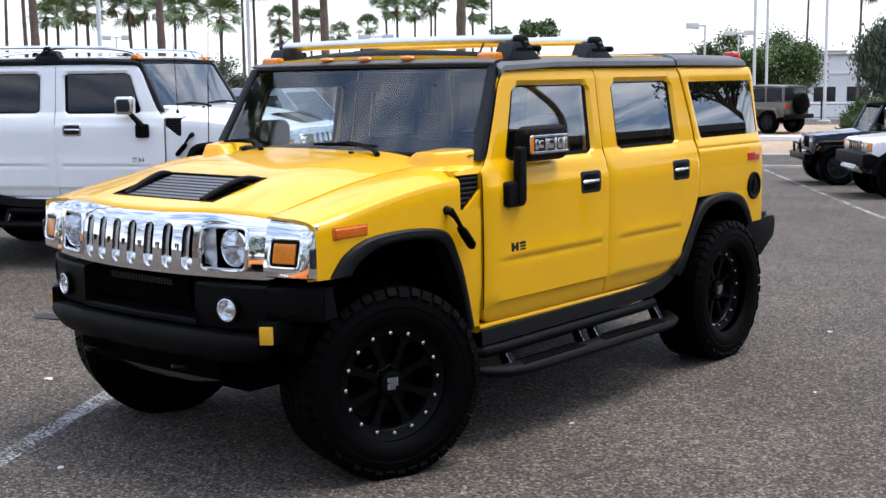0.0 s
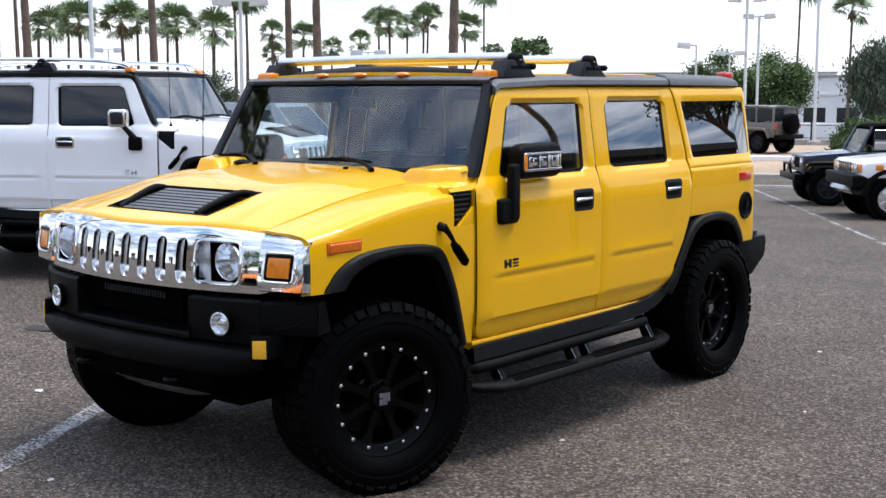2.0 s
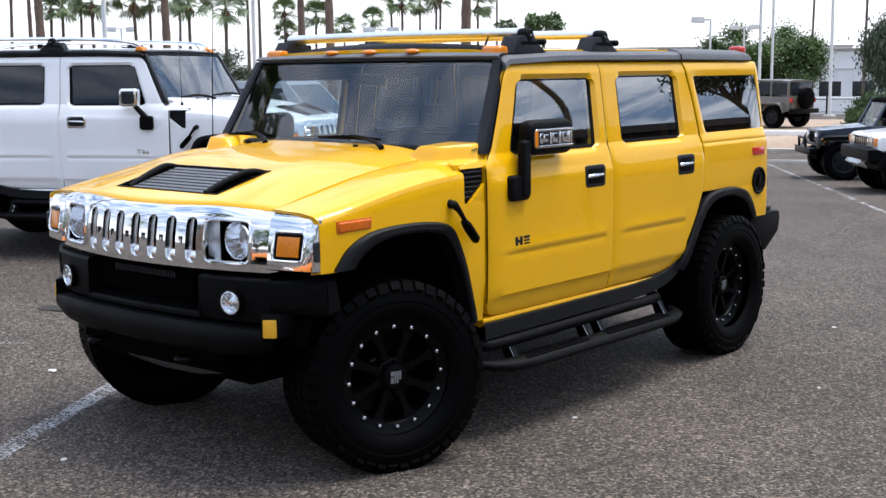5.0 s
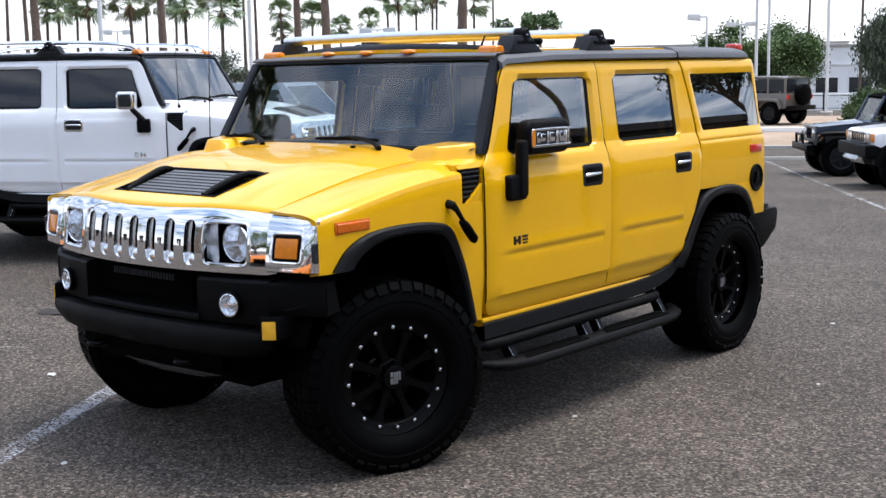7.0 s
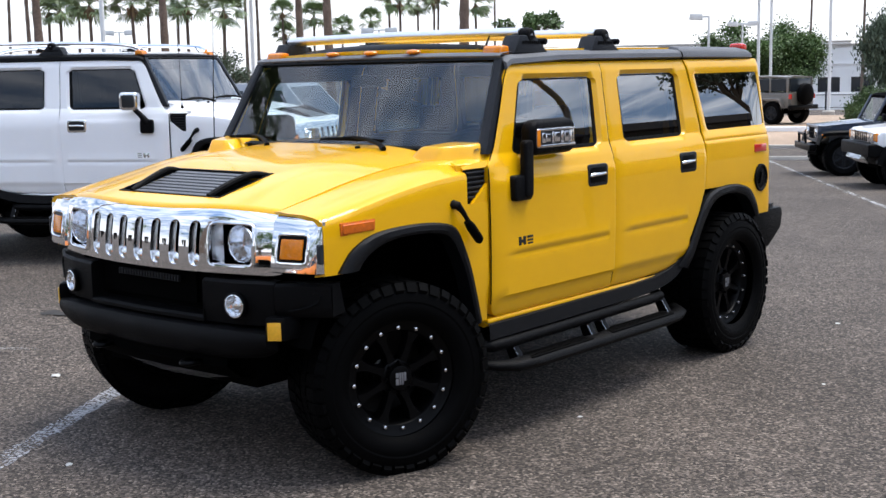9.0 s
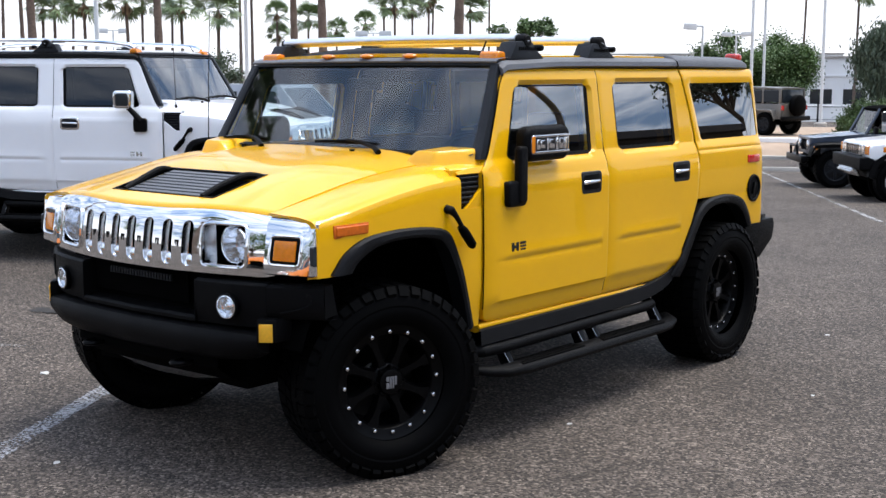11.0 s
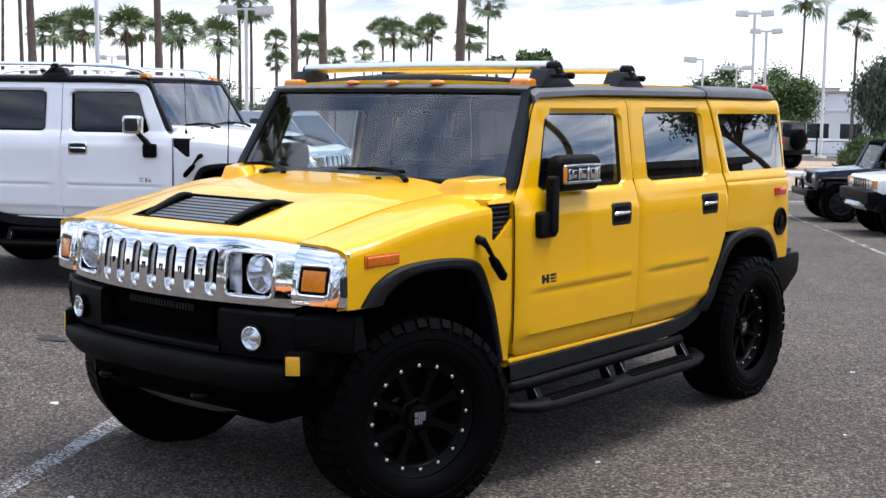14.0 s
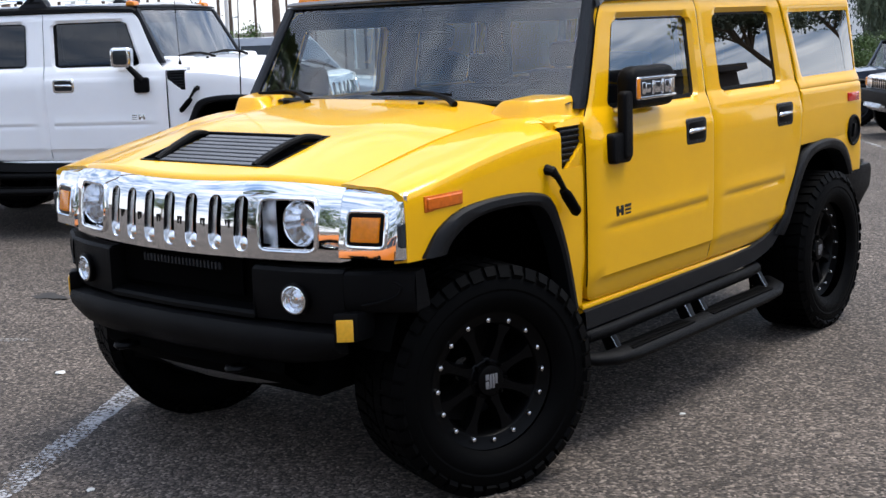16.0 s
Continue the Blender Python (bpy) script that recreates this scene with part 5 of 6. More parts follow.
    body("dashboard", prism([(0.70, 0.95), (0.70, 1.40), (0.86, 1.425), (1.02, 1.39), (1.08, 1.25), (1.05, 0.95)], -0.93, 0.93, 0, 0.03), SEATS, "dark dashboard")
    body("steering_wheel", lathe([(0.178, 0.0), (0.190, 0.014), (0.202, 0.0), (0.190, -0.014)], 36, Matrix.Translation((0.42, 1.22, 1.32)) @ Matrix.Rotation(radians(65), 4, 'X'), True), SEATS, "black steering wheel")
    for sx in (-1, 1):
        for y in (1.92, 2.72):
            st = body("seat_back", boxed((sx * 0.45 - 0.25, y, 0.95), (sx * 0.45 + 0.25, y + 0.16, 1.43 if y < 2 else 1.48), 0.05, 3), SEATS, "dark leather seat back")
            part("headrest", boxed((sx * 0.45 - 0.12, y + 0.03, 1.44 if y < 2 else 1.49), (sx * 0.45 + 0.12, y + 0.12, 1.60 if y < 2 else 1.64), 0.04, 3), SEATS, st)
            part("cushion", boxed((sx * 0.45 - 0.26, y - 0.45, 0.85), (sx * 0.45 + 0.26, y + 0.05, 1.0), 0.05, 3), SEATS, st)
    body("rear_view_mirror", joined(boxed((-0.12, 0.90, 1.735), (0.12, 0.93, 1.80), 0.012), tube([(0, 0.93, 1.78), (0, 0.90, 1.85)], 0.01, 8)), PLASTIC)
    # wheels
    for y in (0, 3.118):
        for sx in (-1, 1):
            st = steer if y == 0 else 0
            at = (sx * 1.005, 0.01) if y == 0 else (sx * 1.018, y)
            if st and sx < 0:
                at, st = (-0.985, 0.20), st * 1.15
            wheel(car, (*at, tyre_r - 0.009 - lift), sx, st, tyre_r, detailed=near, dish=0.0 if y == 0 else 0.032)
    return car


off_road_wagon(Matrix(), YELLOW, "bright yellow off-road wagon with chrome grille and black wheels", steer=-20.8)
off_road_wagon(pose(-4.597, 4.383, 0.116, 0, 0, 118.12), WHITE, "white lifted off-road wagon with chrome mirrors and handles", tyre_r=0.50, lift=0.058, bright=True)


# ---- other vehicles ----
def simple_wheel(parent, centre, sx, r, hub=SATIN):
    turn = Matrix.Translation(centre) @ Matrix.Rotation(radians(90 * sx), 4, 'Y') @ Matrix.Scale(r, 4)
    rim = [lathe([(0.58, -0.4), (0.60, -0.02), (0.62, 0.0), (0.57, 0.0), (0.53, -0.04), (0.50, -0.16), (0.15, -0.10), (0.13, -0.03), (0.05, -0.02)], 28)]
    for i in range(6):
        rim.append(boxed((0.10, -0.075, -0.12), (0.55, 0.075, -0.04), 0.02, 1, Matrix.Rotation(i * math.pi / 3, 4, 'Z')))
    w = part("wheel_rim", joined(*rim), hub, parent)
    w.matrix_local = turn
    t = [lathe([(0.60, -0.60), (0.80, -0.66), (0.95, -0.60), (0.985, -0.50), (0.985, -0.08), (0.95, 0.02), (0.80, 0.07), (0.60, 0.0)], 36, caps=False)]
    for i in range(30):
        a = 2 * math.pi * i / 30
        t.append(boxed((0.95, -0.07, -0.58), (1.0, 0.07, -0.32), 0, 1, Matrix.Rotation(a, 4, 'Z')))
        t.append(boxed((0.95, -0.07, -0.26), (1.0, 0.07, 0.0), 0, 1, Matrix.Rotation(a + 0.1, 4, 'Z')))
    part("tyre", joined(*t), RUBBER, w, "black chunky tyre")
    return w


def trail_car(m, paint, label, spare=False):
    """A short-nosed open-fender off-roader with a hard top. Front towards -y, origin under the front axle."""
    car = thing("trail_car", m, label, "car")
    p = lambda n, bm, mat, lab="": part(n, bm, mat, car, lab)
    R, WB = 0.43, 2.62
    p("body", joined(boxed((-0.72, 0.62, 0.62), (0.72, 3.32, 1.18), 0.03), boxed((-0.70, -0.30, 0.70), (0.70, 0.66, 0.95), 0.02)), paint)
    hood = sheet([[(x * (0.62 + 0.12 * (y + 0.45) / 1.1), y, 1.10 + 0.10 * (y + 0.45) / 1.1 + 0.03 * (1 - x * x)) for x in np.linspace(-1, 1, 9)] for y in (-0.47, -0.44, -0.2, 0.2, 0.62)], lip=(0, 0, -0.16))
    p("hood", hood, paint)
    g = p("grille", boxed((-0.62, -0.52, 0.74), (0.62, -0.44, 1.12), 0.03, 3), paint)
    for k in range(7):
        part("grille_slot", boxed((-0.235 + k * 0.078 - 0.02, -0.525, 0.82), (-0.235 + k * 0.078 + 0.02, -0.515, 1.06), 0.008), DARK, g)
    for sx in (-1, 1):
        h = p("headlamp", lathe([(0.095, -0.02), (0.098, 0.01), (0.088, 0.016), (0.05, 0.024), (0.01, 0.026)], 20, Matrix.Translation((sx * 0.43, -0.52, 0.95)) @ Matrix.Rotation(radians(90), 4, 'X')), BOWL, "round headlamp")
        arch = smooth_curve([(-0.56, 0.72), (-0.50, 0.92), (-0.36, 1.0), (0.30, 1.0), (0.46, 0.90), (0.60, 0.60)], 3)
        fl = sheet([[(sx * 0.62, y, z - 0.0), (sx * 0.90, y, z), (sx * 0.94, y, z - 0.03), (sx * 0.93, y, z - 0.09)] for y, z in arch], lip=(0, 0, -0.01))
        p("fender", fl, PLASTIC if not spare else paint, "dark moulded fender")
        p("indicator", boxed((sx * 0.84, -0.50, 0.86), (sx * 0.93, -0.42, 0.94), 0.015), AMBER, "amber fender indicator")
        arch = smooth_curve([(WB - 0.60, 0.62), (WB - 0.48, 0.90), (WB - 0.34, 0.98), (WB + 0.30, 0.98), (WB + 0.44, 0.90), (WB + 0.55, 0.62)], 3)
        p("fender", sheet([[(sx * 0.70, y, z), (sx * 0.90, y, z), (sx * 0.94, y, z - 0.03), (sx * 0.93, y, z - 0.08)] for y, z in arch], lip=(0, 0, -0.01)), PLASTIC if not spare else paint)
        d = p("door", boxed((sx * 0.71, 0.72, 0.64), (sx * 0.745, 1.66, 1.18), 0.012), paint)
        part("door_handle", boxed((sx * 0.745, 1.50, 1.06), (sx * 0.765, 1.60, 1.10), 0.006), PLASTIC, d)
        p("door_mirror", boxed((sx * 0.80, 0.78, 1.20), (sx * 0.98, 0.86, 1.36), 0.03, 3), PLASTIC, "black door mirror")
        for y in (0.0, WB):
            simple_wheel(car, (sx * 0.86, y, R), sx, R, TRIM)
        p("step_bar", tube([(sx * 0.80, 0.65, 0.50), (sx * 0.88, 0.72, 0.46), (sx * 0.88, 1.95, 0.46), (sx * 0.80, 2.02, 0.50)], 0.03, 8), SATIN)
        for y0, y1 in ((0.98, 1.60), (1.72, 2.40), (2.48, 3.18)):
            p("side_window", boxed((sx * 0.69, y0, 1.24), (sx * 0.712, y1, 1.68), 0.008, 1), TINTED if not spare else WINDOWDARK, "dark side window")
    top = sheet([[(x, y, z - 0.03 * (x / 0.7) ** 4) for x in np.linspace(-0.69, 0.69, 9)] for y, z in ((0.92, 1.74), (1.0, 1.79), (1.8, 1.82), (2.8, 1.81), (3.25, 1.78))], lip=(0, 0, -0.06))
    p("hard_top", top, DARK if not spare else paint, "hard top")
    for sx in (-1, 1):
        for y in (1.63, 2.42, 3.22):
            p("top_pillar", boxed((sx * 0.66, y - 0.04, 1.16), (sx * 0.70, y + 0.07, 1.76), 0.01), DARK if not spare else paint)
        p("screen_pillar", tube([(sx * 0.68, 0.66, 1.18), (sx * 0.66, 0.95, 1.74)], 0.035, 8), paint)
    p("windscreen", sheet([[(x, 0.68 + 0.27 * v, 1.20 + 0.54 * v) for x in (-0.66, 0, 0.66)] for v in (0, 0.5, 1)]), SHIELD, "flat windscreen")
    p("front_bumper", joined(boxed((-0.80, -0.74, 0.56), (0.80, -0.58, 0.72), 0.03), tube([(-0.35, -0.72, 0.72), (-0.30, -0.74, 0.92), (0.30, -0.74, 0.92), (0.35, -0.72, 0.72)], 0.03, 8)), SATIN, "black steel bumper with hoop")
    p("rear_bumper", boxed((-0.80, 3.34, 0.55), (0.80, 3.50, 0.72), 0.03), SATIN)
    p("chassis", joined(boxed((-0.45, -0.5, 0.45), (0.45, 3.3, 0.70)), tube([(-0.8, 0, 0.43), (0.8, 0, 0.43)], 0.06, 8), tube([(-0.8, WB, 0.43), (0.8, WB, 0.43)], 0.06, 8)), DARK)
    p("tailgate", boxed((-0.66, 3.30, 0.66), (0.66, 3.36, 1.18), 0.02), paint)
    p("tail_window", boxed((-0.60, 3.24, 1.22), (0.60, 3.28, 1.70), 0.02), WINDOWDARK, "dark tail window")
    p("seats", joined(*[boxed((sx * 0.36 - 0.22, 1.45, 0.8), (sx * 0.36 + 0.22, 1.60, 1.55), 0.05) for sx in (-1, 1)]), SEATS)
    if spare:
        s = p("spare_wheel", lathe([(0.05, 0.0), (0.33, 0.0), (0.38, -0.03), (0.40, -0.10), (0.40, -0.20), (0.36, -0.25), (0.05, -0.25)], 32, Matrix.Translation((0.05, 3.68, 1.12)) @ Matrix.Rotation(radians(-90), 4, 'X')), RUBBER, "black spare wheel with cover")
        for sx in (-1, 1):
            p("tail_lamp", boxed((sx * 0.62, 3.32, 0.95), (sx * 0.74, 3.39, 1.12), 0.01), RED, "red tail lamp")
        p("number_plate", boxed((-0.62, 3.37, 0.86), (-0.34, 3.38, 1.0), 0.004), PAPER, "pale blank plate")
    return car


def compact_suv(m, paint, label, category="car"):
    """A square-nosed compact wagon with chrome grille and dark lower cladding."""
    car = thing("compact_suv", m, label, category)
    p = lambda n, bm, mat, lab="": part(n, bm, mat, car, lab)
    R, WB = 0.41, 2.84
    side = [(-0.55, 0.80), (-0.56, 1.02), (-0.50, 1.10), (0.70, 1.22), (3.72, 1.22), (3.74, 0.80)]
    p("body", prism(side, -0.92, 0.92, 0, 0.05, 3), paint)
    cab = bmesh.new()
    lo = [(-0.88, 0.70), (0.88, 0.70), (0.88, 3.70), (-0.88, 3.70)]
    hi = [(-0.74, 1.22), (0.74, 1.22), (0.76, 3.45), (-0.76, 3.45)]
    a, b = [cab.verts.new((x, y, 1.20)) for x, y in lo], [cab.verts.new((x, y, 1.80)) for x, y in hi]
    cab.faces.new(b)
    for i in range(4):
        cab.faces.new((a[i], a[(i + 1) % 4], b[(i + 1) % 4], b[i]))
    p("cabin", bevel(cab, 0.05, 3), paint)
    p("windscreen", sheet([[(x * (0.80 - 0.09 * v), 0.74 + 0.44 * v - 0.012, 1.24 + 0.50 * v) for x in (-1, 0, 1)] for v in (0, 1)], lip=(0, 0.01, 0)), WINDOWDARK, "dark windscreen")
    g = p("grille", boxed((-0.52, -0.60, 0.86), (0.52, -0.53, 1.08), 0.02, 3), CHROME, "chrome grille")
    for k in range(7):
        part("grille_slot", boxed((-0.36 + k * 0.12 - 0.03, -0.606, 0.885), (-0.36 + k * 0.12 + 0.03, -0.59, 1.055), 0.01), DARK, g)
    for sx in (-1, 1):
        h = p("headlamp", boxed((sx * 0.52, -0.59, 0.88), (sx * 0.72, -0.50, 1.08), 0.02, 3), BOWL, "clear headlamp")
        p("indicator", boxed((sx * 0.73, -0.57, 0.90), (sx * 0.90, -0.46, 1.06), 0.02, 3), AMBER, "amber indicator")
        p("side_marker", boxed((sx * 0.90, -0.30, 0.95), (sx * 0.935, -0.16, 1.05), 0.01), AMBER, "amber side marker")
        for y0, y1 in ((1.05, 1.75), (1.83, 2.60), (2.70, 3.42)):
            q = [(sx * (0.905 - 0.14 * ((z - 1.22) / 0.58)), y, z) for y, z in ((y0, 1.28), (y1, 1.28), (y1 - 0.02, 1.70), (y0 + (0.22 if y0 < 1.2 else 0.02), 1.70))]
            bm = bmesh.new()
            bm.faces.new([bm.verts.new(v) for v in q])
            r = bmesh.ops.extrude_face_region(bm, geom=list(bm.faces))
            for v in r["geom"]:
                if isinstance(v, bmesh.types.BMVert):
                    v.co.x -= sx * 0.05
            p("side_window", bm, WINDOWDARK, "dark side window")
        for y in (0, WB):
            outer = [(y + 0.56 * math.cos(t), max(0.5, 0.44 + 0.54 * math.sin(t))) for t in np.linspace(0.05, math.pi - 0.05, 13)]
            inner = [(y + 0.47 * math.cos(t), max(0.45, 0.44 + 0.46 * math.sin(t))) for t in np.linspace(0.05, math.pi - 0.05, 13)]
            p("arch_flare", sheet([[(sx * 0.80, a0, a1), (sx * 0.945, a0, a1), (sx * 0.95, b0, b1), (sx * 0.70, b0, b1)] for (a0, a1), (b0, b1) in zip(outer, inner)]), PLASTIC, "dark arch flare")
            p("wheel_house", lathe([(0.47, 0), (0.47, 0.08)], 20, Matrix.Translation((sx * 0.62 - 0.04, y, 0.44)) @ Matrix.Rotation(radians(90), 4, 'Y')), DARK)
            simple_wheel(car, (sx * 0.93, y, R), sx, R, STEEL)
        p("door_mirror", boxed((sx * 0.95, 0.92, 1.20), (sx * 1.10, 1.02, 1.36), 0.03, 3), CHROME, "chrome door mirror")
        p("door_seam", boxed((sx * 0.915, 1.78, 0.82), (sx * 0.924, 1.79, 1.22)), DARK)
    p("front_bumper", joined(boxed((-0.92, -0.72, 0.62), (0.92, -0.45, 0.86), 0.04, 3), boxed((-0.90, -0.45, 0.45), (0.90, -0.2, 0.8), 0.02)), PLASTIC, "dark plastic bumper")
    p("bumper_guard", prism([(-0.76, 0.56), (-0.70, 0.66), (-0.60, 0.66), (-0.56, 0.46)], -0.45, 0.45, 0, 0.02), STEEL, "bright lower bumper guard")
    p("side_cladding", joined(boxed((-0.93, 0.50, 0.48), (0.93, WB - 0.5, 0.66), 0.03), boxed((-0.90, -0.4, 0.62), (0.90, 3.7, 0.82), 0.02)), PLASTIC)
    p("rear_bumper", boxed((-0.92, 3.60, 0.55), (0.92, 3.84, 0.85), 0.04), PLASTIC)
    p("chassis", boxed((-0.6, -0.3, 0.35), (0.6, 3.5, 0.65)), DARK)
    return car


def low_car(m, paint, label):
    """A rounded saloon."""
    car = thing("saloon_car", m, label, "car")
    p = lambda n, bm, mat, lab="": part(n, bm, mat, car, lab)
    prof = smooth_curve([(-0.85, 0.45), (-0.85, 0.62), (-0.55, 0.76), (0.55, 0.90), (3.0, 0.95), (3.62, 0.90), (3.72, 0.62), (3.66, 0.42)], 4)
    rows = []
    for y, z in prof:
        w = 0.88 - 0.12 * step(0.3, 0.9, abs(y - 1.4) / 2.3)
        rows.append([(-w, y, min(z, 0.30)), (-w - 0.02, y, z * 0.75), (-w + 0.06, y, z), (0, y, z + 0.02), (w - 0.06, y, z), (w + 0.02, y, z * 0.75), (w, y, min(z, 0.30))])
    p("body", sheet(rows), paint)
    roof = smooth_curve([(0.62, 0.92), (1.30, 1.38), (1.9, 1.45), (2.5, 1.40), (3.15, 0.98)], 4)
    rows = []
    for y, z in roof:
        w = 0.80 - 0.22 * (z - 0.92) / 0.5
        rows.append([(-0.82, y, 0.90), (-w, y, z - 0.02), (-w + 0.12, y, z + 0.01), (0, y, z + 0.03), (w - 0.12, y, z + 0.01), (w, y, z - 0.02), (0.82, y, 0.90)])
    p("cabin_glass", sheet(rows), WINDOWDARK, "dark windows all round")
    p("roof", sheet([[(x * 0.58, y, z + 0.035 - 0.02 * x * x) for x in np.linspace(-1, 1, 7)] for y, z in roof if z > 1.33], lip=(0, 0, -0.03)), paint)
    for sx in (-1, 1):
        for (y0, z0, y1, z1) in ((0.70, 0.94, 1.32, 1.39), (1.85, 0.94, 1.88, 1.44), (3.02, 0.97, 2.55, 1.40)):
            p("pillar", tube([(sx * 0.83, y0, z0), (sx * 0.60, y1, z1)], 0.035, 8), paint)
        for y in (0, 2.75):
            simple_wheel(car, (sx * 0.86, y, 0.33), sx, 0.33, STEEL)
        p("headlamp", boxed((sx * 0.50, -0.84, 0.58), (sx * 0.78, -0.70, 0.70), 0.03, 3), BOWL)
        p("tail_lamp", boxed((sx * 0.55, 3.62, 0.72), (sx * 0.80, 3.71, 0.86), 0.02), RED)
    p("underbody", boxed((-0.80, -0.6, 0.20), (0.80, 3.5, 0.6)), DARK)
    return car


def stand(x, y, turn):
    return pose(x, y, ground_z(x, y), 0, 0, turn)


trail_car(stand(-5.02, 19.05, -54) @ Matrix.Scale(0.85, 4), NAVY, "dark navy open-fender off-roader with black hard top")
compact_suv(stand(-2.95, 16.45, -52) @ Matrix.Scale(0.86, 4), WHITE, "white square-nosed compact wagon with chrome grille")
trail_car(pose(-15.67, 35.47, -0.22, 0, 0, -103.5) @ Matrix.Scale(0.87, 4), TAN, "dusty grey-brown off-roader with a covered spare wheel", spare=True)
compact_suv(stand(-7.9, 9.5, 118), SILVER, "grey compact wagon parked behind the white wagon")
low_car(stand(-0.4, -7.0, -112), ORANGE, "bright orange saloon parked across the lane")

# ---- planted strip, kerb, wall, fence, building ----
KERB = [(-10.9 + 3 * k, 28.85 + 1.25 * k) for k in range(-10, 11)]


def strip(name, profile, mat, label, category):
    """A long body along the kerb's line; profile of (offset behind the line, height)."""
    rows = [[(x - 0.385 * o, y + 0.923 * o, z) for o, z in profile] for x, y in KERB]
    return lone(name, sheet(rows), mat, label, category, kind="structure")


strip("kerb", [(0, -0.95), (0, -0.51), (0.02, -0.50), (0.15, -0.50), (0.15, -0.95)], CONCRETE, "pale concrete kerb of the planted strip", "kerb")
strip("planted_strip", [(0.15, -0.53), (0.9, -0.46), (1.8, -0.34), (2.6, -0.26), (4.0, -0.22), (13, -0.22), (13.5, -1.2)], GRAVEL, "tan gravel bank with a planted strip", "planting bed")
strip("low_wall", [(2.6, -0.6), (2.6, -0.135), (2.62, -0.125), (2.80, -0.125), (2.82, -0.135), (2.82, -0.6)], STUCCO, "low pale concrete wall along the bank", "wall")
lone("wheel_stop", prism([(-0.09, 0), (-0.06, 0.12), (0.06, 0.12), (0.09, 0)], -0.9, 0.9, 0, 0.012), CONCRETE, "concrete wheel stop on the asphalt", "wheel stop", stand(-7.75, 23.30, 26) @ Matrix.Scale(0.78, 4))


def low_building(origin, turn, length, height, depth, label, openings, mat=STUCCO):
    """A white flat-roofed block with a parapet and a band of deep dark openings."""
    b = thing("commercial_building", pose(*origin, 0, 0, turn), label, "building")
    parts = []
    z0, z1 = height * 0.393, height * 0.592
    xs = [0.0]
    for a, w in openings:
        xs += [a, a + w]
    xs.append(length)
    for i in range(0, len(xs) - 1, 2):
        parts.append(boxed((xs[i], 0, z0), (xs[i + 1], 0.4, z1)))
    parts += [boxed((0, 0, 0), (length, 0.4, z0)), boxed((0, 0, z1), (length, 0.4, height)), boxed((0, 0.4, 0), (0.4, depth, height)), boxed((length - 0.4, 0.4, 0), (length, depth, height)), boxed((0, depth - 0.4, 0), (length, depth, height))]
    part("wall", joined(*parts), mat, b, "stucco wall")
    part("roof", boxed((0.4, 0.4, height - 0.5), (length - 0.4, depth - 0.4, height - 0.3)), mat, b)
    part("parapet_cap", boxed((-0.12, -0.14, height), (length + 0.12, 0.5, height + 0.18), 0.02), CONCRETE if mat is STUCCO else mat, b)
    part("string_course", boxed((0, -0.08, height * 0.755), (length, -0.002, height * 0.785), 0.01), mat, b)
    for a, w in openings:
        fr = part("window", boxed((a, 0.30, z0), (a + w, 0.34, z1)), WINDOWDARK, b, "dark deep-set window")
        part("mullion", boxed((a + w * 0.5 - 0.05, 0.22, z0), (a + w * 0.5 + 0.05, 0.30, z1)), SATIN, fr)
    return b


def polar(az, d, z=None):
    x, y = 4.5 + d * math.cos(radians(az)), -4.1 + d * math.sin(radians(az))
    return (x, y, ground_z(x, y) if z is None else z)


low_building((*polar(115.2, 104)[:2], -2.97), 20, 42, 5.85, 18, "white two-storey commercial block with dark window band", [(2.95 + 2.5 * k, 1.68) for k in range(14)])
low_building((*polar(124.5, 150)[:2], -3.5), 30, 32, 7.3, 16, "white flat-roofed hall beyond the lot", [(3 + 9 * k, 5.0) for k in range(3)])

hall = thing("long_hall", pose(20.0, 10.0, -1.6), "long dark brown hall beside the lane", "building")
part("wall", prism([(0, 0), (0, 6.55), (14, 6.55), (14, 0)], 0, 32, 1), BROWN, hall)
part("roof", prism([(-0.35, 6.552), (-0.35, 6.80), (14.3, 6.80), (14.3, 6.552)], -0.3, 32.3, 1), BROWN, hall)
for k in range(3):
    part("window", boxed((-0.03, 3 + 8 * k, 1.4), (-0.002, 7.5 + 8 * k, 3.2)), WINDOWDARK, hall, "dark window")

lone("yard_wall", joined(boxed((0, 0, -3.0), (26, 0.25, 0.10), 0.01), boxed((-0.04, -0.05, 0.10), (26.04, 0.30, 0.17), 0.01)), STUCCO, "low white stucco yard wall behind the fence", "wall", pose(*polar(117.6, 67)[:2], 0, 0, 0, 20), kind="structure")
fence = thing("metal_fence", pose(*polar(114.6, 62), 0, 0, 22), "thin metal rail fence in front of a white wall", "fence")
for k in range(13):
    part("post", boxed((k * 1.6 - 0.04, -0.04, -2.5), (k * 1.6 + 0.04, 0.04, 1.0), 0.01), TRIM if k % 3 else BARK2, fence)
for z in (0.25, 0.85):
    part("rail", boxed((-0.05, -0.025, z), (19.3, 0.025, z + 0.04), 0.01), STEEL, fence)

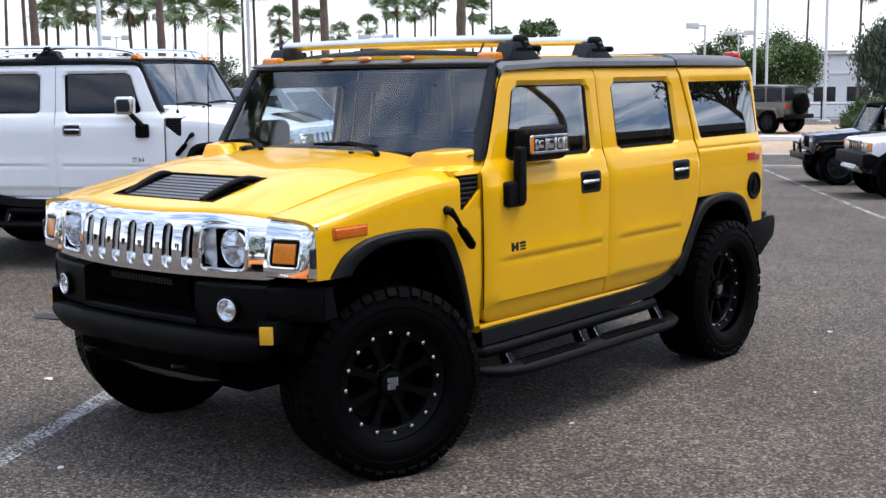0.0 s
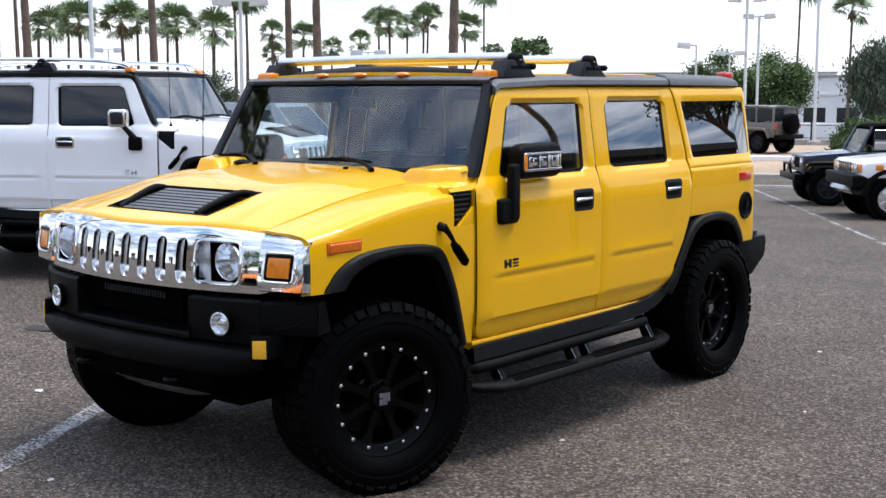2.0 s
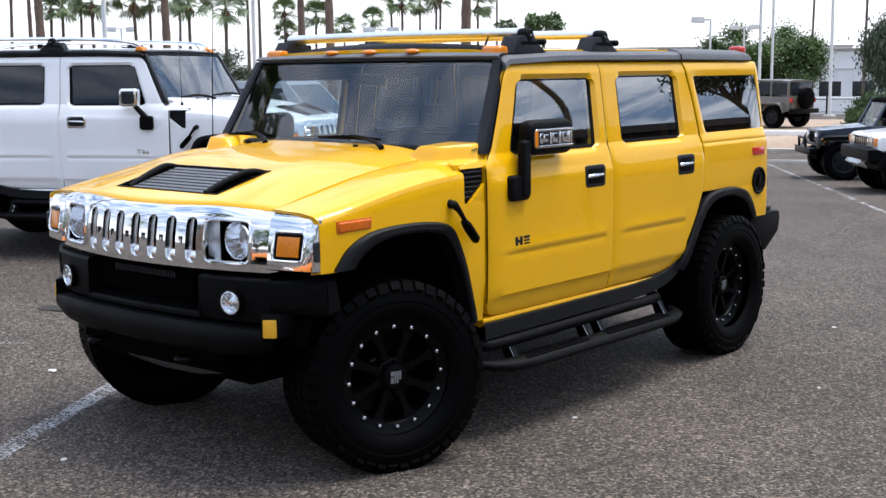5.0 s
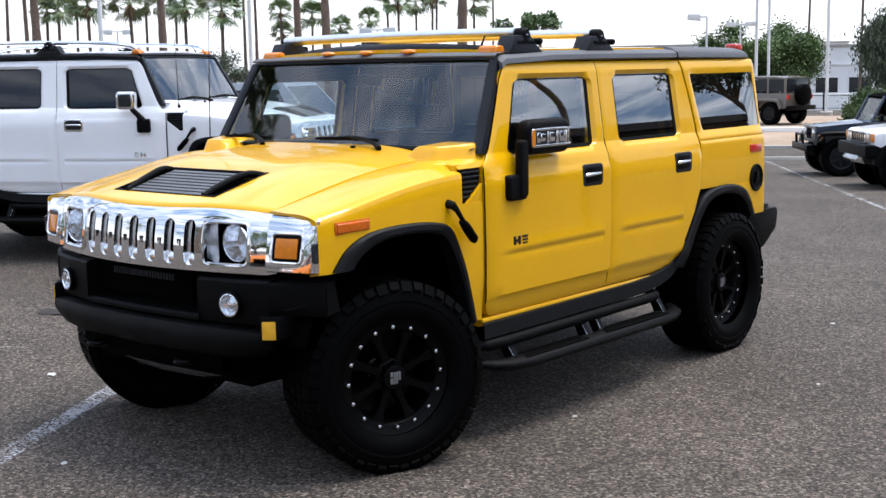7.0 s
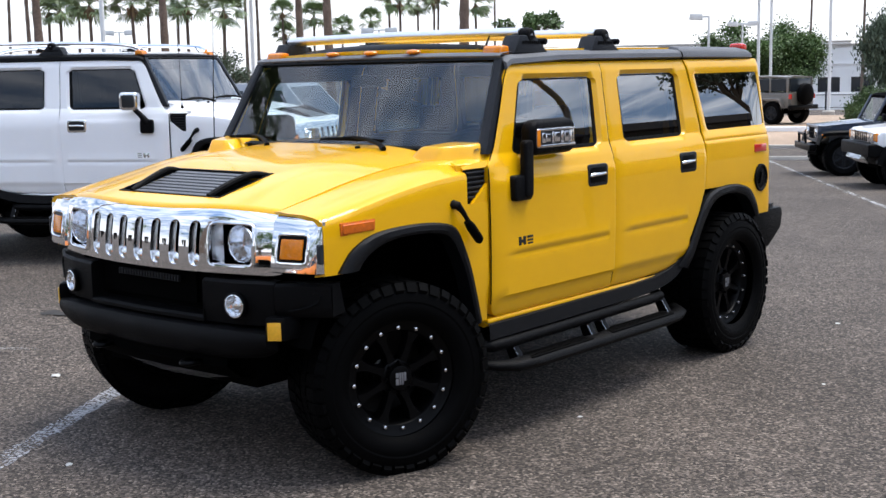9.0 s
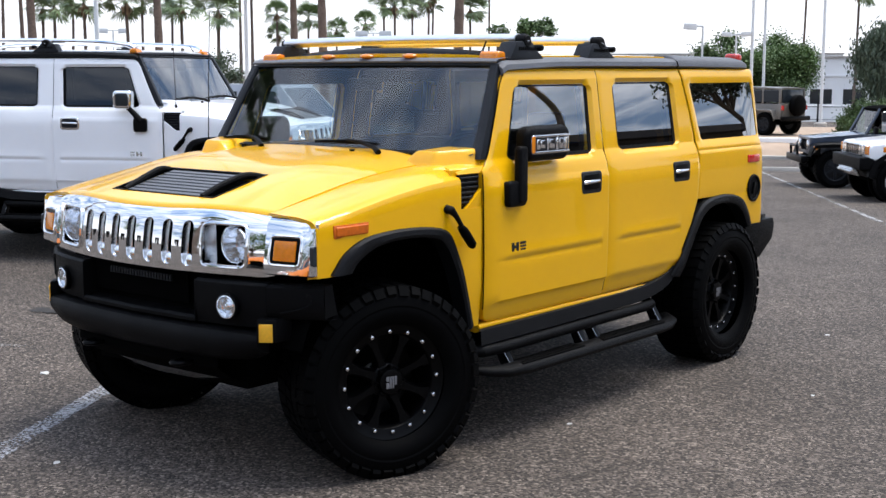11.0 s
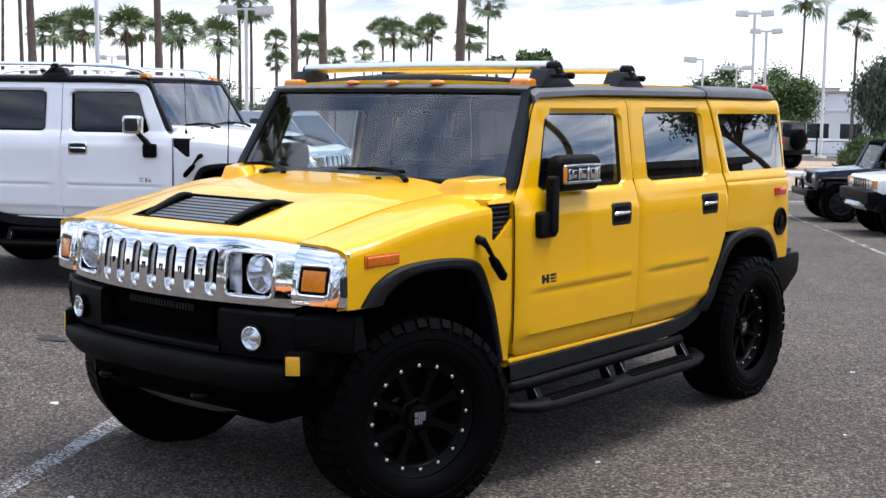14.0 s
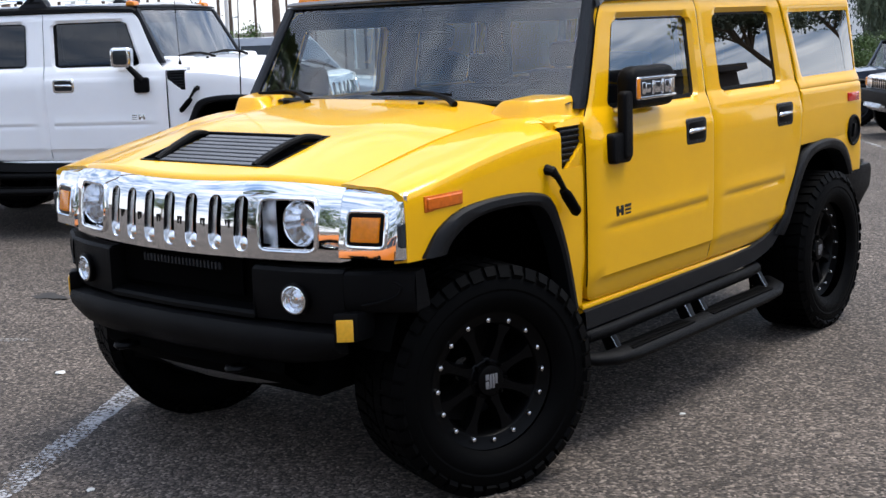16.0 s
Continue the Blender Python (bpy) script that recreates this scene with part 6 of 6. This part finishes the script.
# ---- street lamps ----
def street_lamp(az, d, top, heads, label, arm=1.05, thick=0.075, turn=None):
    x, y, z = polar(az, d)
    lamp = thing("street_lamp", pose(x, y, z, 0, 0, (turn if turn is not None else az - 90)), label, "street lamp", "lot lamps")
    part("pole", tube([(0, 0, 0), (0, 0, 0.3), (0, 0, top - z - 0.05)], [thick * 1.1, thick, thick * 0.85], 12), POLE, lamp)
    part("footing", lathe([(0.24, 0.0), (0.24, 0.55), (0.20, 0.60)], 20), CONCRETE, lamp)
    for s in heads:
        part("arm", boxed((min(0, s * arm * 0.5), -0.03, top - z - 0.10), (max(0, s * arm * 0.5), 0.03, top - z - 0.02), 0.01), POLE, lamp)
        part("lamp_head", prism([(s * arm * 0.38, top - z - 0.30 * arm - 0.02), (s * arm * 0.40, top - z + 0.08 * arm), (s * arm * 1.2, top - z + 0.10 * arm), (s * arm * 1.25, top - z - 0.26 * arm)] if s > 0 else [(s * arm * 1.25, top - z - 0.26 * arm), (s * arm * 1.2, top - z + 0.10 * arm), (s * arm * 0.40, top - z + 0.08 * arm), (s * arm * 0.38, top - z - 0.30 * arm - 0.02)], -0.20, 0.20, 1, 0.02), POLE, lamp, "flat pale lamp head")
    return lamp

street_lamp(138.45, 55, 1.82 + 55 * 0.0713, (-1, 1), "pale twin-head lamp post over the lot", 0.96, 0.09)
street_lamp(144.26, 100, 1.82 + 100 * 0.0326, (-1, 1), "pale twin-head lamp post over the lot", 0.95)
street_lamp(144.57, 118, 1.82 + 118 * 0.0229, (-1, 1), "pale twin-head lamp post over the lot", 0.95)
street_lamp(132.84, 85, 1.82 + 85 * 0.0312, (-1, 1), "pale twin-head lamp post over the lot", 0.98)
street_lamp(115.94, 50, 1.82 + 50 * 0.0710, (-1, 1), "pale twin-head lamp post over the lot", 0.58, 0.065)
street_lamp(115.42, 51, 1.82 + 51 * 0.0575, (-1, 1), "pale twin-head lamp post over the lot", 0.50, 0.06)
street_lamp(116.63, 50, 1.82 + 50 * 0.0298, (-1, 1), "pale twin-head lamp post over the lot", 0.45, 0.04)
street_lamp(118.09, 52, 1.82 + 52 * 0.0362, (-1,), "pale single-head lamp post over the lot", 0.62, 0.05)
street_lamp(138.10, 140, 1.82 + 140 * 0.0100, (-1, 1), "pale twin-head lamp post over the lot", 0.55)
street_lamp(144.85, 45, 11.5, (-1, 1), "tall pale lamp post beside the palms", 0.96, 0.085)
street_lamp(112.94, 50, 12.5, (-1, 1), "tall pale lamp post beside the palms", 0.96, 0.062)


# ---- palms ----
def palm_crown(seed, fronds=36):
    """Fan palm crown of radius 1: fans of narrow leaflets on stalks, old ones hanging."""
    rng = random.Random(seed)
    bm = bmesh.new()
    for i in range(fronds):
        az = rng.uniform(0, 2 * math.pi)
        el = radians(rng.uniform(-55, 75)) if i > 12 else radians(rng.uniform(15, 85))
        out = Vector((math.cos(az) * math.cos(el), math.sin(az) * math.cos(el), math.sin(el)))
        side = out.cross(Vector((0, 0, 1))).normalized()
        up = side.cross(out)
        stalk = rng.uniform(0.40, 0.55)
        hub = out * stalk + Vector((0, 0, -0.04))
        w = 0.012
        bm.faces.new([bm.verts.new(p) for p in (side * w, hub + side * w, hub - side * w, -side * w)])
        n = 11
        ln = rng.uniform(0.48, 0.64)
        tw = rng.uniform(-0.5, 0.5)
        s2 = (side * math.cos(tw) + up * math.sin(tw))
        for k in range(n):
            a = radians(-78 + 156 * k / (n - 1) + rng.uniform(-4, 4))
            d = out * math.cos(a) + s2 * math.sin(a)
            q = (s2 * math.cos(a) - out * math.sin(a)) * 0.036
            mid = hub + d * ln * 0.6
            tip = hub + d * ln * rng.uniform(0.9, 1.1) + Vector((0, 0, -0.12 * rng.uniform(0.4, 1.6)))
            v = [bm.verts.new(p) for p in (hub, mid + q, tip, mid - q)]
            bm.faces.new(v)
    return bm


def palm_skirt(seed):
    rng = random.Random(seed)
    bm = bmesh.new()
    for i in range(46):
        az = rng.uniform(0, 2 * math.pi)
        o = Vector((math.cos(az), math.sin(az), 0))
        s = Vector((-o.y, o.x, 0)) * rng.uniform(0.03, 0.06)
        z0 = rng.uniform(-0.05, -0.25)
        r0, r1, z1 = 0.07, rng.uniform(0.10, 0.22), z0 - rng.uniform(0.18, 0.40)
        bm.faces.new([bm.verts.new(p) for p in (o * r0 + s * 0.4 + Vector((0, 0, z0)), o * r1 * 1.15 + s + Vector((0, 0, (z0 + z1) / 2)), o * r1 + Vector((0, 0, z1)), o * r1 * 1.15 - s + Vector((0, 0, (z0 + z1) / 2)))])
    return bm


CROWNS = [finish(palm_crown(k), "crown", FROND) for k in (1, 2, 3, 4)]
SKIRTS = [finish(palm_skirt(k), "skirt", THATCH) for k in (1, 2)]


def palm(x, y, top, size, girth, seed, label="tall fan palm with a ringed brown trunk"):
    rng = random.Random(seed)
    z = ground_z(x, y)
    t = thing("palm_tree", pose(x, y, z), label, "palm tree", "palms round the lot")
    h = top - z
    lean = Vector((rng.uniform(-0.03, 0.03), rng.uniform(-0.03, 0.03), 0)) * h
    pts, rad = [], []
    n = 26
    for i in range(n + 1):
        f = i / n
        pts.append(Vector((0, 0, h * f)) - lean * (1 - f) ** 1.6 + Vector((0.02 * math.sin(7 * f + seed), 0.02 * math.cos(5 * f + seed), 0)) * h * 0.06)
        rad.append(girth * (1.25 - 0.45 * min(1, f * 1.5)) * (1.0 + (0.07 if i % 2 else -0.03)))
    part("trunk", tube(pts, rad, 12), BARK, t)
    c = part("crown", CROWNS[seed % 4], None, t)
    c.matrix_local = pose(pts[-1].x, pts[-1].y, h, 0, 0, seed * 47) @ Matrix.Scale(size, 4)
    s = part("skirt", SKIRTS[seed % 2], None, t, "dry brown skirt of old fronds")
    s.matrix_local = pose(pts[-1].x, pts[-1].y, h, 0, 0, seed * 31) @ Matrix.Scale(size, 4)
    return t


# bearing from the lot, height of the crown over the eye per metre, distance, crown radius
for k, (az, slope, d, r) in enumerate((
        (147.12, 0.0479, 72, 0.66), (146.65, 0.0495, 70, 0.82), (145.89, 0.0543, 82, 0.88), (145.41, 0.0526, 66, 0.86), (143.62, 0.0540, 64, 0.88), (142.97, 0.0522, 80, 0.82), (141.69, 0.0549, 84, 0.86), (141.29, 0.0510, 66, 0.82),
        (139.68, 0.0480, 62, 0.84), (138.76, 0.0747, 78, 1.0), (138.24, 0.0746, 78, 1.0), (137.14, 0.0456, 100, 0.82), (137.10, 0.0300, 108, 0.78), (135.76, 0.0425, 94, 0.95), (134.53, 0.0334, 110, 0.84), (133.23, 0.0386, 110, 0.86),
        (132.38, 0.0548, 92, 0.88), (131.87, 0.0525, 86, 0.95), (131.10, 0.0505, 100, 0.82), (130.36, 0.0554, 96, 0.92), (130.18, 0.0588, 98, 0.90), (128.50, 0.0495, 86, 0.95), (127.66, 0.0776, 104, 1.15),
        (113.84, 0.0810, 100, 1.5), (111.67, 0.0600, 90, 1.0))):
    x, y, _ = polar(az, d)
    palm(x, y, 1.82 + slope * d, r * 1.48, 0.10, k)
# nearer, taller palms
for k, (az, d, top, g) in enumerate(((148.66, 70, 11.5, 0.085), (148.08, 66, 11.8, 0.10), (147.69, 50, 10.5, 0.16), (142.32, 52, 10.8, 0.155), (136.34, 55, 11.0, 0.15), (135.09, 50, 10.5, 0.165), (128.77, 44, 9.8, 0.17))):
    x, y, _ = polar(az, d)
    palm(x, y, top, 2.1, g, 40 + k, "thick-trunked fan palm near the lot")
for k, (x, y, top) in enumerate(((14.0, -14.0, 10.0), (-9.0, -17.0, 11.0), (6.0, -22.0, 10.0))):
    palm(x, y, top, 2.1, 0.20, 60 + k, "fan palm behind the lane")

palm(-18.9, -4.9, 12.6, 1.25, 0.15, 70, "fan palm behind the lane")


# ---- trees and shrubs ----
def tree(x, y, crown, size, seed, mat, label, leaves=2600, leaf=0.11, weeping=False, trunk=0.14, name="tree", base=None):
    """crown: height of its middle; size: half extents. Trunk, forking limbs and clumps of small leaves."""
    rng = random.Random(seed)
    z = ground_z(x, y) if base is None else base
    t = thing(name, pose(x, y, z), label, "tree" if name != "shrub" else "shrub")
    c = Vector((0, 0, crown - z))
    sx, sy, sz = size
    clumps = []
    for _ in range(26):
        while True:
            v = Vector((rng.uniform(-1, 1), rng.uniform(-1, 1), rng.uniform(-0.8, 1)))
            if 0.25 < v.length < 1:
                break
        clumps.append(c + Vector((v.x * sx, v.y * sy, v.z * sz)) * rng.uniform(0.75, 1.0))
    fork = Vector((0, 0, max(0.15, (crown - z) - sz * 0.9)))
    bms = [tube([(0, 0, -0.1), (0.03, 0.02, fork.z * 0.5), tuple(fork)], [trunk * 1.2, trunk, trunk * 0.85], 10)]
    for q in clumps[::2]:
        mid = fork.lerp(q, 0.5) + Vector((rng.uniform(-0.2, 0.2), rng.uniform(-0.2, 0.2), 0.1)) * sx * 0.5
        bms.append(tube([tuple(fork), tuple(mid), tuple(q)], [trunk * 0.5, trunk * 0.3, trunk * 0.08], 6))
    part("trunk", joined(*bms), BARK2, t)
    bm = bmesh.new()
    for i in range(leaves):
        q = rng.choice(clumps)
        rr = min(sx, sz) * 0.42
        o = Vector((rng.gauss(0, 0.45), rng.gauss(0, 0.45), rng.gauss(0, 0.38))) * rr
        p = q + o
        if weeping:
            p.z -= abs(rng.gauss(0, 0.5)) * sz * 0.6
        a = Vector((rng.uniform(-1, 1), rng.uniform(-1, 1), rng.uniform(-1, 0.6) if not weeping else -1.6)).normalized()
        b = a.orthogonal().normalized()
        b.rotate(Matrix.Rotation(rng.uniform(0, 6.28), 3, a))
        l = leaf * rng.uniform(0.7, 1.4) * (1.8 if weeping else 1)
        w = leaf * (0.28 if weeping else 0.48)
        bm.faces.new([bm.verts.new(v) for v in (p - a * l * 0.5, p + b * w, p + a * l * 0.5, p - b * w)])
    part("crown", bm, mat, t)
    return t


for az, d, crown, size, seed, mat, n, leaf, lab in (
        (118.75, 58, 1.75, (1.7, 1.7, 0.80), 1, LEAF, 12000, 0.088, "low green broadleaf tree on the planted strip"),
        (117.0, 54, 2.0, (2.1, 2.1, 1.35), 2, LEAF, 30000, 0.088, "rounded green broadleaf tree on the planted strip"),
        (115.35, 56, 1.75, (2.25, 2.25, 1.6), 3, LEAF, 40000, 0.088, "rounded green broadleaf tree on the planted strip"),
        (125.56, 95, 5.1, (1.7, 1.7, 1.0), 4, LEAF, 1900, 0.20, "open-crowned green tree beyond the lot"),
        (127.25, 95, 4.8, (0.9, 0.9, 0.7), 5, LEAF, 500, 0.16, "thin-crowned green tree beyond the lot"),
        (139.7, 58, 1.75, (1.1, 1.1, 1.0), 6, LEAF2, 2600, 0.10, "grey-green tree behind the white wagon"),
        (137.4, 62, 1.1, (1.0, 1.0, 0.9), 7, LEAF, 1800, 0.10, "small green tree behind the white wagon")):
    x, y, _ = polar(az, d)
    tree(x, y, crown, size, seed, mat, lab, n, leaf, base=None)
x, y, _ = polar(110.15, 42)
tree(x, y, 2.45, (1.1, 1.1, 1.35), 8, LEAF2, "grey-green weeping tree at the lot's edge", 16000, 0.085, weeping=True)
for k, (az, d, zc, r) in enumerate(((111.3, 41, 0.22, 0.66), (110.6, 40, 0.50, 0.80), (111.85, 41.5, -0.05, 0.46))):
    x, y, _ = polar(az, d)
    tree(x, y, zc, (r, r, r), 20 + k, LEAF, "rounded green shrub on the gravel strip", 9000, 0.055, trunk=0.04, name="shrub")
for k, az in enumerate((232, 247, 262, 276, 291, 305, 322, 340)):
    x, y, _ = polar(az, 23 + 4 * (k % 3))
    tree(x, y, 3.9 + 0.6 * (k % 2), (4.6, 4.6, 3.4), 40 + k, LEAF if k % 2 else LEAF2, "broad dark tree on the far side of the lane", 2200, 0.30, trunk=0.22)


def leaning_tree(x, y, girth, crown, size, leaves, seed, label, line=None):
    """A slender lot tree: an upright stem that bends over to one side near the top, with an open crown."""
    rng = random.Random(seed)
    t = thing("lot_tree", pose(x, y, ground_z(x, y)), label, "tree", "slender trees beside the lane")
    stem = smooth_curve(line or [(0, 0.1, -0.1), (0.03, 0.0, 1.2), (0, 0.0, 2.45), (0, 0.07, 2.8), (0, -0.06, 3.05), (0.02, -0.40, 3.30), (0.05, -0.75, 3.55), (0.02, crown[0] * 0.8, crown[1])], 4)
    n = len(stem)
    bms = [tube(stem, [girth * (1.25 - 0.7 * i / n) for i in range(n)], 10)]
    tips = []
    for k in range(22):
        while True:
            v = Vector((rng.uniform(-1, 1), rng.uniform(-1, 1), rng.uniform(-1, 1)))
            if v.length < 1:
                break
        tips.append(Vector((v.x * size[0], crown[0] + v.y * size[1], crown[1] + v.z * size[2])))
    for q in tips[::2]:
        o = Vector(stem[rng.randrange(n * 5 // 8, n)])
        m = o.lerp(q, 0.55) + Vector((0, 0, rng.uniform(-0.05, 0.2)))
        bms.append(tube([tuple(o), tuple(m), tuple(q)], [girth * 0.5, girth * 0.34, girth * 0.1], 6))
    part("trunk", joined(*bms), BARK2, t)
    bm = bmesh.new()
    for i in range(leaves):
        p = rng.choice(tips) + Vector((rng.gauss(0, 0.17), rng.gauss(0, 0.17), rng.gauss(0, 0.07)))
        a = Vector((rng.uniform(-1, 1), rng.uniform(-1, 1), rng.uniform(-1, 0.6))).normalized()
        b = a.orthogonal().normalized()
        b.rotate(Matrix.Rotation(rng.uniform(0, 6.28), 3, a))
        l = rng.uniform(0.05, 0.10)
        bm.faces.new([bm.verts.new(v) for v in (p - a * l * 0.5, p + b * l * 0.3, p + a * l * 0.5, p - b * l * 0.3)])
    part("crown", bm, LEAF2, t)
    return t


leaning_tree(6.6, 9.72, 0.050, (-1.0, 4.6), (1.1, 0.9, 0.6), 2600, 71, "slender lot tree with a bent dark stem")
leaning_tree(6.6, 14.27, 0.052, (0.0, 3.50), (0.9, 1.20, 0.24), 5200, 72, "slender lot tree with a leaning dark stem and flat crown",
             [(0, 1.30, -0.1), (0.02, 1.36, 1.4), (0, 1.26, 2.35), (0, 1.00, 2.62), (0, 0.66, 2.78), (0.02, 0.30, 2.98), (0.03, -0.06, 3.16), (0, -0.25, 3.45)])
leaning_tree(6.6, 18.30, 0.042, (-0.6, 3.80), (1.0, 1.30, 0.50), 3600, 73, "slender lot tree with a low open crown")
tree(-40.0, -30.0, 6.0, (3.4, 3.4, 2.2), 31, LEAF, "spreading tree beside the lane", 3000, 0.18, trunk=0.22)

# ---- litter on the asphalt ----
rng = random.Random(5)
for k, (x, y, s) in enumerate(((-1.947, 0.094, 0.035), (-0.337, -0.874, 0.022), (1.16, 1.226, 0.018), (1.286, 4.253, 0.02), (-2.6, 0.9, 0.02), (2.1, -0.4, 0.014), (-3.2, 1.3, 0.02), (1.9, 2.6, 0.014), (-0.9, -1.0, 0.016))):
    b = bmesh.new()
    bmesh.ops.create_icosphere(b, subdivisions=1, radius=1.0)
    for v in b.verts:
        v.co = Vector((v.co.x * s * rng.uniform(0.7, 1.3), v.co.y * s * rng.uniform(0.5, 1.0), v.co.z * s * 0.25))
    lone("paper_scrap", b, PAPER, "small pale scrap lying on the asphalt", "litter", pose(x, y, ground_z(x, y) + s * 0.2, 0, 0, rng.uniform(0, 180)), group="scraps on the lot")
